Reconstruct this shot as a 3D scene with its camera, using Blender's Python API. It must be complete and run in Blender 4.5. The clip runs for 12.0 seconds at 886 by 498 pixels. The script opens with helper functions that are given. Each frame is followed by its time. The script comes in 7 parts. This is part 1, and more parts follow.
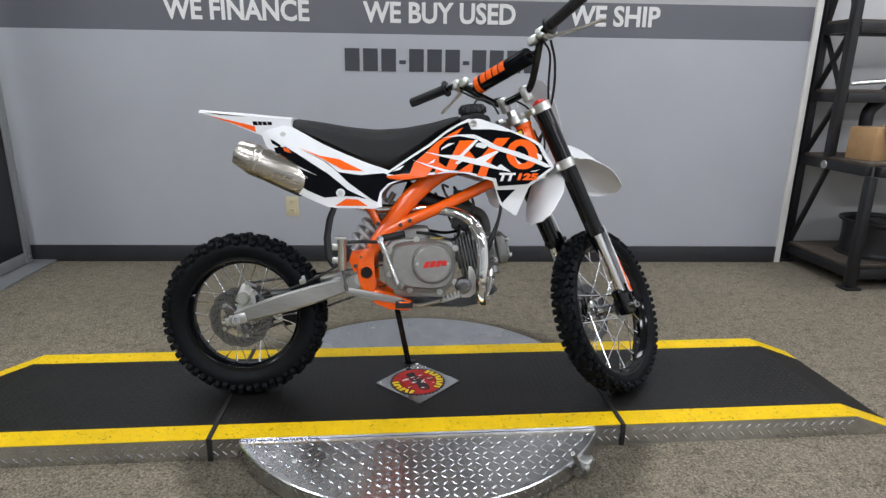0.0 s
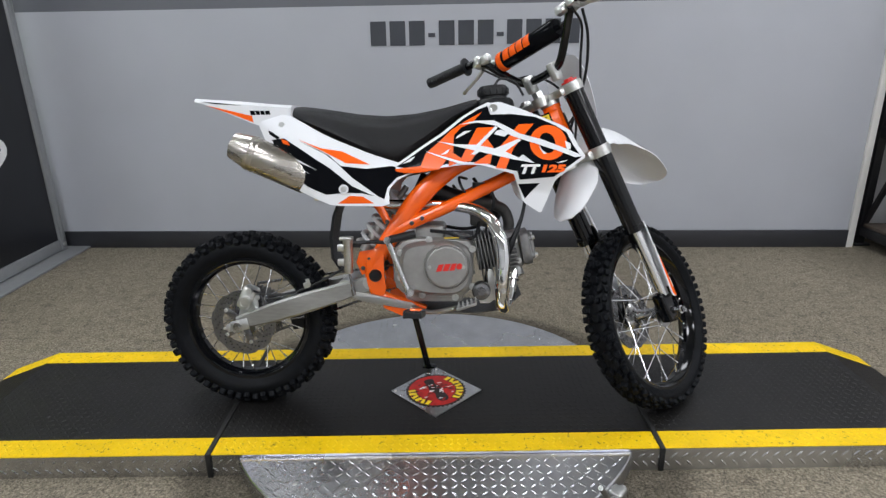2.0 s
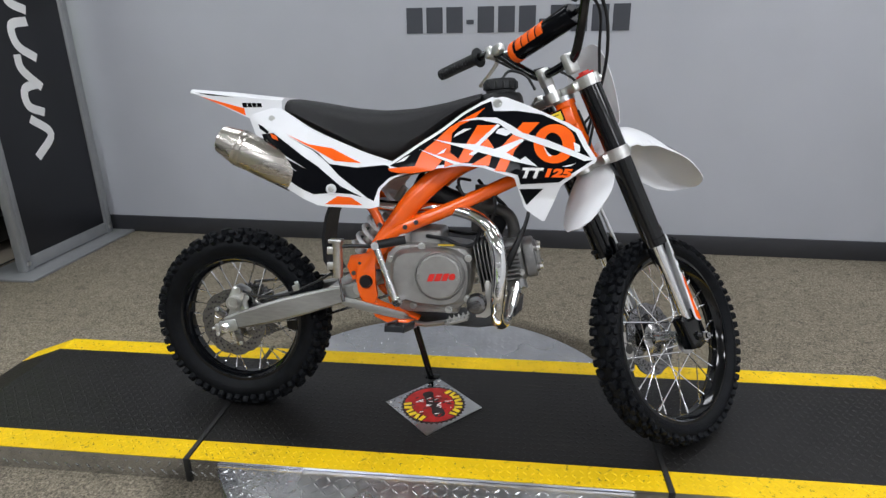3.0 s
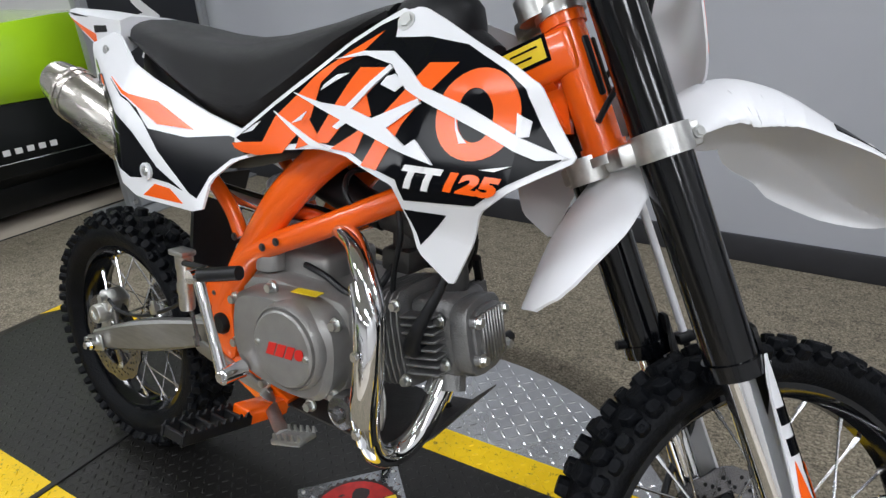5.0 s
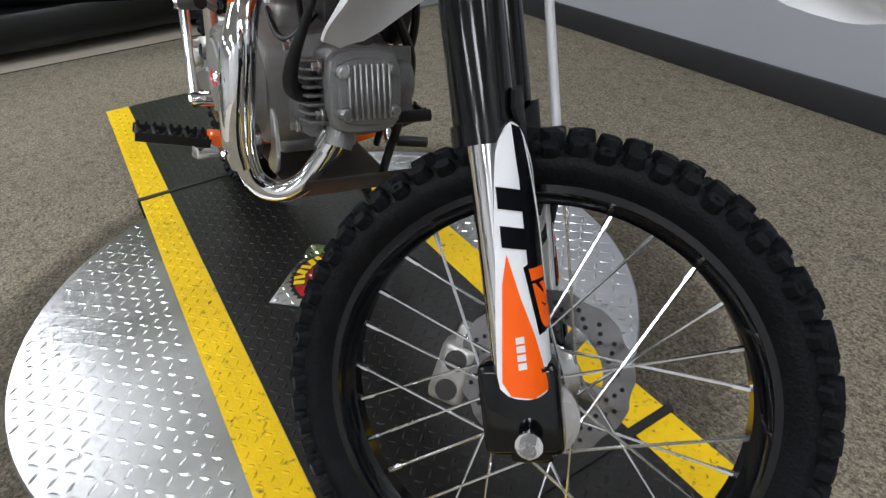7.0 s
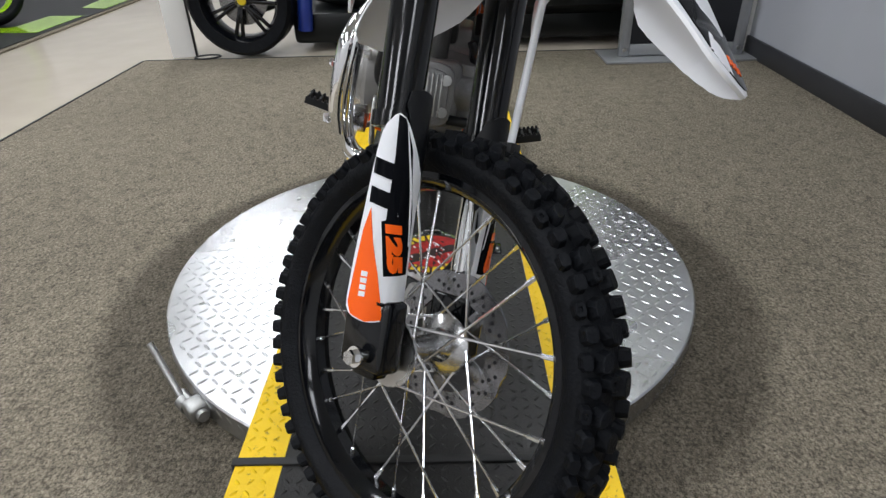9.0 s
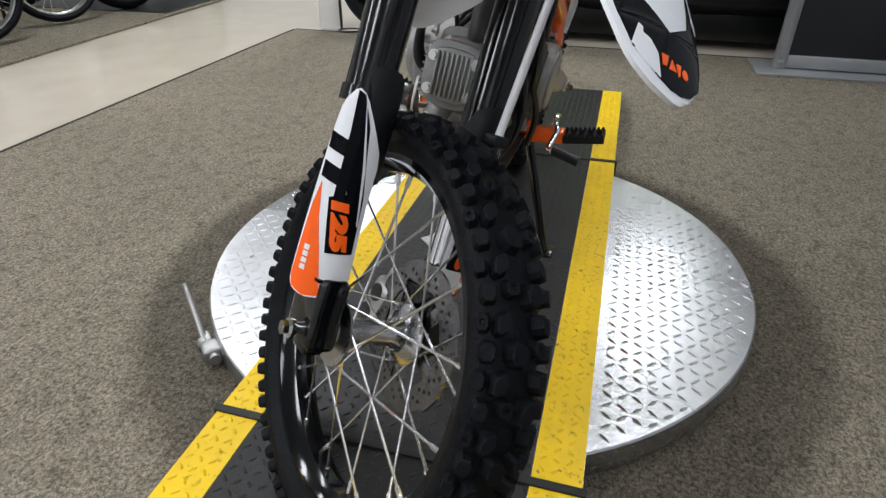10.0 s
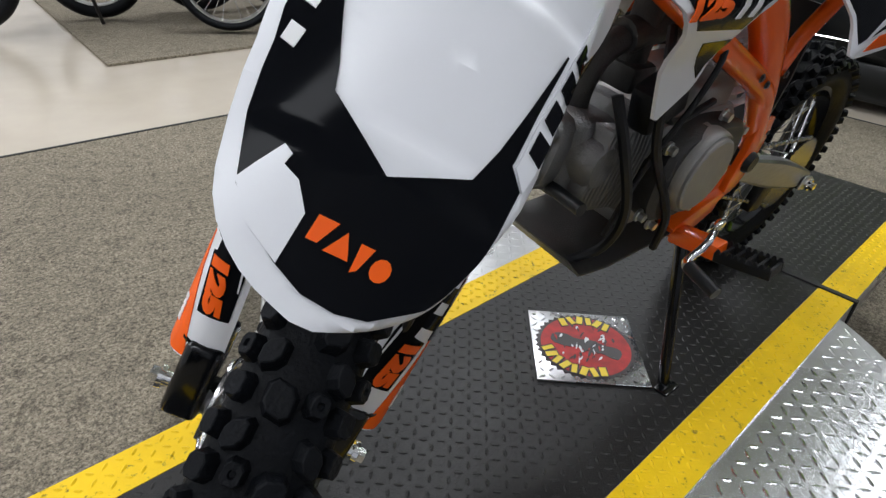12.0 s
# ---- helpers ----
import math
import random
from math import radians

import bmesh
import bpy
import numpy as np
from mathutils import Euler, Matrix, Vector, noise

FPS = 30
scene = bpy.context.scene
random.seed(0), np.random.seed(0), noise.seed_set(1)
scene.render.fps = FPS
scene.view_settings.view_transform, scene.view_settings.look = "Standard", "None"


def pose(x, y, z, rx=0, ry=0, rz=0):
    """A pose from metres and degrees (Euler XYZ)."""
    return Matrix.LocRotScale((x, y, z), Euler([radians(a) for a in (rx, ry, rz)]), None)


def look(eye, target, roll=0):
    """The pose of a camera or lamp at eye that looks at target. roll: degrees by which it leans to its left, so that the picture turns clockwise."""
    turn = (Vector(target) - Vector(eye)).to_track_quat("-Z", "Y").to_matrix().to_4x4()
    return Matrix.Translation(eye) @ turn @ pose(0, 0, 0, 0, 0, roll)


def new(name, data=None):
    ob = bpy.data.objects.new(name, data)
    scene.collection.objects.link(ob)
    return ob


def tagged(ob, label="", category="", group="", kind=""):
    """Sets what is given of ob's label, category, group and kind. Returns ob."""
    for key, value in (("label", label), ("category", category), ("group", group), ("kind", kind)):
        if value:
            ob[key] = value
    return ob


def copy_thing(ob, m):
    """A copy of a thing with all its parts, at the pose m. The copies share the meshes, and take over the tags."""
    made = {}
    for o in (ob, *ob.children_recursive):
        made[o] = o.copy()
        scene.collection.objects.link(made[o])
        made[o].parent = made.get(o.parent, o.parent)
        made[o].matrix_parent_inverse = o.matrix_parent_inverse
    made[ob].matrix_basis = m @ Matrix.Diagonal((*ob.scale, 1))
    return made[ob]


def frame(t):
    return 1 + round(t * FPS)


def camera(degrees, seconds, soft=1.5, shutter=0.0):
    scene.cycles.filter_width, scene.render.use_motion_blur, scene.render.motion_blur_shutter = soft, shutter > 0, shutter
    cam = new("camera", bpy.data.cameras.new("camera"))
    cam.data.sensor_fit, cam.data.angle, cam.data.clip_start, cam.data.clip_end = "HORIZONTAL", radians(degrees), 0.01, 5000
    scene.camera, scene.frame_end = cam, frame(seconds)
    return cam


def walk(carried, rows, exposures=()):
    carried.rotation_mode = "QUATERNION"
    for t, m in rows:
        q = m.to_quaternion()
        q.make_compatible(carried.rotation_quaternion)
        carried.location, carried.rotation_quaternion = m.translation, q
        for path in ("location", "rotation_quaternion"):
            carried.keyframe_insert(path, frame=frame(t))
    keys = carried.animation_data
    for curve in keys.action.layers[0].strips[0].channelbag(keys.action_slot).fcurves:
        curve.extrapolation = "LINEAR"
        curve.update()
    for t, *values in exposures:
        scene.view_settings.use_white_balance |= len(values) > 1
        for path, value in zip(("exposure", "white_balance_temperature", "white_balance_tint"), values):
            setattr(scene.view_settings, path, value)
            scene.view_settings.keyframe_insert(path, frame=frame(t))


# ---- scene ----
cam = camera(73.5, 12.0, soft=1.4)
PATH = [
    (0, (-0.08, -1.786, 1.037), (0.09, 0.131, 0.495), 0.8),
    (0.5, (-0.08, -1.786, 1.034), (0.088, 0.132, 0.491), 0.8),
    (1, (-0.084, -1.744, 1.032), (0.087, 0.164, 0.456), 0.4),
    (1.5, (-0.08, -1.619, 1.047), (0.129, 0.266, 0.411), -0.8),
    (2, (0.031, -1.592, 1.065), (0.028, 0.304, 0.429), -0.9),
    (2.5, (0.126, -1.57, 1.106), (-0.049, 0.311, 0.452), -0.1),
    (3, (0.209, -1.445, 1.068), (-0.017, 0.426, 0.397), -0.8),
    (3.2, (0.24, -1.327, 1.053), (-0.021, 0.535, 0.372), -1.0),
    (4.8, (0.552, -0.628, 0.963), (-0.339, 0.976, 0.167), -2.7),
    (5, (0.57, -0.582, 0.954), (-0.374, 0.981, 0.138), -2.9),
    (5.5, (0.693, -0.519, 0.933), (-0.446, 0.887, 0.08), -3.1),
    (6, (0.829, -0.443, 0.915), (-0.472, 0.741, -0.036), -3.3),
    (6.5, (0.869, -0.357, 0.847), (-0.451, 0.635, -0.281), -3.4),
    (7, (0.941, -0.27, 0.8), (-0.483, 0.522, -0.361), -4.1),
    (7.2, (0.999, -0.243, 0.795), (-0.495, 0.448, -0.341), -3.7),
    (8.8, (1.208, -0.002, 0.81), (-0.502, 0.068, -0.226), -1.9),
    (9, (1.206, 0.047, 0.806), (-0.51, 0.022, -0.221), -1.6),
    (9.5, (1.203, 0.173, 0.821), (-0.495, -0.055, -0.21), -1.2),
    (10, (1.149, 0.245, 0.786), (-0.488, -0.223, -0.263), -0.0),
    (10.5, (1.054, 0.284, 0.748), (-0.49, -0.423, -0.309), 1.3),
    (11, (0.968, 0.338, 0.72), (-0.4, -0.672, -0.333), 2.8),
    (11.5, (0.884, 0.392, 0.744), (-0.337, -0.799, -0.299), 3.7),
    (12, (0.802, 0.426, 0.781), (-0.397, -0.799, -0.249), 3.7),
]
walk(cam, [(t, look(eye, target, roll)) for t, eye, target, roll in PATH])

# ---- light ----
world = bpy.data.worlds.new("world")
scene.world = world
world.use_nodes = True
world.node_tree.nodes["Background"].inputs[0].default_value = (0.75, 0.8, 0.9, 1)
world.node_tree.nodes["Background"].inputs[1].default_value = 0.02
LAMP_WATTS = {-4.7: 34.5, -1.9: 36.5, 0.85: 16.3}   # by row
LAMP_SHARE = {-4.1: 1.12, -1.3: 1.14, 1.7: 0.92, 3.4: 0.80}   # by column, made-up factors that shift the light towards -x
CEILING = 3.05
LAMPS = [(x, y) for x in (-4.1, -1.3, 1.7, 3.4) for y in (-4.7, -1.9, 0.85)]


# ---- materials ----
def material(name, base, rough=0.5, metal=0.0, vary=0.12, scale=20.0, bump=0.0, bump_scale=None, coat=0.0, second=None, stretch=None, rough_vary=0.0, coords="Object", per_piece=0.0, spec=0.5):
    m = bpy.data.materials.new(name)
    m.use_nodes = True
    nt = m.node_tree
    b = nt.nodes["Principled BSDF"]
    tc = nt.nodes.new("ShaderNodeTexCoord")
    mp = nt.nodes.new("ShaderNodeMapping")
    nt.links.new(tc.outputs[coords], mp.inputs["Vector"])
    if stretch:
        mp.inputs["Scale"].default_value = stretch
    n1 = nt.nodes.new("ShaderNodeTexNoise")
    n1.inputs["Scale"].default_value, n1.inputs["Detail"].default_value = scale, 6
    n2 = nt.nodes.new("ShaderNodeTexNoise")
    n2.inputs["Scale"].default_value, n2.inputs["Detail"].default_value = scale / 9, 4
    for n in (n1, n2):
        nt.links.new(mp.outputs[0], n.inputs["Vector"])
    mix = nt.nodes.new("ShaderNodeMath")
    mix.operation = "ADD"
    nt.links.new(n1.outputs[0], mix.inputs[0])
    nt.links.new(n2.outputs[0], mix.inputs[1])
    ramp = nt.nodes.new("ShaderNodeValToRGB")
    half = nt.nodes.new("ShaderNodeMath")
    half.operation = "MULTIPLY"
    half.inputs[1].default_value = 0.5
    nt.links.new(mix.outputs[0], half.inputs[0])
    nt.links.new(half.outputs[0], ramp.inputs[0])
    low = second or tuple(c * (1 - vary) for c in base)
    high = tuple(min(1, c * (1 + vary)) for c in base)
    ramp.color_ramp.elements[0].position, ramp.color_ramp.elements[1].position = 0.36, 0.64
    ramp.color_ramp.elements[0].color = (*low, 1)
    ramp.color_ramp.elements[1].color = (*high, 1)
    colour = ramp.outputs[0]
    if per_piece:
        info = nt.nodes.new("ShaderNodeObjectInfo")
        hsv = nt.nodes.new("ShaderNodeHueSaturation")
        mr = nt.nodes.new("ShaderNodeMapRange")
        mr.inputs["To Min"].default_value, mr.inputs["To Max"].default_value = 1 - per_piece, 1 + per_piece
        nt.links.new(info.outputs["Random"], mr.inputs["Value"])
        nt.links.new(mr.outputs[0], hsv.inputs["Value"])
        nt.links.new(colour, hsv.inputs["Color"])
        colour = hsv.outputs[0]
    nt.links.new(colour, b.inputs["Base Color"])
    b.inputs["Roughness"].default_value = rough
    b.inputs["Metallic"].default_value = metal
    b.inputs["Coat Weight"].default_value = coat
    b.inputs["Specular IOR Level"].default_value = spec
    b.inputs["Coat Roughness"].default_value = 0.06
    if rough_vary:
        mr = nt.nodes.new("ShaderNodeMapRange")
        mr.inputs["From Min"].default_value, mr.inputs["From Max"].default_value = 0.3, 0.7
        mr.inputs["To Min"].default_value, mr.inputs["To Max"].default_value = max(0.02, rough - rough_vary), min(1, rough + rough_vary)
        nt.links.new(n2.outputs[0], mr.inputs["Value"])
        nt.links.new(mr.outputs[0], b.inputs["Roughness"])
    if bump:
        n3 = nt.nodes.new("ShaderNodeTexNoise")
        n3.inputs["Scale"].default_value, n3.inputs["Detail"].default_value = bump_scale or scale * 4, 5
        nt.links.new(mp.outputs[0], n3.inputs["Vector"])
        bp = nt.nodes.new("ShaderNodeBump")
        bp.inputs["Strength"].default_value, bp.inputs["Distance"].default_value = min(1.0, bump), 0.004
        nt.links.new(n3.outputs[0], bp.inputs["Height"])
        nt.links.new(bp.outputs[0], b.inputs["Normal"])
    return m


WHITE = material("white_plastic", (0.80, 0.81, 0.84), 0.32, vary=0.03, scale=8, rough_vary=0.08)
ORANGE = material("orange_decal", (0.95, 0.125, 0.008), 0.26, vary=0.05, scale=10, spec=0.28)
FRAME_ORANGE = material("orange_frame_paint", (0.94, 0.125, 0.004), 0.24, vary=0.06, scale=12, coat=0.5)
BLACK_DECAL = material("black_decal", (0.0042, 0.0047, 0.0062), 0.12, vary=0.2, scale=10, spec=0.05)
BLACK_PLASTIC = material("black_plastic", (0.0048, 0.0055, 0.0072), 0.42, vary=0.25, scale=60, bump=0.15, bump_scale=500, spec=0.35)
BLACK_PAINT = material("black_gloss_paint", (0.0024, 0.0029, 0.0040), 0.12, vary=0.2, scale=15, coat=0.15, spec=0.36)
RUBBER = material("tyre_rubber", (0.0042, 0.0049, 0.0064), 0.50, vary=0.45, scale=45, bump=0.35, bump_scale=260, spec=0.12, rough_vary=0.12)
VINYL = material("seat_vinyl", (0.0068, 0.0070, 0.0085), 0.46, vary=0.2, scale=30, bump=0.5, bump_scale=700, spec=0.36)
CHROME = material("chrome", (0.84, 0.85, 0.86), 0.045, 1.0, vary=0.03, scale=10, rough_vary=0.02)
SPOKE = material("spoke_steel", (0.80, 0.81, 0.83), 0.22, 1.0, vary=0.08, scale=40)
ALUMINIUM = material("brushed_aluminium", (0.62, 0.62, 0.60), 0.38, 1.0, vary=0.10, scale=30, stretch=(1, 6, 6), rough_vary=0.1)
SWINGARM_METAL = material("swingarm_aluminium", (0.40, 0.40, 0.39), 0.42, 1.0, vary=0.12, scale=30, stretch=(1, 6, 6), rough_vary=0.1)
SILVER_PAINT = material("silver_paint", (0.48, 0.47, 0.45), 0.36, 0.55, vary=0.06, scale=40, bump=0.12, bump_scale=400)
POLISHED_HUB = material("polished_hub_alloy", (0.50, 0.50, 0.50), 0.24, 1.0, vary=0.08, scale=40, rough_vary=0.06)
ENGINE_GREY = material("cast_engine_grey", (0.32, 0.314, 0.304), 0.36, 0.55, vary=0.10, scale=50, bump=0.25, bump_scale=700)
HEAD_GREY = material("cast_head_grey", (0.21, 0.21, 0.21), 0.40, 0.6, vary=0.15, scale=50, bump=0.4, bump_scale=400)
DARK_CAST = material("dark_cast_metal", (0.055, 0.054, 0.053), 0.45, 0.4, vary=0.2, scale=40, bump=0.3, bump_scale=400)
STAINLESS = material("stainless_steel", (0.56, 0.53, 0.49), 0.27, 1.0, vary=0.06, scale=25, stretch=(2, 12, 12), rough_vary=0.04)
DISC_STEEL = material("disc_steel", (0.25, 0.25, 0.26), 0.27, 1.0, vary=0.12, scale=60)
ZINC = material("zinc_bolt", (0.66, 0.67, 0.66), 0.3, 1.0, vary=0.1, scale=60)
RED = material("red_print", (0.62, 0.02, 0.015), 0.4, vary=0.06, scale=30)
YELLOW_STICKER = material("yellow_sticker", (0.85, 0.62, 0.02), 0.4, vary=0.05, scale=30)
YELLOW = material("yellow_floor_paint", (0.86, 0.565, 0.004), 0.42, vary=0.10, scale=14, bump=0.2, bump_scale=200, rough_vary=0.1, spec=0.3)
MAT_BLACK = material("black_ribbed_mat", (0.0090, 0.0084, 0.0080), 0.42, vary=0.3, scale=9, bump=0.25, bump_scale=300, rough_vary=0.09, spec=0.36)
PLATE = material("tread_plate_aluminium", (0.61, 0.615, 0.63), 0.265, 1.0, vary=0.15, scale=14, bump=0.10, bump_scale=90, rough_vary=0.09)
DARK_SEAM = material("seam_rubber", (0.008, 0.008, 0.008), 0.6, vary=0.3, scale=40)
WALL_GREY = material("wall_paint_grey", (0.425, 0.44, 0.482), 0.55, vary=0.035, scale=3, bump=0.06, bump_scale=160)
WALL_BAND = material("wall_paint_dark_band", (0.13, 0.136, 0.156), 0.55, vary=0.05, scale=3, bump=0.06, bump_scale=160)
WALL_UPPER = material("wall_paint_upper", (0.42, 0.425, 0.44), 0.55, vary=0.04, scale=3, bump=0.06, bump_scale=160)
WALL_WHITE = material("room_wall_white", (0.60, 0.60, 0.61), 0.6, vary=0.04, scale=2, bump=0.05, bump_scale=120)
CEILING_WHITE = material("ceiling_tile_white", (0.46, 0.46, 0.46), 0.8, vary=0.04, scale=6, bump=0.2, bump_scale=90)
BASEBOARD = material("baseboard_vinyl", (0.030, 0.031, 0.036), 0.45, vary=0.15, scale=10)
TRIM_WHITE = material("white_trim", (0.80, 0.79, 0.76), 0.4, vary=0.03, scale=6)
LETTER_WHITE = material("white_letter_paint", (0.80, 0.80, 0.80), 0.5, vary=0.03, scale=20)
LETTER_DARK = material("dark_letter_paint", (0.045, 0.05, 0.062), 0.5, vary=0.05, scale=20)
IVORY = material("ivory_outlet_plastic", (0.62, 0.55, 0.36), 0.4, vary=0.04, scale=30)
SHELF_BLACK = material("black_shelf_steel", (0.012, 0.012, 0.014), 0.42, 0.0, vary=0.2, scale=25, bump=0.1, bump_scale=200)
SHELF_WOOD = material("shelf_board", (0.075, 0.058, 0.045), 0.6, vary=0.25, scale=14, stretch=(1, 8, 8))
CARDBOARD = material("cardboard", (0.42, 0.25, 0.12), 0.75, vary=0.12, scale=18)
FRAME_GREY = material("grey_extrusion", (0.33, 0.34, 0.35), 0.42, 0.5, vary=0.06, scale=20)
BANNER_BLACK = material("black_banner_print", (0.010, 0.011, 0.014), 0.38, vary=0.2, scale=5)
LIME = material("lime_car_paint", (0.45, 0.78, 0.02), 0.2, vary=0.05, scale=4, coat=0.8)
CAR_BLACK = material("car_black_panel", (0.006, 0.007, 0.007), 0.3, vary=0.2, scale=6, spec=0.28)
BLUE = material("blue_paint", (0.01, 0.03, 0.22), 0.3, vary=0.1, scale=10, coat=0.4)
CABLE = material("cable_rubber", (0.0058, 0.0066, 0.0084), 0.45, vary=0.2, scale=40, spec=0.4)
EMBLEM_RED = material("emblem_red_print", (0.42, 0.014, 0.012), 0.5, vary=0.35, scale=60)
EMBLEM_DARK = material("emblem_black_print", (0.02, 0.012, 0.012), 0.4, vary=0.2, scale=40)


def worn(mat, dirt, scale, low, high):
    """Lays specks of dirt and chipped paint over a material's colour."""
    nt = mat.node_tree
    b = nt.nodes["Principled BSDF"]
    src = b.inputs["Base Color"].links[0].from_socket
    tc = nt.nodes.new("ShaderNodeTexCoord")
    no = nt.nodes.new("ShaderNodeTexNoise")
    no.inputs["Scale"].default_value, no.inputs["Detail"].default_value = scale, 5
    nt.links.new(tc.outputs["Object"], no.inputs["Vector"])
    mr = nt.nodes.new("ShaderNodeMapRange")
    mr.inputs["From Min"].default_value, mr.inputs["From Max"].default_value = low, high
    nt.links.new(no.outputs[0], mr.inputs["Value"])
    mx = nt.nodes.new("ShaderNodeMix")
    mx.data_type = "RGBA"
    nt.links.new(mr.outputs[0], mx.inputs["Factor"])
    nt.links.new(src, mx.inputs[6])
    mx.inputs[7].default_value = (*dirt, 1)
    nt.links.new(mx.outputs[2], b.inputs["Base Color"])


worn(YELLOW, (0.16, 0.10, 0.025), 95, 0.61, 0.74)
worn(MAT_BLACK, (0.034, 0.031, 0.027), 26, 0.66, 0.82)


def carpet():
    m = material("carpet", (0.275, 0.240, 0.182), 0.95, vary=0.12, scale=140, second=(0.105, 0.090, 0.068), bump=1.0, bump_scale=200)
    nt = m.node_tree
    b = nt.nodes["Principled BSDF"]
    b.inputs["Specular IOR Level"].default_value = 0.15
    src = b.inputs["Base Color"].links[0].from_socket
    ramp = src.node.color_ramp
    ramp.elements[0].position, ramp.elements[1].position = 0.39, 0.57
    for n in nt.nodes:
        if n.type == "TEX_NOISE" and n.inputs["Scale"].default_value < 20:
            n.inputs["Scale"].default_value = 330
    tc = nt.nodes.new("ShaderNodeTexCoord")
    # tufts that have caught dirt
    no = nt.nodes.new("ShaderNodeTexNoise")
    no.inputs["Scale"].default_value, no.inputs["Detail"].default_value, no.inputs["Roughness"].default_value = 19, 7, 0.78
    nt.links.new(tc.outputs["Object"], no.inputs["Vector"])
    mr = nt.nodes.new("ShaderNodeMapRange")
    mr.inputs["From Min"].default_value, mr.inputs["From Max"].default_value = 0.34, 0.50
    mr.inputs["To Min"].default_value, mr.inputs["To Max"].default_value = 0.70, 1.10
    nt.links.new(no.outputs[0], mr.inputs["Value"])
    # twisted loops of the pile with dark gaps between them
    wob = nt.nodes.new("ShaderNodeTexNoise")
    wob.inputs["Scale"].default_value, wob.inputs["Detail"].default_value = 60, 2
    nt.links.new(tc.outputs["Object"], wob.inputs["Vector"])
    push = nt.nodes.new("ShaderNodeVectorMath")
    push.operation = "MULTIPLY_ADD"
    push.inputs[1].default_value = (0.022, 0.022, 0.022)
    nt.links.new(wob.outputs["Color"], push.inputs[0])
    nt.links.new(tc.outputs["Object"], push.inputs[2])
    loop = nt.nodes.new("ShaderNodeTexVoronoi")
    loop.inputs["Scale"].default_value = 120
    nt.links.new(push.outputs[0], loop.inputs["Vector"])
    gap = nt.nodes.new("ShaderNodeMapRange")
    gap.inputs["From Min"].default_value, gap.inputs["From Max"].default_value = 0.30, 0.85
    gap.inputs["To Min"].default_value, gap.inputs["To Max"].default_value = 1.06, 0.70
    nt.links.new(loop.outputs["Distance"], gap.inputs["Value"])
    # curls of yarn lying over one another
    curl = nt.nodes.new("ShaderNodeTexNoise")
    curl.inputs["Scale"].default_value, curl.inputs["Detail"].default_value, curl.inputs["Roughness"].default_value, curl.inputs["Distortion"].default_value = 52, 3, 0.6, 1.6
    nt.links.new(tc.outputs["Object"], curl.inputs["Vector"])
    curls = nt.nodes.new("ShaderNodeMapRange")
    curls.inputs["From Min"].default_value, curls.inputs["From Max"].default_value = 0.36, 0.52
    curls.inputs["To Min"].default_value, curls.inputs["To Max"].default_value = 0.70, 1.05
    nt.links.new(curl.outputs[0], curls.inputs["Value"])
    # darker ring round the turntable, fading at its outer edge, and old spills
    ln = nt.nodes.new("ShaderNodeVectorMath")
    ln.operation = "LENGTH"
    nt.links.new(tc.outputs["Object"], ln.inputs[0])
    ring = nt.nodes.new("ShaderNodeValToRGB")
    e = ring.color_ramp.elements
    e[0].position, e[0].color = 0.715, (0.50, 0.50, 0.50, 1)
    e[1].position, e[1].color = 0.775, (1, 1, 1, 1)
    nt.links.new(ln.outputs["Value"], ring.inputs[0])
    big = nt.nodes.new("ShaderNodeTexNoise")
    big.inputs["Scale"].default_value, big.inputs["Detail"].default_value = 1.3, 5
    nt.links.new(tc.outputs["Object"], big.inputs["Vector"])
    bm_ = nt.nodes.new("ShaderNodeMapRange")
    bm_.inputs["From Min"].default_value, bm_.inputs["From Max"].default_value = 0.3, 0.7
    bm_.inputs["To Min"].default_value, bm_.inputs["To Max"].default_value = 0.90, 1.10
    nt.links.new(big.outputs[0], bm_.inputs["Value"])
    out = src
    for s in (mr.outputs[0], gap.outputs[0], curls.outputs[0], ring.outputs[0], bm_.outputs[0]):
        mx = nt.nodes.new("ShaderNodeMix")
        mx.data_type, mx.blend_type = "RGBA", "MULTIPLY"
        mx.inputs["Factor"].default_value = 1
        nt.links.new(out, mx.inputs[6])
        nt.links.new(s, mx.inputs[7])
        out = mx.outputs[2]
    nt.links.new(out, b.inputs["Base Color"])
    return m


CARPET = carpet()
CONCRETE = material("polished_concrete", (0.52, 0.46, 0.38), 0.16, vary=0.06, scale=5, rough_vary=0.06, bump=0.02, bump_scale=30)

LIGHT_PANEL = bpy.data.materials.new("light_diffuser")
LIGHT_PANEL.use_nodes = True
LIGHT_PANEL.node_tree.nodes["Principled BSDF"].inputs["Emission Color"].default_value = (0.905, 0.940, 1, 1)
LIGHT_PANEL.node_tree.nodes["Principled BSDF"].inputs["Emission Strength"].default_value = 3.2


# ---- mesh helpers ----
def part(name, bm, mat, parent=None, label="", m=None, smooth=40, fix=True):
    """Links a bmesh as one mesh object, under a thing or a part when parent is given."""
    if fix:
        bmesh.ops.recalc_face_normals(bm, faces=bm.faces)
    me = bpy.data.meshes.new(name)
    bm.to_mesh(me)
    bm.free()
    me.materials.append(mat)
    if smooth:
        me.polygons.foreach_set("use_smooth", [True] * len(me.polygons))
        me.set_sharp_from_angle(angle=radians(smooth))
    ob = new(name, me)
    if parent:
        ob.parent = parent
    if m is not None:
        ob.matrix_basis = m
    if label:
        ob["label"] = label
    return ob


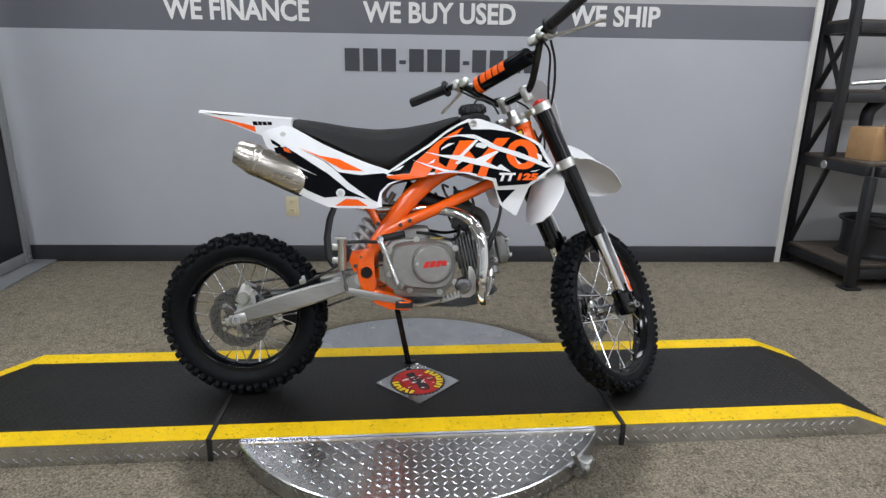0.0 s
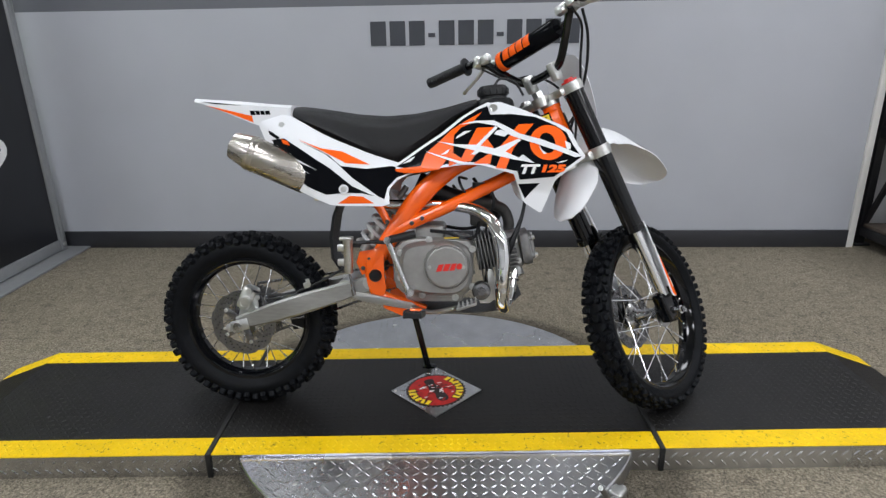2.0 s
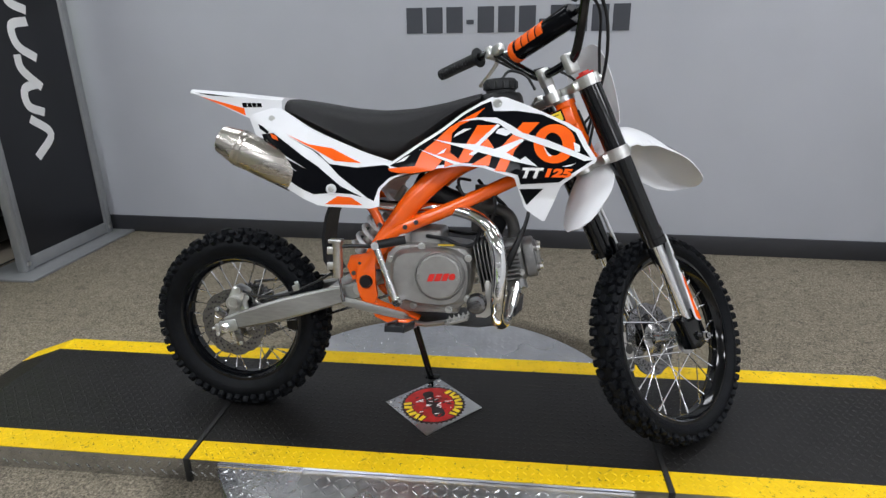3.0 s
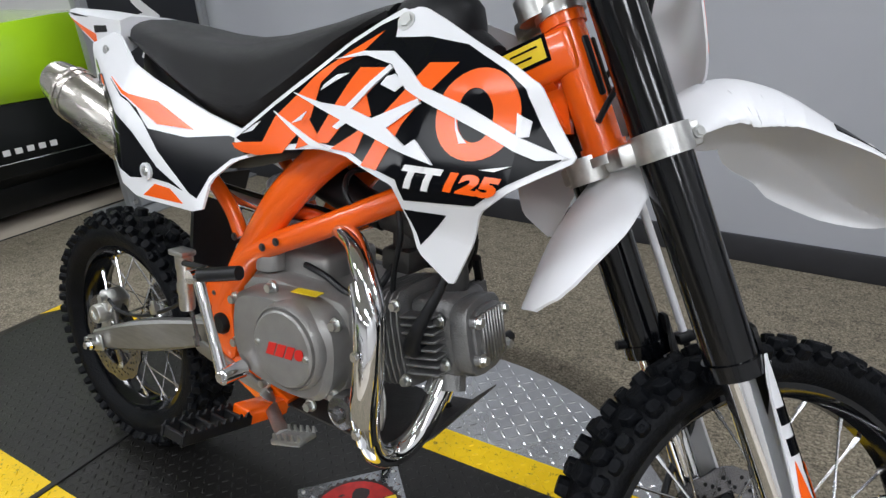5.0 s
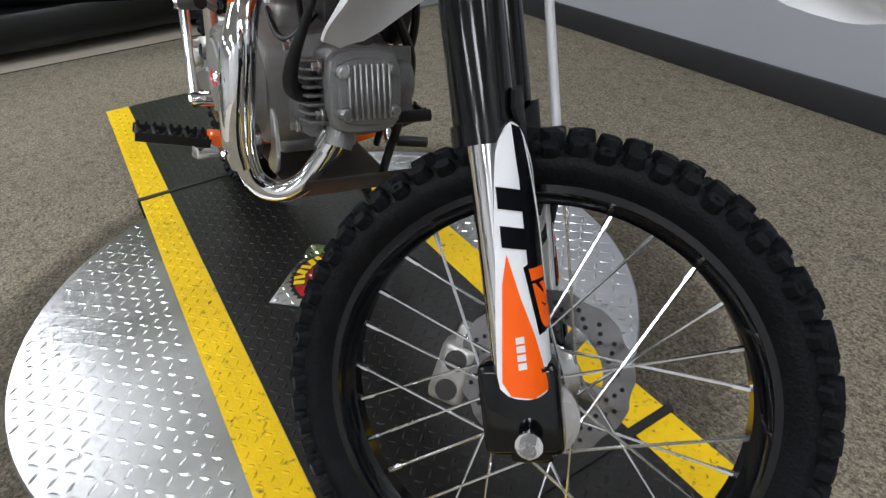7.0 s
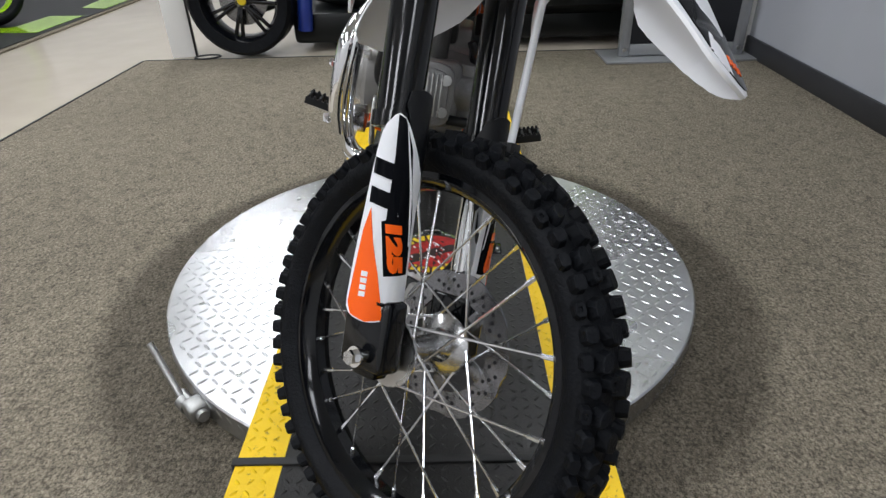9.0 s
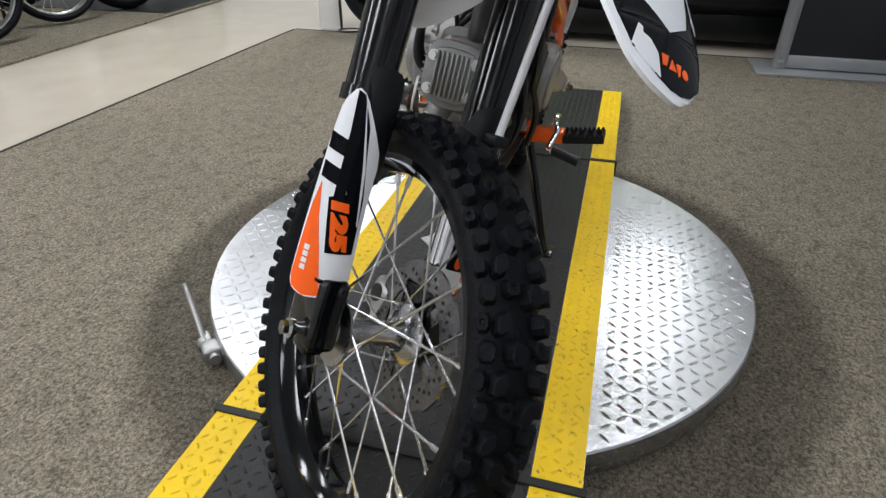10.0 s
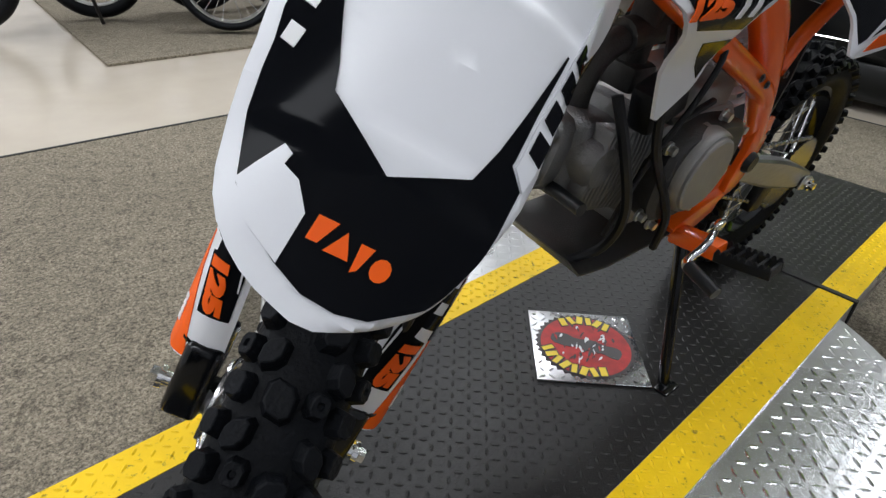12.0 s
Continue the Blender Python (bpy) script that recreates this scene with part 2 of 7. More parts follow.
def empty(name, m, label, category, group="", kind=""):
    ob = new(name)
    ob.empty_display_size = 0.05
    ob.matrix_basis = m
    return tagged(ob, label, category, group, kind)


def shared(name, me, parent, m, label=""):
    ob = new(name, me)
    ob.parent = parent
    ob.matrix_basis = m
    if label:
        ob["label"] = label
    return ob


def curve(points, steps=6, closed=False):
    """Catmull-Rom through the points."""
    p = [Vector(q) for q in points]
    n = len(p)
    out = []
    for i in range(n if closed else n - 1):
        a, b = p[i], p[(i + 1) % n]
        z = p[(i - 1) % n] if closed or i else a * 2 - b
        c = p[(i + 2) % n] if closed or i + 2 < n else b * 2 - a
        for k in range(steps):
            t = k / steps
            out.append(0.5 * ((2 * a) + (b - z) * t + (2 * z - 5 * a + 4 * b - c) * t**2 + (3 * a - z - 3 * b + c) * t**3))
    if not closed:
        out.append(p[-1])
    return out


def tube(bm, points, radius, seg=10, steps=6, closed=False, cap=True, squash=1.0, side=None):
    """A swept tube; radius is a number or one a control point."""
    path = curve(points, steps, closed) if steps > 1 else [Vector(q) for q in points]
    n = len(path)
    if isinstance(radius, (int, float)):
        rad = [radius] * n
    else:
        k = len(radius) - 1 if not closed else len(radius)
        rad = []
        for i in range(n):
            f = i / max(1, n - 1) * (len(radius) - 1)
            j = min(int(f), len(radius) - 2)
            rad.append(radius[j] + (radius[j + 1] - radius[j]) * (f - j))
    rings = []
    up = None
    for i in range(n):
        a = path[(i - 1) % n] if closed or i else path[0]
        b = path[(i + 1) % n] if closed or i + 1 < n else path[-1]
        d = (b - a).normalized()
        if up is None:
            up = Vector(side) if side else (Vector((0, 0, 1)) if abs(d.z) < 0.9 else Vector((1, 0, 0)))
        up = (up - d * up.dot(d)).normalized()
        right = d.cross(up)
        rings.append([bm.verts.new(path[i] + rad[i] * (math.cos(t) * right + squash * math.sin(t) * up)) for t in (2 * math.pi * s / seg for s in range(seg))])
    for i in range(n if closed else n - 1):
        r0, r1 = rings[i], rings[(i + 1) % n]
        for s in range(seg):
            bm.faces.new((r0[s], r0[(s + 1) % seg], r1[(s + 1) % seg], r1[s]))
    if cap and not closed:
        bm.faces.new(rings[0][::-1])
        bm.faces.new(rings[-1])
    return bm


def lathe(bm, profile, seg=32, m=Matrix(), closed=False, arc=2 * math.pi):
    """Turns (radius, height) points round the y axis of m."""
    full = arc > 6.28
    cols = seg if full else seg + 1
    rings = []
    for s in range(cols):
        a = arc * s / seg
        rings.append([bm.verts.new(m @ Vector((r * math.cos(a), h, r * math.sin(a)))) for r, h in profile])
    k = len(profile)
    for s in range(seg):
        r0, r1 = rings[s], rings[(s + 1) % cols]
        for i in range(k if closed else k - 1):
            j = (i + 1) % k
            bm.faces.new((r0[i], r0[j], r1[j], r1[i]))
    if not closed:
        for i in (0, k - 1):
            if profile[i][0] > 1e-5 and full:
                bm.faces.new([r[i] for r in rings])
    bmesh.ops.remove_doubles(bm, verts=bm.verts, dist=1e-6)
    return bm


def box(bm, size, m=Matrix(), bevel=0.0, segs=2, taper=1.0):
    r = bmesh.ops.create_cube(bm, size=1)
    vs = r["verts"]
    for v in vs:
        k = taper if v.co.z > 0 else 1
        v.co = Vector((v.co.x * size[0] * k, v.co.y * size[1] * k, v.co.z * size[2]))
    if bevel:
        es = list({e for v in vs for e in v.link_edges})
        o = bmesh.ops.bevel(bm, geom=es, offset=bevel, segments=segs, affect="EDGES", profile=0.5)
        vs = list({v for f in o["faces"] for v in f.verts} | {v for v in vs if v.is_valid})
    for v in vs:
        v.co = m @ v.co
    return bm


def prism(bm, outline, depth, m=Matrix(), bevel=0.0):
    """A 2D outline in x, z of m, with thickness along y from 0 to depth."""
    a = [bm.verts.new((x, 0, z)) for x, z in outline]
    b = [bm.verts.new((x, depth, z)) for x, z in outline]
    fs = [bm.faces.new(a), bm.faces.new(b[::-1])]
    n = len(outline)
    for i in range(n):
        bm.faces.new((a[i], b[i], b[(i + 1) % n], a[(i + 1) % n]))
    vs = a + b
    if bevel:
        es = [e for f in fs for e in f.edges]
        bmesh.ops.recalc_face_normals(bm, faces=list({f for v in vs for f in v.link_faces}))
        o = bmesh.ops.bevel(bm, geom=es, offset=bevel, segments=2, affect="EDGES", profile=0.5)
        vs = list({v for f in o["faces"] for v in f.verts} | {v for v in vs if v.is_valid})
    for v in vs:
        v.co = m @ v.co
    return bm


def rounded(points, times=2, keep=0.25):
    """Chaikin corner cutting of a closed 2D outline."""
    p = [tuple(q) for q in points]
    for _ in range(times):
        out = []
        for i in range(len(p)):
            a, b = p[i], p[(i + 1) % len(p)]
            out.append((a[0] + (b[0] - a[0]) * keep, a[1] + (b[1] - a[1]) * keep))
            out.append((b[0] + (a[0] - b[0]) * keep, b[1] + (a[1] - b[1]) * keep))
        p = out
    return p


def skin(bm, outlines, fn, off=0.0, thick=0.003, step=(0.03, 0.03), flat=None):
    """Lays 2D outlines (or a flat bmesh) on a surface fn(a, b, off), with thickness."""
    f2 = flat or bmesh.new()
    for o in outlines:
        f2.faces.new([f2.verts.new((x, y, 0)) for x, y in o])
    if len(outlines) > 1:
        bmesh.ops.remove_doubles(f2, verts=f2.verts, dist=1e-5)
    f2.normal_update()
    bmesh.ops.triangulate(f2, faces=f2.faces)
    lo = [min(v.co[k] for v in f2.verts) for k in (0, 1)]
    hi = [max(v.co[k] for v in f2.verts) for k in (0, 1)]
    for k in (0, 1):
        for i in range(math.floor(lo[k] / step[k]), math.ceil(hi[k] / step[k]) + 1):
            co, no = [0, 0, 0], [0, 0, 0]
            co[k], no[k] = i * step[k], 1
            bmesh.ops.bisect_plane(f2, geom=f2.verts[:] + f2.edges[:] + f2.faces[:], plane_co=co, plane_no=no)
    top = {v: bm.verts.new(fn(v.co.x, v.co.y, off)) for v in f2.verts}
    bot = {v: bm.verts.new(fn(v.co.x, v.co.y, off - thick)) for v in f2.verts}
    for f in f2.faces:
        bm.faces.new([top[v] for v in f.verts])
        bm.faces.new([bot[v] for v in reversed(f.verts[:])])
    for e in f2.edges:
        if len(e.link_faces) == 1:
            a, b = e.verts
            bm.faces.new((top[a], top[b], bot[b], bot[a]))
    f2.free()
    return bm


def letters(text, height, width=None, shear=0.0, bold=0.0):
    """The outlines of a text as a flat bmesh, cap height and total width as given, from the origin."""
    cu = bpy.data.curves.new("letters", "FONT")
    cu.body, cu.size, cu.resolution_u, cu.offset = text, 1.0, 3, bold
    ob = new("letters", cu)
    bpy.context.view_layer.update()
    me = bpy.data.meshes.new_from_object(ob.evaluated_get(bpy.context.evaluated_depsgraph_get()))
    bpy.data.objects.remove(ob)
    bpy.data.curves.remove(cu)
    b2 = bmesh.new()
    b2.from_mesh(me)
    bpy.data.meshes.remove(me)
    xs, ys = [v.co.x for v in b2.verts], [v.co.y for v in b2.verts]
    x0, y0, w, h = min(xs), min(ys), max(xs) - min(xs), max(ys) - min(ys)
    sx = (width / w) if width else height / h
    for v in b2.verts:
        y = (v.co.y - y0) * height / h
        v.co = Vector(((v.co.x - x0) * sx + shear * y, y, 0))
    bmesh.ops.remove_doubles(b2, verts=b2.verts, dist=1e-5)
    return b2


def raised(b2, m, depth):
    """A flat bmesh in x, y turned into a raised solid lying on m."""
    out = bmesh.new()
    skin(out, [], lambda a, b, o: m @ Vector((a, b, o)), depth, depth - 0.0002, (9, 9), flat=b2)
    return out


def bolt(bm, m, r=0.006, h=0.005):
    """A hexagon bolt head with washer along y of m."""
    lathe(bm, [(r * 1.45, 0), (r * 1.45, h * 0.3), (r * 1.05, h * 0.3)], 12, m)
    a = [(r * math.cos(k * math.pi / 3), r * math.sin(k * math.pi / 3)) for k in range(6)]
    prism(bm, a, h, m)


def lug(bm, x, y, z, turn, length=0.026, width=0.008, high=0.0016):
    """One raised lens of tread plate."""
    c, s = math.cos(turn), math.sin(turn)
    shape = ((-0.5, 0, 0), (-0.2, 0.5, 0), (0.2, 0.5, 0), (0.5, 0, 0), (0.2, -0.5, 0), (-0.2, -0.5, 0), (-0.22, 0, 1), (0.22, 0, 1))
    v = []
    for a, b, k in shape:
        px, py = a * length, b * width
        v.append(bm.verts.new((x + c * px - s * py, y + s * px + c * py, z + k * high)))
    for f in ((0, 6, 1), (1, 6, 7, 2), (2, 7, 3), (3, 7, 4), (4, 7, 6, 5), (5, 6, 0)):
        bm.faces.new([v[i] for i in f])


def lug_field(bm, inside, x0, x1, y0, y1, z, pitch=0.030, **kw):
    n, k = int((x1 - x0) / pitch) + 1, int((y1 - y0) / pitch) + 1
    for i in range(n):
        for j in range(k):
            x, y = x0 + i * pitch, y0 + j * pitch
            if inside(x, y):
                lug(bm, x, y, z, math.pi / 4 if (i + j) % 2 else -math.pi / 4, **kw)


# ---- room ----
WALL_TURN = -2.58
WALL = pose(0, 1.625, 0, 0, 0, WALL_TURN)   # the display wall's foot, x along it, -y into the room


def slab(name, size, at, mat, label, category, m=Matrix(), bevel=0.0):
    bm = bmesh.new()
    box(bm, size, m @ Matrix.Translation(at), bevel)
    return tagged(part(name, bm, mat), label, category, kind="structure")


slab("floor", (16, 16, 0.1), (-1.5, -2.5, -0.062), CONCRETE, "polished beige concrete showroom floor of the aisle", "floor")
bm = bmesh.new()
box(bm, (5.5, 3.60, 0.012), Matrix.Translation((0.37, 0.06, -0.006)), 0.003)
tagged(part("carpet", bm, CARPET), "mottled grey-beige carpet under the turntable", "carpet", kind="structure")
bm = bmesh.new()
prism(bm, [(0.02, -2.70), (-7.5, -3.02), (-7.5, -6.5), (-0.22, -6.5)], 0.012, Matrix(((1, 0, 0, 0), (0, 0, 1, 0), (0, 1, 0, -0.011), (0, 0, 0, 1))))
tagged(part("carpet", bm, CARPET), "grey-beige carpet under the parked dirt bikes", "carpet", kind="structure")

slab("trim", (5.5, 0.014, 0.010), (0.37, -1.748, -0.0035), DARK_SEAM, "dark worn edge strip of the carpet", "edge strip", bevel=0.003)
slab("trim", (0.014, 3.60, 0.010), (-2.388, 0.06, -0.0035), DARK_SEAM, "dark worn edge strip of the carpet", "edge strip", bevel=0.003)

slab("wall_display", (4.51, 0.12, 1.282), (0.015, 0.06, 0.641), WALL_GREY, "light grey painted display wall", "wall", WALL)
slab("wall_band", (4.51, 0.12, 0.178), (0.015, 0.06, 1.371), WALL_BAND, "dark grey painted band across the display wall", "wall", WALL)
slab("wall_upper", (4.51, 0.12, CEILING - 1.46), (0.015, 0.06, 1.46 + (CEILING - 1.46) / 2), WALL_UPPER, "pale grey upper part of the display wall", "wall", WALL)
slab("wall_back", (12, 0.1, CEILING), (-1.0, 0.20, CEILING / 2), WALL_WHITE, "plain pale wall behind the display wall", "wall", WALL)
slab("wall_east", (0.1, 12, CEILING), (4.2, -3.0, CEILING / 2), WALL_WHITE, "plain pale wall beyond the shelf", "wall")
slab("wall_west", (0.1, 12, CEILING), (-7.0, -3.0, CEILING / 2), WALL_WHITE, "plain pale wall behind the roadster", "wall")
slab("wall_south", (12, 0.1, CEILING), (-1.4, -7.0, CEILING / 2), WALL_WHITE, "plain pale wall behind the parked bikes", "wall")
slab("ceiling", (12, 10, 0.1), (-1.4, -2.6, CEILING + 0.05), CEILING_WHITE, "white tiled showroom ceiling", "ceiling")
slab("baseboard", (4.53, 0.014, 0.098), (0.015, -0.007, 0.049), BASEBOARD, "black vinyl baseboard along the grey wall", "baseboard", WALL, 0.003)
for x in (-2.232, 2.268):
    slab("trim", (0.034, 0.020, CEILING), (x, -0.010, CEILING / 2), TRIM_WHITE, "white vertical corner trim of the wall", "trim", WALL, 0.003)

for text, x0, x1 in (("WE FINANCE", -1.273, -0.509), ("WE BUY USED", -0.224, 0.597), ("WE SHIP", 0.886, 1.39)):
    bm = raised(letters(text, 0.108, x1 - x0, bold=0.028), WALL @ pose(x0, -0.001, 1.338, 90, 0, 0), 0.0025)
    tagged(part("wall_lettering", bm, LETTER_WHITE, smooth=0), "white capital lettering on the dark wall band", "lettering", kind="structure")
bm = bmesh.new()
for x0, x1, count in ((-0.328, -0.050, 3), (0.022, 0.300, 3), (0.368, 0.733, 4)):
    step = (x1 - x0 + 0.019) / count
    for k in range(count):
        box(bm, (step - 0.019, 0.003, 0.118), WALL @ Matrix.Translation((x0 + step * k + (step - 0.019) / 2, -0.0015, 1.148)))
for x in (-0.014, 0.334):
    box(bm, (0.036, 0.003, 0.020), WALL @ Matrix.Translation((x, -0.0015, 1.138)))
tagged(part("wall_lettering_bars", bm, LETTER_DARK, smooth=0), "dark painted line of bars below the band", "lettering", kind="structure")


def ceiling_light(x, y):
    t = empty("ceiling_light", Matrix.Translation((x, y, CEILING)), "white rectangular ceiling light panel", "light", "ceiling lights")
    bm = bmesh.new()
    for sx, sy, ox, oy in ((1.24, 0.03, 0, 0.305), (1.24, 0.03, 0, -0.305), (0.03, 0.58, 0.605, 0), (0.03, 0.58, -0.605, 0)):
        box(bm, (sx, sy, 0.03), Matrix.Translation((ox, oy, -0.015)), 0.003)
    part("frame", bm, TRIM_WHITE, t)
    bm = bmesh.new()
    box(bm, (1.18, 0.58, 0.01), Matrix.Translation((0, 0, -0.008)))
    part("diffuser", bm, LIGHT_PANEL, t)
    la = bpy.data.lights.new("panel_light", "AREA")
    la.shape, la.size, la.size_y, la.energy, la.color = "RECTANGLE", 1.15, 0.55, LAMP_WATTS[y] * LAMP_SHARE[x], (0.905, 0.940, 1.0)
    lo = new("panel_light", la)
    lo.matrix_basis = Matrix.Translation((x, y, CEILING - 0.02))


for x, y in LAMPS:
    ceiling_light(x, y)


# ---- outlet ----
def outlet():
    t = empty("wall_outlet", WALL @ Matrix.Translation((-0.655, 0, 0.332)), "ivory duplex electrical outlet on the grey wall", "outlet")
    bm = bmesh.new()
    box(bm, (0.072, 0.006, 0.114), Matrix.Translation((0, -0.003, 0)), 0.002)
    part("cover_plate", bm, IVORY, t)
    for z in (-0.026, 0.026):
        bm = bmesh.new()
        box(bm, (0.034, 0.003, 0.030), Matrix.Translation((0, -0.0075, z)), 0.0012)
        s = part("socket", bm, IVORY, t)
        for dx in (-0.006, 0.006):
            bm = bmesh.new()
            box(bm, (0.0025, 0.001, 0.009), Matrix.Translation((dx, -0.0094, z + 0.003)))
            part("slot", bm, DARK_SEAM, s)


outlet()


# ---- turntable and ramp platform ----
TOP = 0.068
HALF, INNER = 0.287, 0.214
SEAM, BEND, FOOT = 0.596, 1.335, 1.50


def turntable():
    t = empty("turntable", Matrix(), "round aluminium tread-plate turntable on the carpet", "turntable")
    bm = bmesh.new()
    lathe(bm, [(0.0001, 0.002), (0.588, 0.002), (0.592, 0.006), (0.592, 0.055), (0.589, 0.058), (0.0001, 0.058)], 96, Matrix(((1, 0, 0, 0), (0, 0, 1, 0), (0, 1, 0, 0), (0, 0, 0, 1))))
    part("disc", bm, PLATE, t)
    bm = bmesh.new()
    lug_field(bm, lambda x, y: x * x + y * y < 0.578**2 and abs(y) > HALF + 0.010, -0.60, 0.6, -0.60, 0.6, 0.058, 0.0240, length=0.0240, width=0.0066, high=0.0011)
    tagged(part("tread_pattern", bm, PLATE, t, smooth=0), kind="stuff")
    bm = bmesh.new()
    n = 130
    for i in range(n):
        for j in (0, 1):
            a = 2 * math.pi * (i + 0.5 * j) / n
            m = Matrix.Rotation(a, 4, "Z") @ Matrix.Translation((0.5922, 0, 0.016 + 0.025 * j)) @ Matrix.Rotation(math.pi / 2, 4, "Y")
            k = len(bm.verts)
            lug(bm, 0, 0, 0, math.pi / 4 if j else -math.pi / 4, 0.022, 0.007, 0.0014)
            bm.verts.ensure_lookup_table()
            for v in bm.verts[k:]:
                v.co = m @ v.co
    tagged(part("rim_pattern", bm, PLATE, t, smooth=0), kind="stuff")
    for i in range(12):
        a = 0.32 + i * math.pi / 6
        if abs(0.52 * math.sin(a)) > HALF + 0.03:
            bm = bmesh.new()
            bolt(bm, Matrix.Translation((0.52 * math.cos(a), 0.52 * math.sin(a), 0.058)) @ Matrix.Rotation(math.pi / 2, 4, "X"), 0.005, 0.003)
            part("bolt", bm, ZINC, t)
    # locking pin with its handle on the rim
    bm = bmesh.new()
    m = pose(0.445, -0.412, 0.03, 0, 0, -43)
    box(bm, (0.036, 0.040, 0.034), m, 0.007, 3)
    tube(bm, [m @ Vector((0.0, -0.055, 0)), m @ Vector((0, 0.03, 0))], 0.011, 12, 1)
    part("pin_bracket", bm, SWINGARM_METAL, t, "worn aluminium bracket of the locking pin")
    bm = bmesh.new()
    tube(bm, [(0.444, -0.426, 0.024), (0.424, -0.443, 0.030), (0.376, -0.498, 0.1245)], 0.0062, 12, 1)
    lathe(bm, [(0.0001, -0.005), (0.012, -0.005), (0.012, 0.018), (0.0001, 0.018)], 14, pose(0.430, -0.442, 0.03, 0, 0, -43))
    part("pin_handle", bm, SWINGARM_METAL, t)


turntable()


def platform():
    t = empty("ramp_platform", Matrix(), "black tread platform with yellow edges and ramped ends", "platform")
    spans = ((-SEAM + 0.004, SEAM - 0.004, 0, 0), (SEAM + 0.004, BEND, 0, 1), (-BEND, -SEAM - 0.004, 1, 0))
    for x0, x1, rl, rr in spans:
        a, b = x0 - (FOOT - BEND) * rl, x1 + (FOOT - BEND) * rr
        low = 0.0595 if not (rl or rr) else 0.001
        outline = [(a, low), (b, low)]
        if rr:
            outline += [(b, 0.005), (x1, TOP - 0.002)]
        else:
            outline += [(b, TOP - 0.002)]
        if rl:
            outline += [(x0, TOP - 0.002), (a, 0.005)]
        else:
            outline += [(a, TOP - 0.002)]
        bm = bmesh.new()
        prism(bm, outline, 2 * HALF, Matrix.Translation((0, -HALF, 0)))
        part("deck", bm, PLATE, t, "aluminium tread-plate deck", smooth=0)
        # the three coverings: yellow, black, yellow
        for y0, y1, mat, nm, lb in ((-HALF, -INNER, YELLOW, "yellow_edge", "yellow painted tread-plate edge"), (-INNER, INNER, MAT_BLACK, "black_mat", "black rubber tread mat"), (INNER, HALF, YELLOW, "yellow_edge", "yellow painted tread-plate edge")):
            bm = bmesh.new()
            pts = []
            if rl:
                pts.append((a, 0.005))
            pts += [(x0, TOP - 0.002), (x1, TOP - 0.002)]
            if rr:
                pts.append((b, 0.005))
            ol = [(p, q + 0.0005) for p, q in pts] + [(p, q + 0.002) for p, q in reversed(pts)]
            prism(bm, ol, y1 - y0 - 0.001, Matrix.Translation((0, y0 + 0.0005, 0)))
            cover = part(nm, bm, mat, t, lb, smooth=0)
            bm = bmesh.new()
            pitch = 0.0195
            hi = 0.0011 if mat is MAT_BLACK else 0.0019
            lug_field(bm, lambda x, y: y0 + 0.008 < y < y1 - 0.006, x0 + 0.012, x1 - 0.01, y0 + 0.012, y1, TOP, pitch, length=0.0150, width=0.0056, high=hi)
            tagged(part("tread_pattern", bm, mat, cover, smooth=0), kind="stuff")
        for s in (-1, 1):
            bm = bmesh.new()
            xx = x0 + 0.012
            while xx < x1 - 0.01:
                for j in (0, 1):
                    z = 0.02 + 0.024 * j
                    if z > low + 0.008:
                        m = Matrix.Translation((xx + 0.0150 * j, s * (HALF + 0.0002), z)) @ Matrix.Rotation(-s * math.pi / 2, 4, "X")
                        k = len(bm.verts)
                        lug(bm, 0, 0, 0, math.pi / 4 if j else -math.pi / 4, 0.027, 0.0075, 0.0018)
                        bm.verts.ensure_lookup_table()
                        for v in bm.verts[k:]:
                            v.co = m @ v.co
                xx += 0.0300
            if len(bm.verts):
                tagged(part("side_pattern", bm, PLATE, t, smooth=0), kind="stuff")
    # skirts that close the middle section down to the carpet beside the disc
    for s in (-1, 1):
        for x0, x1 in ((-SEAM + 0.004, -0.518), (0.518, SEAM - 0.004)):
            bm = bmesh.new()
            box(bm, (x1 - x0, 0.004, 0.057), Matrix.Translation(((x0 + x1) / 2, s * (HALF - 0.002), 0.030)))
            for k in range(3):
                for j in (0, 1):
                    m = Matrix.Translation((x0 + 0.012 + 0.0245 * k + 0.0123 * j, s * (HALF + 0.0001), 0.02 + 0.024 * j)) @ Matrix.Rotation(-s * math.pi / 2, 4, "X")
                    q = len(bm.verts)
                    lug(bm, 0, 0, 0, math.pi / 4 if j else -math.pi / 4, 0.027, 0.0075, 0.0018)
                    bm.verts.ensure_lookup_table()
                    for v in bm.verts[q:]:
                        v.co = m @ v.co
            part("skirt", bm, PLATE, t, smooth=0)
    for sx in (-1, 1):
        bm = bmesh.new()
        box(bm, (0.014, 2 * HALF + 0.012, 0.006), Matrix.Translation((sx * SEAM, 0, TOP + 0.001)), 0.002)
        for s in (-1, 1):
            box(bm, (0.014, 0.006, TOP), Matrix.Translation((sx * SEAM, s * (HALF + 0.003), TOP / 2)), 0.0015)
        part("seam_strip", bm, DARK_SEAM, t, "black rubber strip in the joint")
    return t


platform()


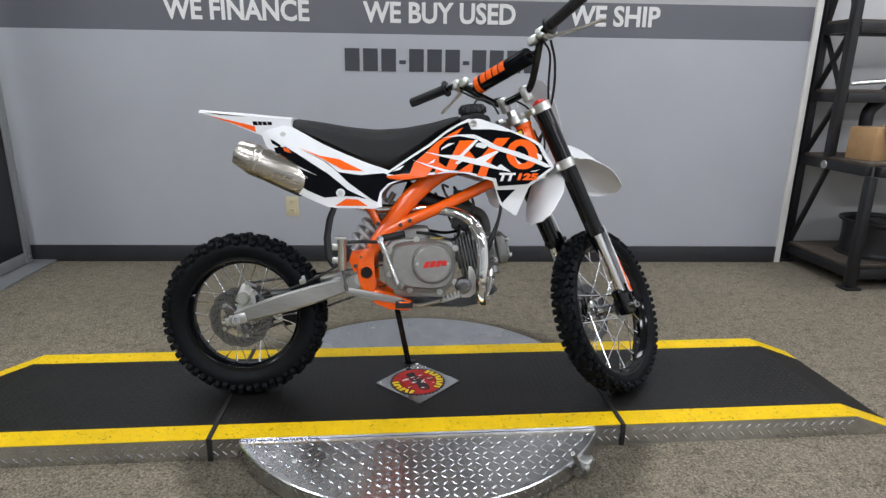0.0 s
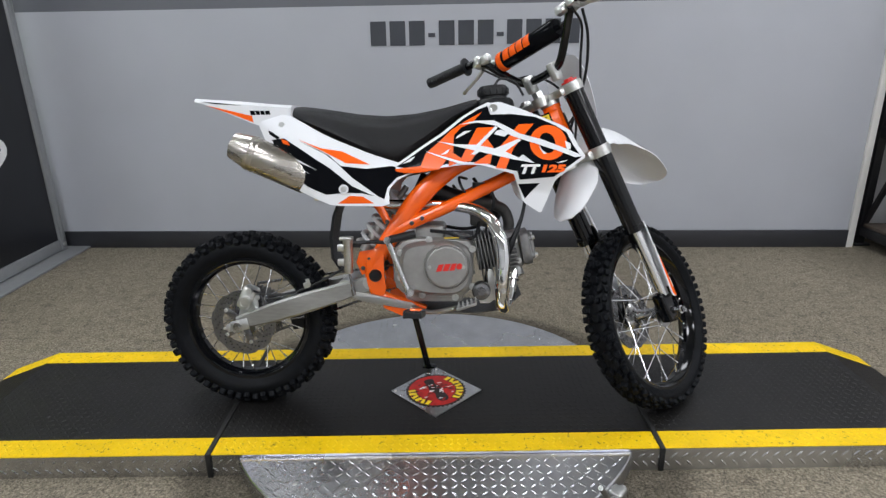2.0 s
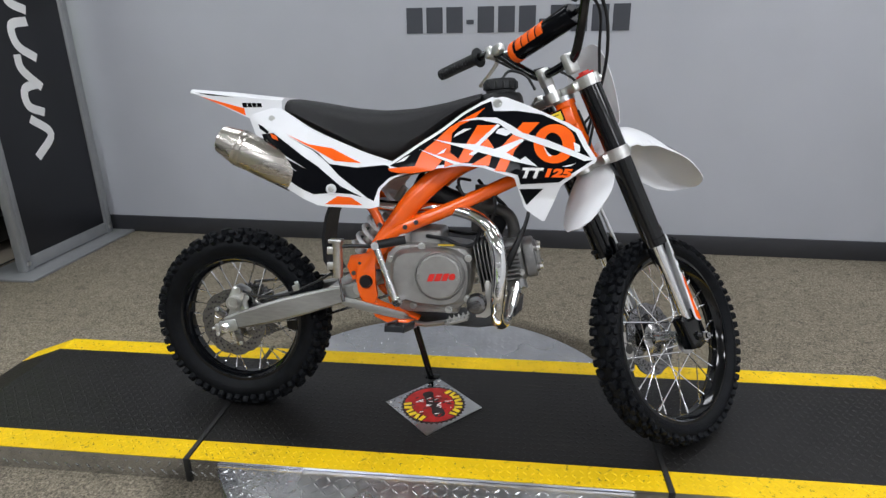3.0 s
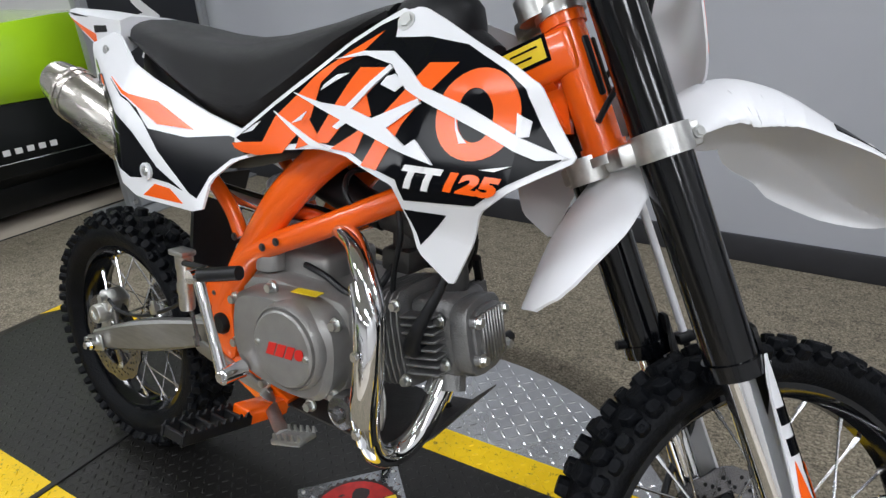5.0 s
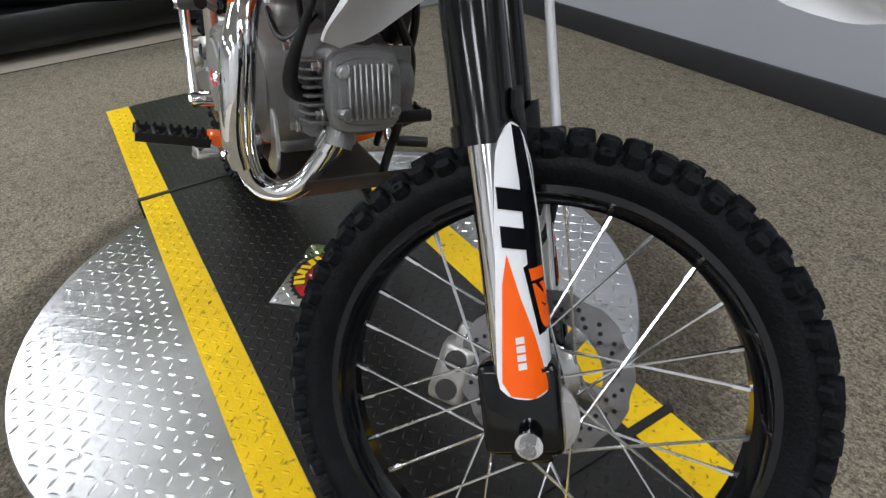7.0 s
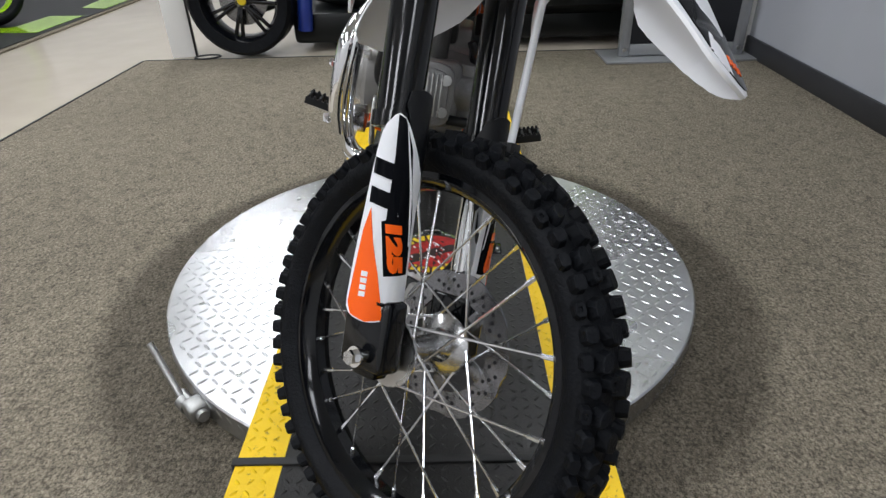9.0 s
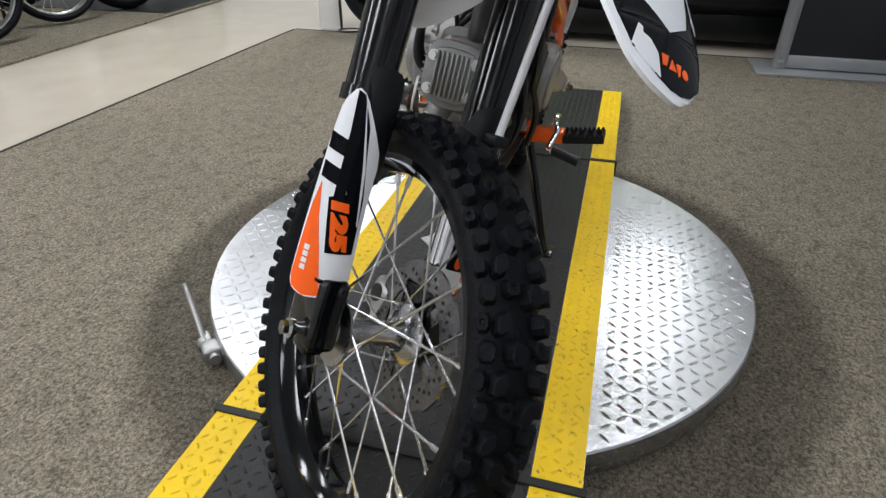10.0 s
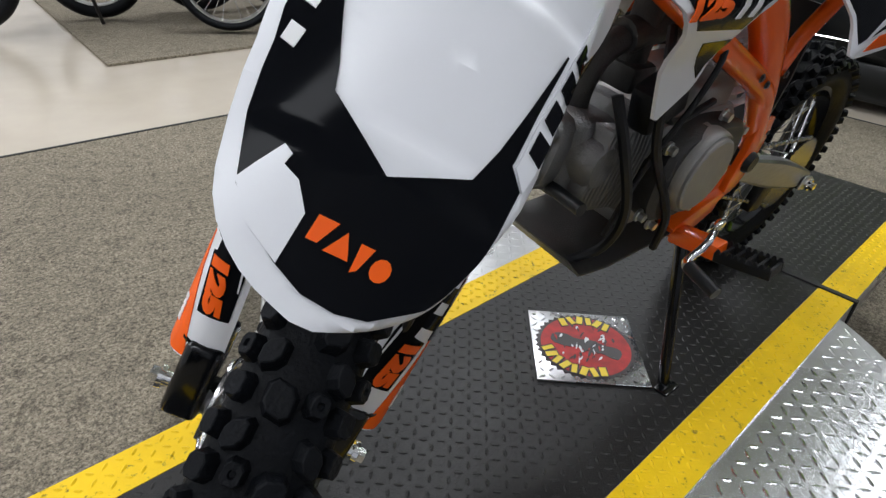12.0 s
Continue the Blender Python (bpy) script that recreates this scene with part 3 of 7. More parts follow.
def badge():
    """Square tread-plate plaque set as a diamond in the middle of the mat."""
    m = pose(0, 0.002, TOP + 0.0012, 0, 0, 45)
    t = empty("plaque", m, "square aluminium plaque with a red and yellow emblem", "plaque")
    bm = bmesh.new()
    box(bm, (0.198, 0.198, 0.003), Matrix.Translation((0, 0, 0.0015)), 0.0006)
    part("plate", bm, PLATE, t)
    bm = bmesh.new()
    lug_field(bm, lambda x, y: x * x + y * y > 0.092**2 and max(abs(x), abs(y)) < 0.092, -0.09, 0.09, -0.09, 0.09, 0.003, 0.018, length=0.016, width=0.005, high=0.0012)
    tagged(part("tread_pattern", bm, PLATE, t, smooth=0), kind="stuff")
    up = Matrix(((1, 0, 0, 0), (0, 0, 1, 0), (0, 1, 0, 0), (0, 0, 0, 1)))
    bm = bmesh.new()
    prism(bm, [((0.094 if k % 2 else 0.088) * math.cos(k * math.pi / 40), (0.094 if k % 2 else 0.088) * math.sin(k * math.pi / 40)) for k in range(80)], 0.0006, Matrix.Translation((0, 0, 0.003)) @ up)
    part("emblem_ring", bm, EMBLEM_DARK, t, "black round emblem ground")
    bm = bmesh.new()
    lathe(bm, [(0.0001, 0.0036), (0.0835, 0.0036), (0.0835, 0.0041), (0.0001, 0.0041)], 48, up)
    part("emblem_disc", bm, EMBLEM_RED, t, "red emblem disc")
    # arcs of short yellow bars in place of the lettering
    for a0, n in ((2.25, 6), (4.95, 8)):
        for k in range(n):
            a = a0 + (k - (n - 1) / 2) * 0.235 + math.pi / 4
            at = Matrix.Rotation(a, 4, "Z") @ Matrix.Translation((0.0735, 0, 0.0045)) @ Matrix.Rotation(0.22 * (-1) ** k, 4, "Z")
            bm = bmesh.new()
            box(bm, (0.027, 0.017, 0.0006), at, 0.0002, 1)
            part("letter_edge", bm, EMBLEM_DARK, t)
            bm = bmesh.new()
            box(bm, (0.022, 0.010 + 0.002 * (k % 2), 0.0008), Matrix.Translation((0, 0, 0.0006)) @ at, 0.0002, 1)
            part("letter_bar", bm, YELLOW_STICKER, t)
    bm = bmesh.new()
    prism(bm, rounded([(-0.012, -0.066), (0.016, -0.064), (0.019, -0.030), (0.010, -0.012), (0.017, 0.010), (0.010, 0.030), (0.021, 0.060), (0.004, 0.068), (-0.016, 0.062), (-0.013, 0.030), (-0.020, 0.008), (-0.010, -0.020), (-0.019, -0.040)], 1), 0.0006, Matrix.Translation((0, 0, 0.0041)) @ Matrix.Rotation(-0.33, 4, "Z") @ up)
    part("emblem_figure", bm, EMBLEM_DARK, t, "black blot in the emblem")
    rnd = random.Random(4)
    for k in range(64):
        a, r = rnd.uniform(0, 6.28), rnd.uniform(0.010, 0.062)
        L, w = rnd.uniform(0.003, 0.010), rnd.uniform(0.0010, 0.0028)
        bm = bmesh.new()
        prism(bm, [(-L, -w * 0.3), (-L * 0.2, -w), (L, -w * 0.2), (L * 0.3, w), (-L * 0.5, w * 0.8)], 0.0005, Matrix.Translation((r * math.cos(a), r * math.sin(a), 0.0047 + 0.00001 * k)) @ Matrix.Rotation(-0.33 + rnd.uniform(-0.5, 0.5), 4, "Z") @ up)
        part("emblem_stroke", bm, (LETTER_WHITE, EMBLEM_DARK, EMBLEM_DARK, EMBLEM_RED, EMBLEM_DARK, LETTER_WHITE)[k % 6], t)
    for sx in (-1, 1):
        for sy in (-1, 1):
            bm = bmesh.new()
            lathe(bm, [(0.0001, 0.003), (0.004, 0.003), (0.003, 0.0048), (0.0001, 0.005)], 10, Matrix.Translation((sx * 0.088, sy * 0.088, 0)) @ up)
            part("rivet", bm, ZINC, t)


badge()


# ---- dirt bike ----
LEAN, YAW, STEER_DEG, RAKE = 10.07, -2.57, 47.2, 25.3
BIKE = pose(-0.5465, -0.0234, TOP, 0, 0, YAW) @ Matrix.Rotation(radians(-LEAN), 4, "X")
REAR_AXLE, FRONT_AXLE = Vector((0, 0, 0.2565)), Vector((1.188, 0, 0.2665))
AXIS = Vector((-math.sin(radians(RAKE)), 0, math.cos(radians(RAKE))))
PIVOT = Vector((1.1457, 0, 0.2442))
STEER = Matrix.Translation(PIVOT) @ Matrix.Rotation(radians(STEER_DEG), 4, AXIS) @ Matrix.Translation(-PIVOT)
bike = empty("dirt_bike", BIKE, "white, orange and black dirt bike leaning on its side stand", "dirt bike")


def loft(bm, rings, cap=True):
    vs = [[bm.verts.new(p) for p in r] for r in rings]
    n = len(vs[0])
    for a, b in zip(vs, vs[1:]):
        for i in range(n):
            bm.faces.new((a[i], a[(i + 1) % n], b[(i + 1) % n], b[i]))
    if cap:
        bm.faces.new(vs[0][::-1])
        bm.faces.new(vs[-1])
    return bm


def between(table, x):
    """Linear table lookup."""
    for (a, p), (b, q) in zip(table, table[1:]):
        if x <= b:
            f = max(0.0, min(1.0, (x - a) / (b - a)))
            return p + (q - p) * f
    return table[-1][1]


def eased(table, x):
    """Smooth cubic table lookup."""
    n = len(table)
    x = max(table[0][0], min(table[-1][0], x))
    i = max(k for k in range(n - 1) if table[k][0] <= x or k == 0)

    def slope(k):
        lo, hi = max(0, k - 1), min(n - 1, k + 1)
        return (table[hi][1] - table[lo][1]) / (table[hi][0] - table[lo][0])
    (a, p), (b, q) = table[i], table[i + 1]
    h = b - a
    t = (x - a) / h
    return (2 * t**3 - 3 * t**2 + 1) * p + (t**3 - 2 * t**2 + t) * h * slope(i) + (-2 * t**3 + 3 * t**2) * q + (t**3 - t**2) * h * slope(i + 1)


# -- wheels --
def tyre_mesh(radius, bead, half, count, knob):
    bm = bmesh.new()
    r0 = radius - knob
    prof = []
    mid = (r0 + bead) / 2
    for k in range(15):
        a = math.pi * (k / 14) * 1.24 - 0.12 * math.pi
        prof.append((mid + (r0 - mid) * math.sin(a) ** 1.0 * 1.0 if math.sin(a) > 0 else mid + (r0 - mid) * math.sin(a) * 1.35, -half * math.cos(a)))
    prof += [(bead - 0.004, half * 0.55), (bead - 0.004, -half * 0.55)]
    lathe(bm, prof, 96, closed=True)

    return bm


def tread_knobs(owner, radius, bead, half, count, knob):
    """Every tread block is a piece of its own, on a few shared meshes."""
    r0 = radius - knob
    mid = (r0 + bead) / 2
    rr = r0 - mid
    made = {}
    corner = ((-1, -0.55), (-0.55, -1), (0.55, -1), (1, -0.55), (1, 0.55), (0.55, 1), (-0.55, 1), (-1, 0.55))

    def knob_box(ang, lat, long, wide, high, skew=0.0, dimple=False):
        # lat is an angle round the tyre's section, 0 at the crown
        key = (lat, long, wide, high, skew, dimple)
        if key not in made:
            c, s = math.cos(lat), math.sin(lat)
            base = Vector((mid + rr * c - 0.002, half * s * 0.98, 0))
            out = Vector((c, s * rr / half, 0)).normalized()
            side = Vector((-out.y, out.x, 0))
            bm = bmesh.new()
            rings = []
            levels = [(0, 1.12), (0.70, 0.94), (0.94, 0.88), (1, 0.78)]
            if dimple:
                levels += [(0.97, 0.34), (0.80, 0.22)]
            for lvl, k in levels:
                rings.append([base + out * (high + 0.002) * lvl + side * (b * wide / 2 * k) + Vector((0, 0, 1)) * (a * long / 2 * k + skew * b) for a, b in corner])
            loft(bm, rings)
            bmesh.ops.recalc_face_normals(bm, faces=bm.faces)
            me = bpy.data.meshes.new("tread_knob")
            bm.to_mesh(me)
            bm.free()
            me.materials.append(RUBBER)
            made[key] = me
        shared("tread_knob", made[key], owner, Matrix.Rotation(-ang, 4, "Y"))

    step = 2 * math.pi / count
    w = half
    for i in range(count):
        a = i * step
        # a pair at the crown, one of the two with a dimple, then the shoulder and edge blocks
        e = 1 if i % 2 else -1
        knob_box(a, e * 0.20, 0.023, w * 0.52, knob, skew=0.002 * e)
        knob_box(a + 0.10 * step, -e * 0.36, 0.016, w * 0.36, knob * 0.95, dimple=True)
        for s in (-1, 1):
            knob_box(a + 0.50 * step, s * 0.58, 0.019, w * 0.40, knob, skew=-0.003 * s)
            knob_box(a + 0.02 * step, s * 0.92, 0.018, w * 0.38, knob * 0.95)
            knob_box(a + 0.52 * step, s * 1.08, 0.017, w * 0.32, knob * 0.85, dimple=i % 2 == 0)


def wheel(name, at, m_extra, radius, bead, half, count, knob, spokes, hub_half, label):
    m = m_extra @ Matrix.Translation(at)
    bm = bmesh.new()
    lathe(bm, [(0.010, -hub_half - 0.012), (0.017, -hub_half - 0.012), (0.020, -hub_half - 0.002), (0.024, -hub_half - 0.001), (0.042, -hub_half), (0.0425, -hub_half + 0.003), (0.040, -hub_half + 0.005), (0.023, -hub_half + 0.011), (0.0165, -hub_half * 0.5), (0.0160, hub_half * 0.5), (0.023, hub_half - 0.011), (0.040, hub_half - 0.005), (0.0425, hub_half - 0.003), (0.042, hub_half), (0.020, hub_half + 0.002), (0.017, hub_half + 0.012), (0.010, hub_half + 0.012)], 32)
    w = part(name, bm, POLISHED_HUB, bike, label, m)
    t = part("tyre", tyre_mesh(radius, bead, half, count, knob), RUBBER, w, "black knobbly off-road tyre", smooth=32)
    tread_knobs(w, radius, bead, half, count, knob)
    bm = bmesh.new()
    hw = half * 0.60
    lathe(bm, [(bead + 0.005, -hw), (bead + 0.006, -hw - 0.003), (bead - 0.006, -hw - 0.003), (bead - 0.010, -hw * 0.7), (bead - 0.019, -hw * 0.35), (bead - 0.0195, hw * 0.35), (bead - 0.010, hw * 0.7), (bead - 0.006, hw + 0.003), (bead + 0.006, hw + 0.003), (bead + 0.005, hw), (bead - 0.004, hw * 0.6), (bead - 0.012, 0), (bead - 0.004, -hw * 0.6)], 96, closed=True)
    part("rim", bm, BLACK_PAINT, w, "gloss black rim")
    # laced spokes with nipples, each one an object on a shared mesh
    rim_r = bead - 0.017
    pairs = []
    for i in range(spokes):
        side = -1 if i % 2 else 1
        pull = 1 if (i // 2) % 2 else -1
        ar = 2 * math.pi * i / spokes
        ah = ar + pull * 1.05
        p = Vector((0.038 * math.cos(ah), side * (hub_half - 0.0025), 0.038 * math.sin(ah)))
        q = Vector((rim_r * math.cos(ar), side * 0.004, rim_r * math.sin(ar)))
        pairs.append((p, q))
    length = (pairs[0][1] - pairs[0][0]).length
    bm = bmesh.new()
    tube(bm, [(0, 0, 0), (0, 0, length)], 0.0017, 6, 1)
    tube(bm, [(0, 0, length - 0.017), (0, 0, length + 0.004)], 0.0031, 6, 1)
    me = bpy.data.meshes.new("spoke")
    bmesh.ops.recalc_face_normals(bm, faces=bm.faces)
    bm.to_mesh(me)
    bm.free()
    me.materials.append(SPOKE)
    for p, q in pairs:
        shared("spoke", me, w, Matrix.Translation(p) @ (q - p).to_track_quat("Z", "Y").to_matrix().to_4x4())
    return w


def brake_disc(parent, side, lateral, radius, inner):
    """A wave disc drilled with holes, on its carrier."""
    bm = bmesh.new()
    n = 120
    t = 0.0018
    rings = []
    wave = [radius * (1 - 0.035 * max(0.0, math.sin(10 * 2 * math.pi * i / n))) for i in range(n)]
    for y in (-t, t):
        rings.append([bm.verts.new((inner * math.cos(2 * math.pi * i / n), lateral + y, inner * math.sin(2 * math.pi * i / n))) for i in range(n)])
        rings.append([bm.verts.new((wave[i] * math.cos(2 * math.pi * i / n), lateral + y, wave[i] * math.sin(2 * math.pi * i / n))) for i in range(n)])
    for a, b in ((0, 1), (1, 3), (3, 2), (2, 0)):
        for i in range(n):
            j = (i + 1) % n
            bm.faces.new((rings[a][i], rings[a][j], rings[b][j], rings[b][i]))
    d = part("brake_disc", bm, DISC_STEEL, parent, "drilled steel brake disc", smooth=30)
    bm = bmesh.new()
    for k in range(5):
        a = 2 * math.pi * k / 5
        ca, sa = math.cos(a), math.sin(a)
        box(bm, (inner * 0.72, 0.004, 0.020), Matrix.Translation((ca * inner * 0.68, lateral, sa * inner * 0.68)) @ Matrix.Rotation(-a, 4, "Y"), 0.001)
    part("disc_carrier", bm, DISC_STEEL, parent, "steel disc carrier")
    bm = bmesh.new()
    for k in range(60):
        a = 2 * math.pi * k / 60
        r = inner + (radius * 0.95 - inner) * (0.28 + 0.22 * (k % 3))
        lathe(bm, [(0.0001, -0.0022), (0.0027, -0.0022), (0.0027, 0.0022), (0.0001, 0.0022)], 8, Matrix.Translation((r * math.cos(a), lateral, r * math.sin(a))))
    part("drilled_hole", bm, BLACK_PLASTIC, parent, "dark drilled holes of the disc")
    for k in range(5):
        bm = bmesh.new()
        a = 2 * math.pi * k / 5
        bolt(bm, Matrix.Translation((math.cos(a) * inner * 0.98, lateral + side * 0.002, math.sin(a) * inner * 0.98)) @ (Matrix() if side > 0 else Matrix.Rotation(math.pi, 4, "X")), 0.004, 0.004)
        part("disc_bolt", bm, ZINC, parent)
    return d


rear_wheel = wheel("rear_wheel", REAR_AXLE, Matrix(), 0.2580, 0.180, 0.046, 29, 0.0135, 28, 0.045, "laced rear wheel")
brake_disc(rear_wheel, -1, -0.062, 0.094, 0.062)
bm = bmesh.new()
n = 41
ol = []
for k in range(n * 4):
    a = 2 * math.pi * k / (n * 4)
    ol.append(((0.086 if k % 4 in (0, 1) else 0.080) * math.cos(a), (0.086 if k % 4 in (0, 1) else 0.080) * math.sin(a)))
prism(bm, ol, 0.005, Matrix.Translation((0, 0.060, 0)))
part("sprocket", bm, DISC_STEEL, rear_wheel, "steel rear sprocket", smooth=30)
front_wheel = wheel("front_wheel", FRONT_AXLE, STEER, 0.2720, 0.2175, 0.0385, 32, 0.0115, 28, 0.050, "laced front wheel turned to the left")
brake_disc(front_wheel, 1, 0.060, 0.098, 0.064)

for m, at, w, L in ((Matrix(), REAR_AXLE, 0.120, "chrome axle nut"), (STEER, FRONT_AXLE, 0.114, "chrome axle nut")):
    bm = bmesh.new()
    tube(bm, [at + Vector((0, -w, 0)), at + Vector((0, w, 0))], 0.0075, 12, 1)
    for s in (-1, 1):
        mm = Matrix.Translation(at + Vector((0, s * (w - 0.012), 0))) @ (Matrix() if s > 0 else Matrix.Rotation(math.pi, 4, "X"))
        bolt(bm, mm, 0.0085, 0.012)
        lathe(bm, [(0.0115, -0.002), (0.0115, 0.002), (0.008, 0.003)], 16, mm)
    part("axle", bm, CHROME, bike, L, m)


# -- bodywork: surfaces that give the half width at a place of the side view --
def shroud_half(u, w):
    v = 0.160 - 0.160 * max(0.0, 0.78 - u) - 0.60 * max(0.0, u - 0.90)
    v -= 0.42 * max(0.0, w - 0.69) + 0.25 * max(0.0, w - 0.78) + 0.45 * min(0.05, max(0.0, 0.68 - w))
    a, b = max(0.0, min(1.0, (u - 0.72) / 0.16)), max(0.0, min(1.0, (w - 0.74) / 0.10))
    v += 0.018 * a * a * (3 - 2 * a) * b * b * (3 - 2 * b)
    return v


def panel_half(u, w):
    d = w - (0.79 - 0.633 * (u - 0.14))
    v = 0.156 - 0.50 * max(0.0, d) - 0.40 * max(0.0, 0.25 - u)
    return v - 0.25 * max(0.0, -d - 0.10)


def both(fn):
    return [(s, (lambda u, w, off, s=s: Vector((u, s * (fn(u, w) + off), w)))) for s in (-1, 1)]


def flank(name, outlines, fn, off, thick, mat, parents, label="", step=(0.0125, 0.0125), flat=None):
    made = []
    for s, f in both(fn):
        bm = bmesh.new()
        fl = flat(s) if flat else None
        skin(bm, outlines, f, off, thick, step, fl)
        made.append(part(name, bm, mat, parents[s], label, smooth=28))
    return dict(zip((-1, 1), made))


SIDES = {-1: bike, 1: bike}
panel_line = rounded([(0.160, 0.840), (0.080, 0.816), (0.108, 0.755), (0.152, 0.693), (0.188, 0.640), (0.245, 0.616), (0.292, 0.597), (0.441, 0.595), (0.437, 0.638), (0.462, 0.666), (0.508, 0.682), (0.470, 0.704), (0.388, 0.730), (0.277, 0.776)], 1, 0.14)
panels = flank("side_panel", [panel_line], panel_half, 0, 0.004, WHITE, SIDES, "white plastic side panel with black and orange decals")
flank("black_decal", [[(0.122, 0.770), (0.160, 0.773), (0.228, 0.732), (0.288, 0.694), (0.344, 0.648), (0.400, 0.622), (0.371, 0.629), (0.329, 0.631), (0.276, 0.626), (0.225, 0.647), (0.192, 0.668), (0.156, 0.708)]], panel_half, 0.0008, 0.001, BLACK_DECAL, panels)
flank("black_decal", [[(0.200, 0.766), (0.262, 0.739), (0.314, 0.700), (0.378, 0.692), (0.442, 0.699), (0.496, 0.683), (0.457, 0.669), (0.434, 0.644), (0.427, 0.614), (0.413, 0.620), (0.342, 0.671), (0.283, 0.727)]], panel_half, 0.0008, 0.001, BLACK_DECAL, panels)
flank("orange_decal", [[(0.200, 0.769), (0.262, 0.746), (0.314, 0.738), (0.386, 0.703), (0.326, 0.707), (0.266, 0.739)]], panel_half, 0.0009, 0.001, ORANGE, panels)
flank("orange_decal", [[(0.306, 0.603), (0.337, 0.623), (0.371, 0.621), (0.400, 0.603)]], panel_half, 0.0009, 0.001, ORANGE, panels)
flank("orange_decal", [[(0.150, 0.772), (0.170, 0.766), (0.176, 0.754), (0.156, 0.760)]], panel_half, 0.0011, 0.001, ORANGE, panels)
flank("black_decal", [[(0.112, 0.795), (0.124, 0.790), (0.146, 0.776), (0.140, 0.770), (0.116, 0.784)]], panel_half, 0.0008, 0.001, BLACK_DECAL, panels)
flank("white_decal", [[(0.172, 0.726), (0.200, 0.716), (0.258, 0.688), (0.212, 0.706)]], panel_half, 0.0012, 0.001, WHITE, panels)
flank("white_decal", [[(0.170, 0.712), (0.190, 0.704), (0.232, 0.680), (0.194, 0.697)]], panel_half, 0.0012, 0.001, WHITE, panels)
for s in (-1, 1):
    bm = bmesh.new()
    mm = Matrix.Translation((0.322, s * (panel_half(0.322, 0.640) + 0.001), 0.640)) @ (Matrix() if s > 0 else Matrix.Rotation(math.pi, 4, "X"))
    lathe(bm, [(0.0125, 0), (0.0125, 0.004), (0.009, 0.005), (0.008, 0.003)], 20, mm)
    part("panel_boss", bm, WHITE, panels[s])
    bm = bmesh.new()
    bolt(bm, mm @ Matrix.Translation((0, 0.003, 0)), 0.005, 0.004)
    part("panel_bolt", bm, ZINC, panels[s])
    bm = bmesh.new()
    bolt(bm, Matrix.Translation((0.150, s * panel_half(0.15, 0.808), 0.808)) @ (Matrix() if s > 0 else Matrix.Rotation(math.pi, 4, "X")), 0.006, 0.003)
    part("panel_bolt", bm, ZINC, panels[s])

shroud_line = rounded([(0.440, 0.694), (0.484, 0.724), (0.521, 0.750), (0.575, 0.785), (0.628, 0.828), (0.668, 0.852), (0.700, 0.868), (0.731, 0.866), (0.778, 0.848), (0.832, 0.824), (0.880, 0.803), (0.909, 0.786), (0.928, 0.752), (0.951, 0.719), (0.907, 0.692), (0.869, 0.662), (0.852, 0.615), (0.834, 0.574), (0.788, 0.604), (0.768, 0.660), (0.762, 0.677), (0.722, 0.688), (0.684, 0.699), (0.635, 0.701), (0.562, 0.692), (0.513, 0.679)], 1, 0.10)
shrouds = flank("tank_shroud", [shroud_line], shroud_half, 0, 0.004, WHITE, SIDES, "white tank shroud with black and orange decals")
flank("black_decal", [[(0.455, 0.697), (0.488, 0.719), (0.525, 0.745), (0.580, 0.780), (0.632, 0.823), (0.672, 0.847), (0.696, 0.856), (0.704, 0.832), (0.759, 0.832), (0.819, 0.823), (0.871, 0.799), (0.897, 0.782), (0.915, 0.750), (0.938, 0.719), (0.898, 0.694), (0.864, 0.669), (0.777, 0.662), (0.770, 0.684), (0.722, 0.694), (0.684, 0.706), (0.635, 0.708), (0.562, 0.699), (0.513, 0.686)]], shroud_half, 0.0008, 0.001, BLACK_DECAL, shrouds)
flank("black_decal", [[(0.774, 0.651), (0.829, 0.653), (0.792, 0.613)]], shroud_half, 0.0008, 0.001, BLACK_DECAL, shrouds)
# orange slashes of the graphic, from the seat to the front
for shape in (
    [(0.436, 0.688), (0.480, 0.694), (0.520, 0.698), (0.533, 0.731), (0.569, 0.762), (0.600, 0.792), (0.638, 0.816), (0.682, 0.840), (0.657, 0.812), (0.626, 0.798), (0.607, 0.777), (0.606, 0.735), (0.568, 0.689), (0.513, 0.680), (0.476, 0.680)],
    [(0.596, 0.740), (0.607, 0.731), (0.637, 0.711), (0.594, 0.697)],
    [(0.622, 0.706), (0.643, 0.750), (0.668, 0.797), (0.722, 0.798), (0.686, 0.757), (0.652, 0.710)],
    [(0.659, 0.704), (0.709, 0.735), (0.702, 0.703)],
    [(0.672, 0.752), (0.692, 0.770), (0.711, 0.745), (0.690, 0.736)],
    [(0.717, 0.735), (0.753, 0.775), (0.776, 0.804), (0.815, 0.805), (0.780, 0.765), (0.761, 0.740), (0.741, 0.690), (0.716, 0.692), (0.731, 0.727)],
):
    flank("orange_decal", [shape], shroud_half, 0.0016, 0.001, ORANGE, shrouds, step=(0.0125, 0.0125))


def ring_flat(s):
    b2 = bmesh.new()
    n = 32
    for k in range(n):
        p = []
        for j in (k, k + 1):
            a = 2 * math.pi * j / n
            p.append((0.850 + 0.047 * math.cos(a), 0.756 + 0.0445 * math.sin(a)))
            p.append((0.848 + 0.0205 * math.cos(a) - 0.003 * math.sin(a), 0.755 + 0.026 * math.sin(a)))
        b2.faces.new([b2.verts.new((x, y, 0)) for x, y in (p[0], p[2], p[3], p[1])])
    bmesh.ops.remove_doubles(b2, verts=b2.verts, dist=1e-6)
    return b2


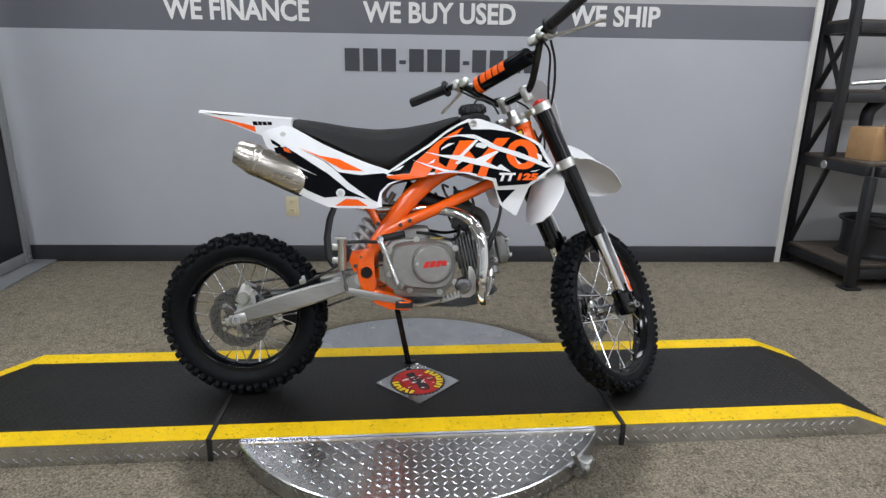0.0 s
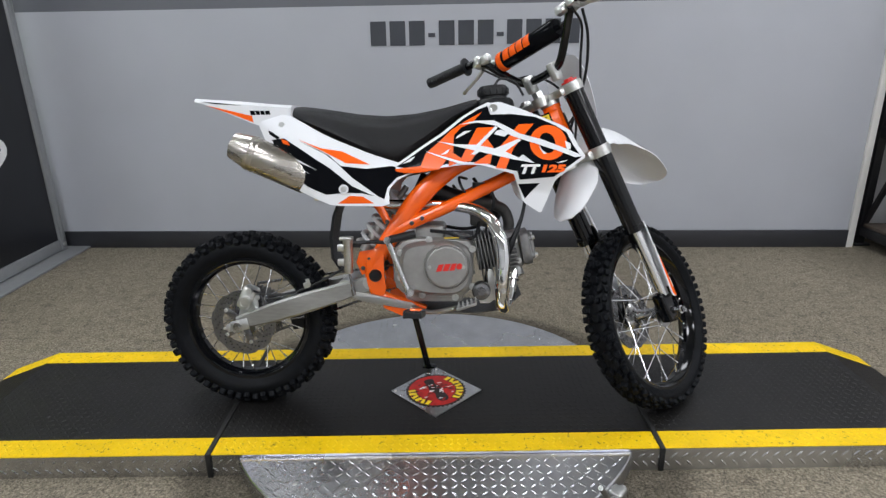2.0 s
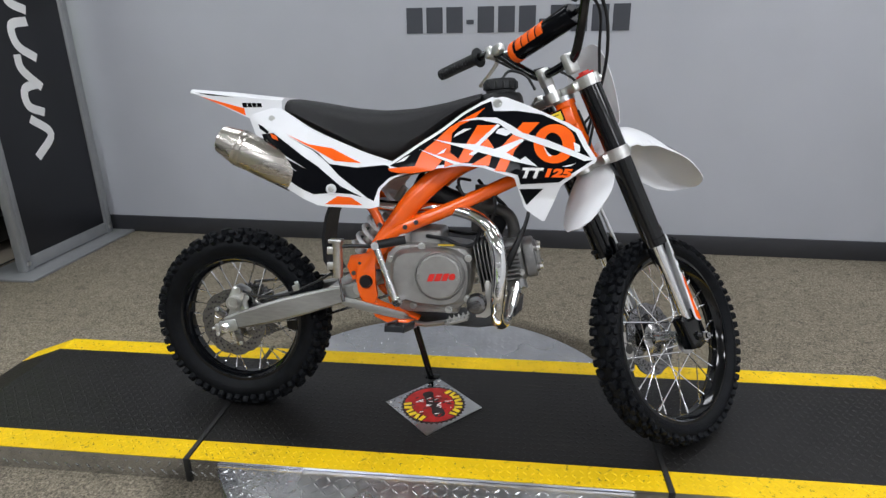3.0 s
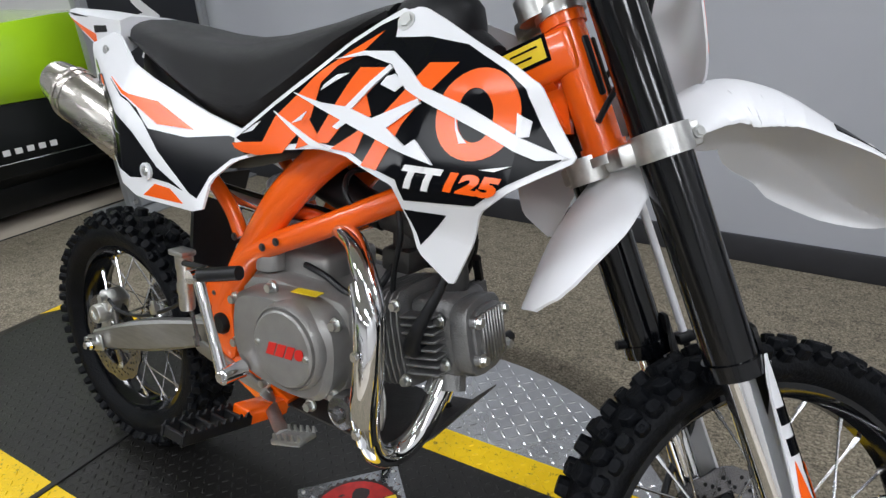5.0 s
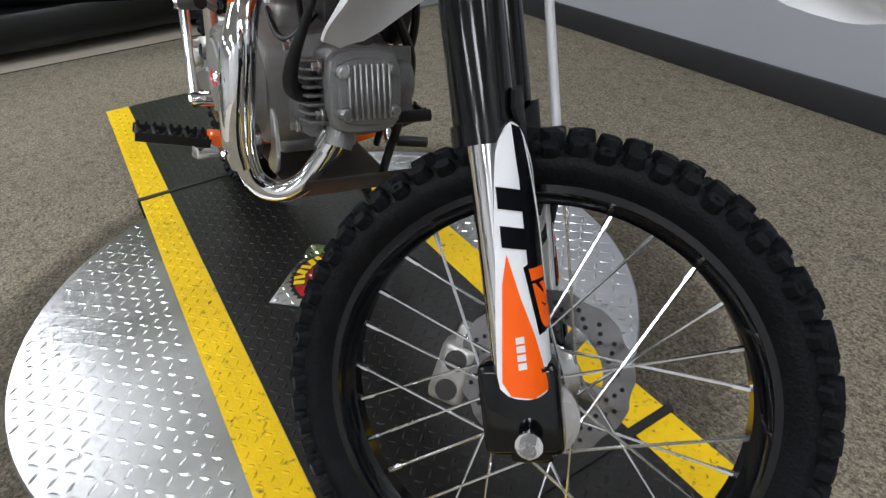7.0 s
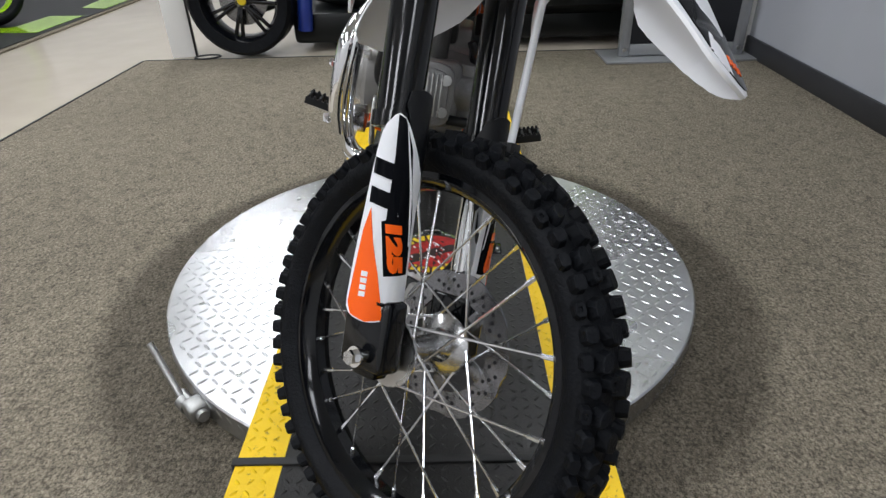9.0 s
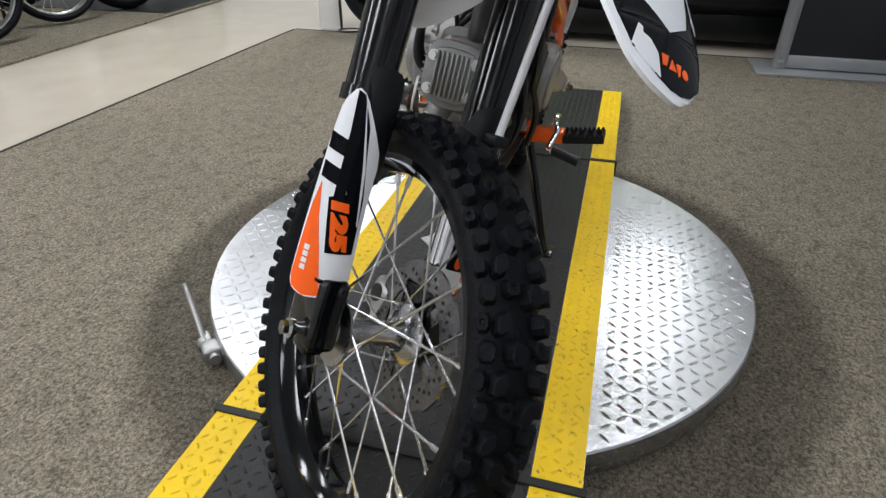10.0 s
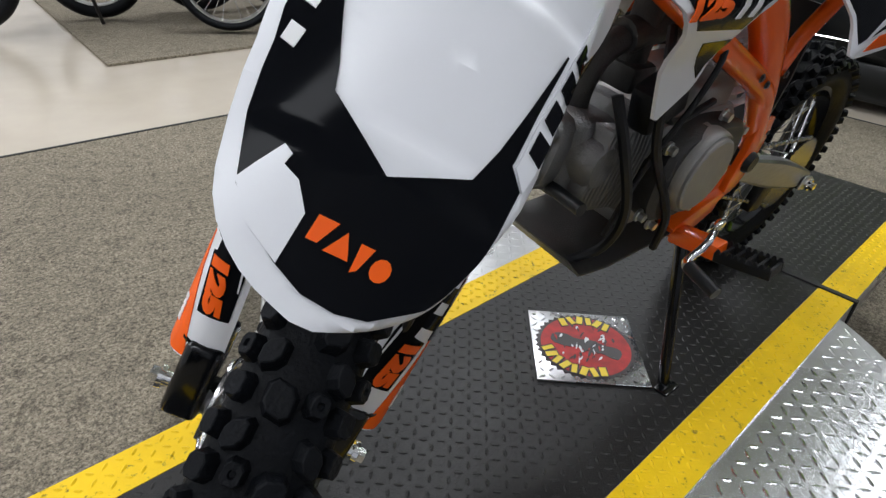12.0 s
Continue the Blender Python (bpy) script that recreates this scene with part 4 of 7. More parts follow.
flank("orange_decal", [], shroud_half, 0.0016, 0.001, ORANGE, shrouds, step=(0.0125, 0.0125), flat=ring_flat)
# white ridges moulded across the shroud
for shape in (
    [(0.618, 0.806), (0.664, 0.816), (0.712, 0.816), (0.748, 0.798), (0.777, 0.780), (0.837, 0.763), (0.944, 0.721), (0.919, 0.718), (0.868, 0.737), (0.789, 0.763), (0.756, 0.775), (0.720, 0.801), (0.671, 0.811)],
    [(0.560, 0.763), (0.617, 0.754), (0.666, 0.752), (0.716, 0.801), (0.723, 0.797), (0.677, 0.750), (0.714, 0.742), (0.776, 0.767), (0.781, 0.762), (0.741, 0.734), (0.774, 0.718), (0.785, 0.726), (0.814, 0.704), (0.761, 0.714), (0.701, 0.728), (0.617, 0.748)],
    [(0.528, 0.738), (0.620, 0.711), (0.662, 0.7025), (0.625, 0.7025), (0.576, 0.719)],
):
    flank("shroud_ridge", [shape], shroud_half, 0.0040, 0.0036, WHITE, shrouds, step=(0.0125, 0.0125))
# splashes of the graphic
for shape in ([(0.612, 0.768), (0.654, 0.790), (0.634, 0.788), (0.615, 0.775)], [(0.713, 0.779), (0.718, 0.788), (0.730, 0.791), (0.751, 0.781), (0.739, 0.772)], [(0.893, 0.760), (0.908, 0.753), (0.908, 0.739), (0.897, 0.737)], [(0.572, 0.726), (0.588, 0.737), (0.596, 0.742), (0.590, 0.731)], [(0.652, 0.728), (0.664, 0.738), (0.674, 0.734), (0.662, 0.726)], [(0.838, 0.727), (0.830, 0.740), (0.826, 0.752), (0.834, 0.738), (0.846, 0.728)], [(0.470, 0.704), (0.490, 0.717), (0.505, 0.724), (0.492, 0.710)], [(0.868, 0.705), (0.900, 0.712), (0.884, 0.705)]):
    flank("white_decal", [shape], shroud_half, 0.0026, 0.001, WHITE, shrouds, step=(0.0125, 0.0125))


def number_flat(text, x0, x1, y0, y1, shear):
    def make(s):
        b2 = letters(text, y1 - y0, x1 - x0 - shear * (y1 - y0), shear, 0.06)
        for v in b2.verts:
            x = v.co.x if s < 0 else (x1 - x0) - v.co.x
            v.co = Vector((x0 + x, y0 + v.co.y, 0))
        return b2
    return make


flank("model_letters", [], shroud_half, 0.0026, 0.001, LETTER_WHITE, shrouds, "white slanted letters TT", (0.0125, 0.0125), number_flat("TT", 0.773, 0.829, 0.677, 0.701, 0.35))
flank("model_number", [], shroud_half, 0.0026, 0.001, ORANGE, shrouds, "orange slanted number 125", (0.0125, 0.0125), number_flat("125", 0.831, 0.895, 0.680, 0.700, 0.35))
for s in (-1, 1):
    bm = bmesh.new()
    mm = Matrix.Translation((0.712, s * (shroud_half(0.712, 0.848) + 0.001), 0.850)) @ Matrix.Rotation(radians(24) * s, 4, "X") @ (Matrix() if s > 0 else Matrix.Rotation(math.pi, 4, "X"))
    bolt(bm, mm, 0.008, 0.004)
    part("shroud_bolt", bm, ZINC, shrouds[s])


# -- seat, tail, tank --
def seat():
    rings = []
    for u in np.linspace(0.142, 0.668, 26):
        top = between([(0.142, 0.858), (0.17, 0.866), (0.24, 0.858), (0.34, 0.842), (0.42, 0.836), (0.50, 0.842), (0.58, 0.857), (0.64, 0.874), (0.668, 0.880)], u)
        low = between([(0.142, 0.835), (0.20, 0.808), (0.27, 0.772), (0.38, 0.712), (0.46, 0.700), (0.53, 0.752), (0.60, 0.815), (0.668, 0.860)], u)
        hw = between([(0.142, 0.055), (0.17, 0.078), (0.30, 0.094), (0.42, 0.096), (0.52, 0.080), (0.60, 0.066), (0.668, 0.045)], u)
        ring = []
        for k in range(20):
            a = 2 * math.pi * k / 20
            c, s = math.cos(a), math.sin(a)
            y = hw * math.copysign(abs(c) ** 0.55, c) * (1 + (0.10 if s < 0 else 0))
            z = (top + low) / 2 + (top - low) / 2 * math.copysign(abs(s) ** 0.6, s) - 0.012 * (abs(y) / hw) ** 2 * (s > 0)
            ring.append((u, y, z))
        rings.append(ring)
    part("seat", loft(bmesh.new(), rings), VINYL, bike, "black grained vinyl seat", smooth=50)


seat()


def tail_half(u):
    return between([(-0.125, 0.012), (-0.10, 0.030), (-0.02, 0.052), (0.08, 0.072), (0.17, 0.090)], u)


def tail():
    rings = []
    for u in np.linspace(-0.125, 0.172, 16):
        top = between([(-0.125, 0.886), (0.0, 0.878), (0.10, 0.868), (0.172, 0.862)], u)
        low = between([(-0.125, 0.882), (-0.06, 0.862), (0.06, 0.815), (0.11, 0.800), (0.172, 0.805)], u)
        hw = tail_half(u)
        rings.append([(u, -hw, low), (u, -hw, top - 0.008), (u, -hw * 0.8, top), (u, 0, top + 0.004), (u, hw * 0.8, top), (u, hw, top - 0.008), (u, hw, low), (u, hw * 0.85, low + 0.003), (u, 0, top - 0.003), (u, -hw * 0.85, low + 0.003)])
    return part("tail_fender", loft(bmesh.new(), rings), WHITE, bike, "white rear mudguard tail", smooth=30)


tail_ob = tail()
tails = {-1: tail_ob, 1: tail_ob}
flank("orange_decal", [[(-0.085, 0.869), (0.058, 0.836), (0.062, 0.818), (0.0, 0.841)]], lambda u, w: tail_half(u), 0.0008, 0.001, ORANGE, tails)
flank("black_decal", [[(-0.10, 0.879), (-0.03, 0.872), (0.03, 0.864), (-0.05, 0.870)]], lambda u, w: tail_half(u), 0.0008, 0.001, BLACK_DECAL, tails)
for k, (a, b) in enumerate(((0.052, 0.066), (0.068, 0.080), (0.082, 0.094), (0.096, 0.110))):
    flank("brand_bar", [[(a, 0.850 - 0.03 * (a - 0.05)), (b, 0.850 - 0.03 * (b - 0.05)), (b + 0.003, 0.838), (a + 0.003, 0.838)]], lambda u, w: tail_half(u), 0.0008, 0.001, BLACK_DECAL, tails)


def tank():
    rings = []
    for u in np.linspace(0.17, 0.80, 24):
        top = between([(0.17, 0.82), (0.30, 0.77), (0.42, 0.72), (0.50, 0.73), (0.62, 0.83), (0.68, 0.868), (0.75, 0.864), (0.80, 0.830)], u)
        low = between([(0.17, 0.76), (0.26, 0.66), (0.36, 0.635), (0.46, 0.665), (0.58, 0.690), (0.72, 0.700), (0.80, 0.745)], u)
        hw = between([(0.17, 0.055), (0.30, 0.095), (0.45, 0.075), (0.60, 0.058), (0.74, 0.045), (0.80, 0.026)], u)
        ring = []
        for k in range(16):
            a = 2 * math.pi * k / 16
            c, s = math.cos(a), math.sin(a)
            ring.append((u, hw * math.copysign(abs(c) ** 0.6, c), (top + low) / 2 + (top - low) / 2 * math.copysign(abs(s) ** 0.7, s)))
        rings.append(ring)
    part("tank", loft(bmesh.new(), rings), BLACK_PLASTIC, bike, "black plastic fuel tank and airbox", smooth=50)
    bm = bmesh.new()
    up = Matrix.Translation((0.716, 0, 0.864)) @ Matrix.Rotation(radians(90), 4, "X") @ Matrix.Rotation(radians(4), 4, "Z")
    lathe(bm, [(0.046, 0), (0.046, 0.010), (0.037, 0.014), (0.037, 0.022), (0.041, 0.024), (0.041, 0.044), (0.036, 0.050), (0.012, 0.052), (0.0001, 0.052)], 28, up)
    cap = part("fuel_cap", bm, BLACK_PLASTIC, bike, "black ribbed fuel cap")
    for k in range(14):
        a = 2 * math.pi * k / 14
        bm = bmesh.new()
        box(bm, (0.006, 0.018, 0.006), up @ Matrix.Translation((0.041 * math.cos(a), 0.034, 0.041 * math.sin(a))), 0.002)
        part("cap_rib", bm, BLACK_PLASTIC, cap)
    bm = bmesh.new()
    lathe(bm, [(0.058, -0.040), (0.057, -0.012), (0.054, 0.006), (0.048, 0.014), (0.030, 0.016)], 32, up)
    part("tank_neck", bm, BLACK_PLASTIC, bike, "black tank neck round the fuel cap")
    bm = bmesh.new()
    tube(bm, [(0.716, 0, 0.914), (0.735, 0.01, 0.935), (0.775, 0.02, 0.925), (0.80, 0.02, 0.89)], 0.0035, 8)
    part("breather_hose", bm, CABLE, bike)


tank()


# -- frame --
def frame_parts():
    bm = bmesh.new()
    shift = Vector((0.018, 0, 0))
    a, b = PIVOT + AXIS * 0.522 + shift, PIVOT + AXIS * 0.680 + shift
    tube(bm, [a, b], 0.0225, 24, 1)
    for p, q in ((a, a + AXIS * 0.012), (b - AXIS * 0.012, b)):
        tube(bm, [p, q], 0.0255, 24, 1)
    head = part("head_tube", bm, FRAME_ORANGE, bike, "glossy orange steering head")
    for p, q in ((a - AXIS * 0.010, a), (b, b + AXIS * 0.012)):
        bm = bmesh.new()
        tube(bm, [p, q], 0.0285, 24, 1)
        part("bearing_cup", bm, ZINC, head, "bright bearing cup")
    for s in (-1, 1):
        bm = bmesh.new()
        mid = (a + b) / 2 + AXIS * 0.025 + Vector((0.0195, s * 0.0125, 0.009))
        box(bm, (0.009, 0.005, 0.066), Matrix.Translation(mid - AXIS * 0.010) @ Matrix.Rotation(radians(-RAKE), 4, "Y") @ Matrix.Rotation(radians(-62 * s), 4, "Z"), 0.0028)
        part("slot", bm, BLACK_PLASTIC, head, "black slot in the steering head")
    bm = bmesh.new()
    tube(bm, [(0.872, 0, 0.806), (0.80, 0, 0.780), (0.70, 0, 0.742), (0.60, 0, 0.715)], [0.024, 0.024, 0.022, 0.022], 14)
    box(bm, (0.105, 0.053, 0.052), pose(0.852, 0, 0.8075, 0, -24, 0), 0.009, 3)
    tube(bm, [(0.885, 0, 0.755), (0.83, 0, 0.720), (0.76, 0, 0.690)], 0.018, 12)
    prism(bm, [(0.90, 0.735), (0.885, 0.80), (0.80, 0.78), (0.81, 0.735)], 0.010, Matrix.Translation((0, -0.005, 0)))
    box(bm, (0.035, 0.055, 0.03), Matrix.Translation((0.82, 0, 0.706)), 0.004)
    part("backbone", bm, FRAME_ORANGE, bike, "glossy orange backbone tube")
    for side in (-1, 1):
        for nm, dx, dz, out, mat, lab in (("sticker_border", 0.0620, 0.0300, 0.0270, BLACK_DECAL, ""), ("warning_sticker", 0.0540, 0.0220, 0.0278, YELLOW_STICKER, "yellow warning sticker")):
            bm = bmesh.new()
            box(bm, (dx, 0.0012, dz), pose(0.843, side * out, 0.8145, 0, -24, 0))
            part(nm, bm, mat, bike, lab)
        for k, wide in enumerate((0.034, 0.024)):
            bm = bmesh.new()
            box(bm, (wide, 0.0008, 0.0022), pose(0.843, side * 0.0286, 0.8145, 0, -24, 0) @ Matrix.Translation((0.003 - 0.004 * k, 0, 0.0045 - 0.0085 * k)))
            part("print_bar", bm, BLACK_DECAL, bike)
    for s in (-1, 1):
        bm = bmesh.new()
        tube(bm, [(0.66, s * 0.040, 0.720), (0.595, s * 0.058, 0.690), (0.515, s * 0.072, 0.618), (0.452, s * 0.078, 0.535), (0.412, s * 0.080, 0.478), (0.380, s * 0.080, 0.420), (0.380, s * 0.080, 0.372), (0.408, s * 0.078, 0.336), (0.470, s * 0.072, 0.314)], [0.024, 0.027, 0.0275, 0.025, 0.021, 0.019, 0.018, 0.018, 0.017], 16, side=(0, 1, 0), squash=0.75)
        part("main_spar", bm, FRAME_ORANGE, bike, "glossy orange main frame spar")
        bm = bmesh.new()
        tube(bm, [(0.80, s * 0.042, 0.688), (0.735, s * 0.058, 0.655), (0.60, s * 0.074, 0.592), (0.470, s * 0.080, 0.535), (0.43, s * 0.080, 0.505)], [0.015, 0.016, 0.017, 0.018, 0.018], 12)
        part("down_tube", bm, FRAME_ORANGE, bike, "glossy orange bracing tube")
        bm = bmesh.new()
        tube(bm, [(0.425, s * 0.078, 0.545), (0.398, s * 0.078, 0.592), (0.33, s * 0.080, 0.655), (0.20, s * 0.070, 0.745)], 0.0115, 10)
        prism(bm, [(0.375, 0.47), (0.41, 0.48), (0.40, 0.415), (0.35, 0.40), (0.335, 0.435), (0.345, 0.465)], 0.006, Matrix.Translation((0, s * 0.082 - 0.003, 0)), 0.001)
        part("subframe", bm, FRAME_ORANGE, bike, "glossy orange rear subframe")
        bm = bmesh.new()
        prism(bm, [(0.40, 0.345), (0.47, 0.330), (0.53, 0.310), (0.515, 0.286), (0.46, 0.284), (0.41, 0.306)], 0.030, Matrix.Translation((0, s * 0.075 - 0.015, 0)), 0.003)
        part("peg_plate", bm, FRAME_ORANGE, bike, "glossy orange foot peg plate")
        for u, w in ((0.425, 0.548), (0.492, 0.545), (0.520, 0.558), (0.372, 0.447), (0.355, 0.420)):
            bm = bmesh.new()
            bolt(bm, Matrix.Translation((u, s * (0.098 if u > 0.45 else 0.092), w)) @ (Matrix() if s > 0 else Matrix.Rotation(math.pi, 4, "X")), 0.0042, 0.003)
            part("frame_bolt", bm, DARK_CAST, bike, "dark recessed frame bolt")
        bm = bmesh.new()
        prism(bm, rounded([(0.366, 0.470), (0.415, 0.478), (0.412, 0.410), (0.420, 0.352), (0.400, 0.338), (0.372, 0.356), (0.362, 0.400)], 1), 0.012, Matrix.Translation((0, s * 0.088 - 0.006, 0)), 0.002)
        part("pivot_plate", bm, FRAME_ORANGE, bike, "glossy orange pivot plate")
        # pivot plug
        bm = bmesh.new()
        lathe(bm, [(0.0001, 0.024), (0.014, 0.024), (0.0175, 0.018), (0.0175, -0.01)], 20, Matrix.Translation((0.389, s * 0.08, 0.400)) @ (Matrix() if s > 0 else Matrix.Rotation(math.pi, 4, "X")))
        part("pivot_plug", bm, BLACK_PLASTIC, bike)


frame_parts()


# -- rear suspension and brake --
def rear_end():
    for s in (-1, 1):
        bm = bmesh.new()
        rings = []
        for f in np.linspace(0, 1, 8):
            c = Vector((-0.005 + 0.395 * f, s * (0.085 - 0.012 * f), 0.262 + 0.118 * f))
            hh = 0.018 + 0.009 * math.sin(math.pi * min(1, f * 1.2)) + 0.004 * f
            hw = 0.013
            n = Vector((-0.118, 0, 0.395)).normalized()
            y = Vector((0, 1, 0))
            rings.append([c + n * hh * q + y * hw * p for p, q in ((-1, -0.8), (-0.7, -1), (0.7, -1), (1, -0.8), (1, 0.8), (0.7, 1), (-0.7, 1), (-1, 0.8))])
        loft(bm, rings)
        part("swingarm", bm, SWINGARM_METAL, bike, "brushed aluminium swingarm", smooth=30)
        bm = bmesh.new()
        box(bm, (0.050, 0.005, 0.032), pose(0.004, s * 0.1005, 0.258, 0, -14, 0), 0.003)
        box(bm, (0.012, 0.012, 0.022), pose(-0.028, s * 0.098, 0.250, 0, -14, 0), 0.002)
        tube(bm, [(-0.045, s * 0.095, 0.246), (-0.02, s * 0.095, 0.252)], 0.004, 8, 1)
        part("chain_adjuster", bm, ZINC, bike)
    bm = bmesh.new()
    tube(bm, [(0.30, -0.075, 0.360), (0.30, 0.075, 0.360)], 0.024, 14, 1)
    tube(bm, [(0.37, -0.09, 0.378), (0.37, 0.09, 0.378)], 0.018, 14, 1)
    part("swingarm_bridge", bm, ALUMINIUM, bike)
    # shock absorber
    a, b = Vector((0.345, 0, 0.455)), Vector((0.470, 0, 0.640))
    d = (b - a).normalized()
    bm = bmesh.new()
    tube(bm, [a, a + d * 0.10], 0.017, 14, 1)
    tube(bm, [a + d * 0.09, b], 0.009, 12, 1)
    part("shock_absorber", bm, SILVER_PAINT, bike, "silver shock absorber")
    bm = bmesh.new()
    side = d.cross(Vector((0, 1, 0))).normalized()
    pts = []
    for k in range(97):
        t = k / 96
        an = t * 2 * math.pi * 6.5
        pts.append(a + d * (0.015 + 0.185 * t) + (side * math.cos(an) + Vector((0, 1, 0)) * math.sin(an)) * 0.033)
    tube(bm, pts, 0.0062, 8, 1)
    part("spring", bm, WHITE, bike, "white coil spring")
    # mud flap behind the shock
    bm = bmesh.new()
    loft(bm, [[(u - 0.004, -0.05, w), (u + 0.004, -0.05, w), (u + 0.004, 0.05, w), (u - 0.004, 0.05, w)] for u, w in ((0.292, 0.62), (0.268, 0.56), (0.258, 0.50), (0.262, 0.44), (0.285, 0.405))])
    part("mud_flap", bm, BLACK_PLASTIC, bike, "black plastic mud flap")
    # caliper, hanger, brake line
    bm = bmesh.new()
    box(bm, (0.040, 0.045, 0.065), pose(0.020, -0.068, 0.332, 0, 25, 0), 0.008, 3)
    lathe(bm, [(0.0001, 0.014), (0.009, 0.014), (0.010, 0.017), (0.017, 0.017), (0.019, 0.013), (0.019, 0)], 22, Matrix.Translation((0.019, -0.088, 0.322)) @ Matrix.Rotation(math.pi, 4, "X"))
    lathe(bm, [(0.0001, 0.012), (0.008, 0.012), (0.009, 0)], 18, Matrix.Translation((0.034, -0.088, 0.356)) @ Matrix.Rotation(math.pi, 4, "X"))
    part("rear_caliper", bm, ALUMINIUM, bike, "silver rear brake caliper")
    bm = bmesh.new()
    prism(bm, rounded([(-0.02, 0.245), (0.045, 0.255), (0.055, 0.300), (0.045, 0.350), (0.015, 0.350), (0.0, 0.30)], 1), 0.006, Matrix.Translation((0, -0.082, 0)), 0.001)
    for u, w in ((0.042, 0.305), (0.052, 0.335)):
        bolt(bm, Matrix.Translation((u, -0.084, w)) @ Matrix.Rotation(math.pi, 4, "X"), 0.005, 0.006)
    part("caliper_hanger", bm, ZINC, bike)
    bm = bmesh.new()
    tube(bm, [(0.035, -0.085, 0.355), (0.09, -0.095, 0.345), (0.16, -0.092, 0.352), (0.24, -0.088, 0.385), (0.31, -0.10, 0.425)], 0.0035, 8)
    part("brake_hose", bm, CABLE, bike)
    bm = bmesh.new()
    box(bm, (0.018, 0.012, 0.016), pose(0.196, -0.088, 0.372, 0, -17, 0), 0.002)
    box(bm, (0.010, 0.006, 0.020), pose(0.200, -0.092, 0.380, 0, -17, 0), 0.001)
    part("hose_clip", bm, ZINC, bike)
    # rear master cylinder
    bm = bmesh.new()
    lathe(bm, [(0.0001, -0.046), (0.011, -0.046), (0.0125, -0.042), (0.0125, 0.034), (0.014, 0.036), (0.014, 0.046), (0.0001, 0.047)], 20, pose(0.318, -0.106, 0.455, 90, 0, 0))
    box(bm, (0.034, 0.012, 0.020), pose(0.304, -0.098, 0.478), 0.003)
    box(bm, (0.034, 0.012, 0.020), pose(0.304, -0.098, 0.438), 0.003)
    box(bm, (0.036, 0.028, 0.010), pose(0.314, -0.106, 0.505), 0.003)
    part("master_cylinder", bm, ALUMINIUM, bike, "cast aluminium rear master cylinder")
    bm = bmesh.new()
    tube(bm, [(0.318, -0.100, 0.41), (0.330, -0.098, 0.345)], 0.0035, 8, 1)
    tube(bm, [(0.326, -0.099, 0.362), (0.330, -0.098, 0.345)], 0.006, 8, 1)
    part("pushrod", bm, DISC_STEEL, bike)
    bm = bmesh.new()
    tube(bm, [(0.335, -0.118, 0.494), (0.38, -0.118, 0.496), (0.425, -0.11, 0.494)], 0.005, 8)
    part("reservoir_hose", bm, CABLE, bike)
    # chain and guard
    for z0, z1 in ((0.345, 0.405), (0.176, 0.338)):
        bm = bmesh.new()
        n = 30
        for k in range(n):
            f = (k + 0.5) / n
            ang = math.degrees(math.atan2(z1 - z0, 0.44))
            m = pose(0.0 + 0.44 * f, 0.063, z0 + (z1 - z0) * f, 0, -ang, 0)
            box(bm, (0.0150, 0.009 if k % 2 else 0.006, 0.008), m, 0.0015, 1)
        part("chain", bm, DISC_STEEL, bike, "steel drive chain")
    bm = bmesh.new()
    box(bm, (0.05, 0.022, 0.06), pose(0.125, 0.063, 0.235, 0, -12, 0), 0.004)
    part("chain_guide", bm, BLACK_PLASTIC, bike)


rear_end()


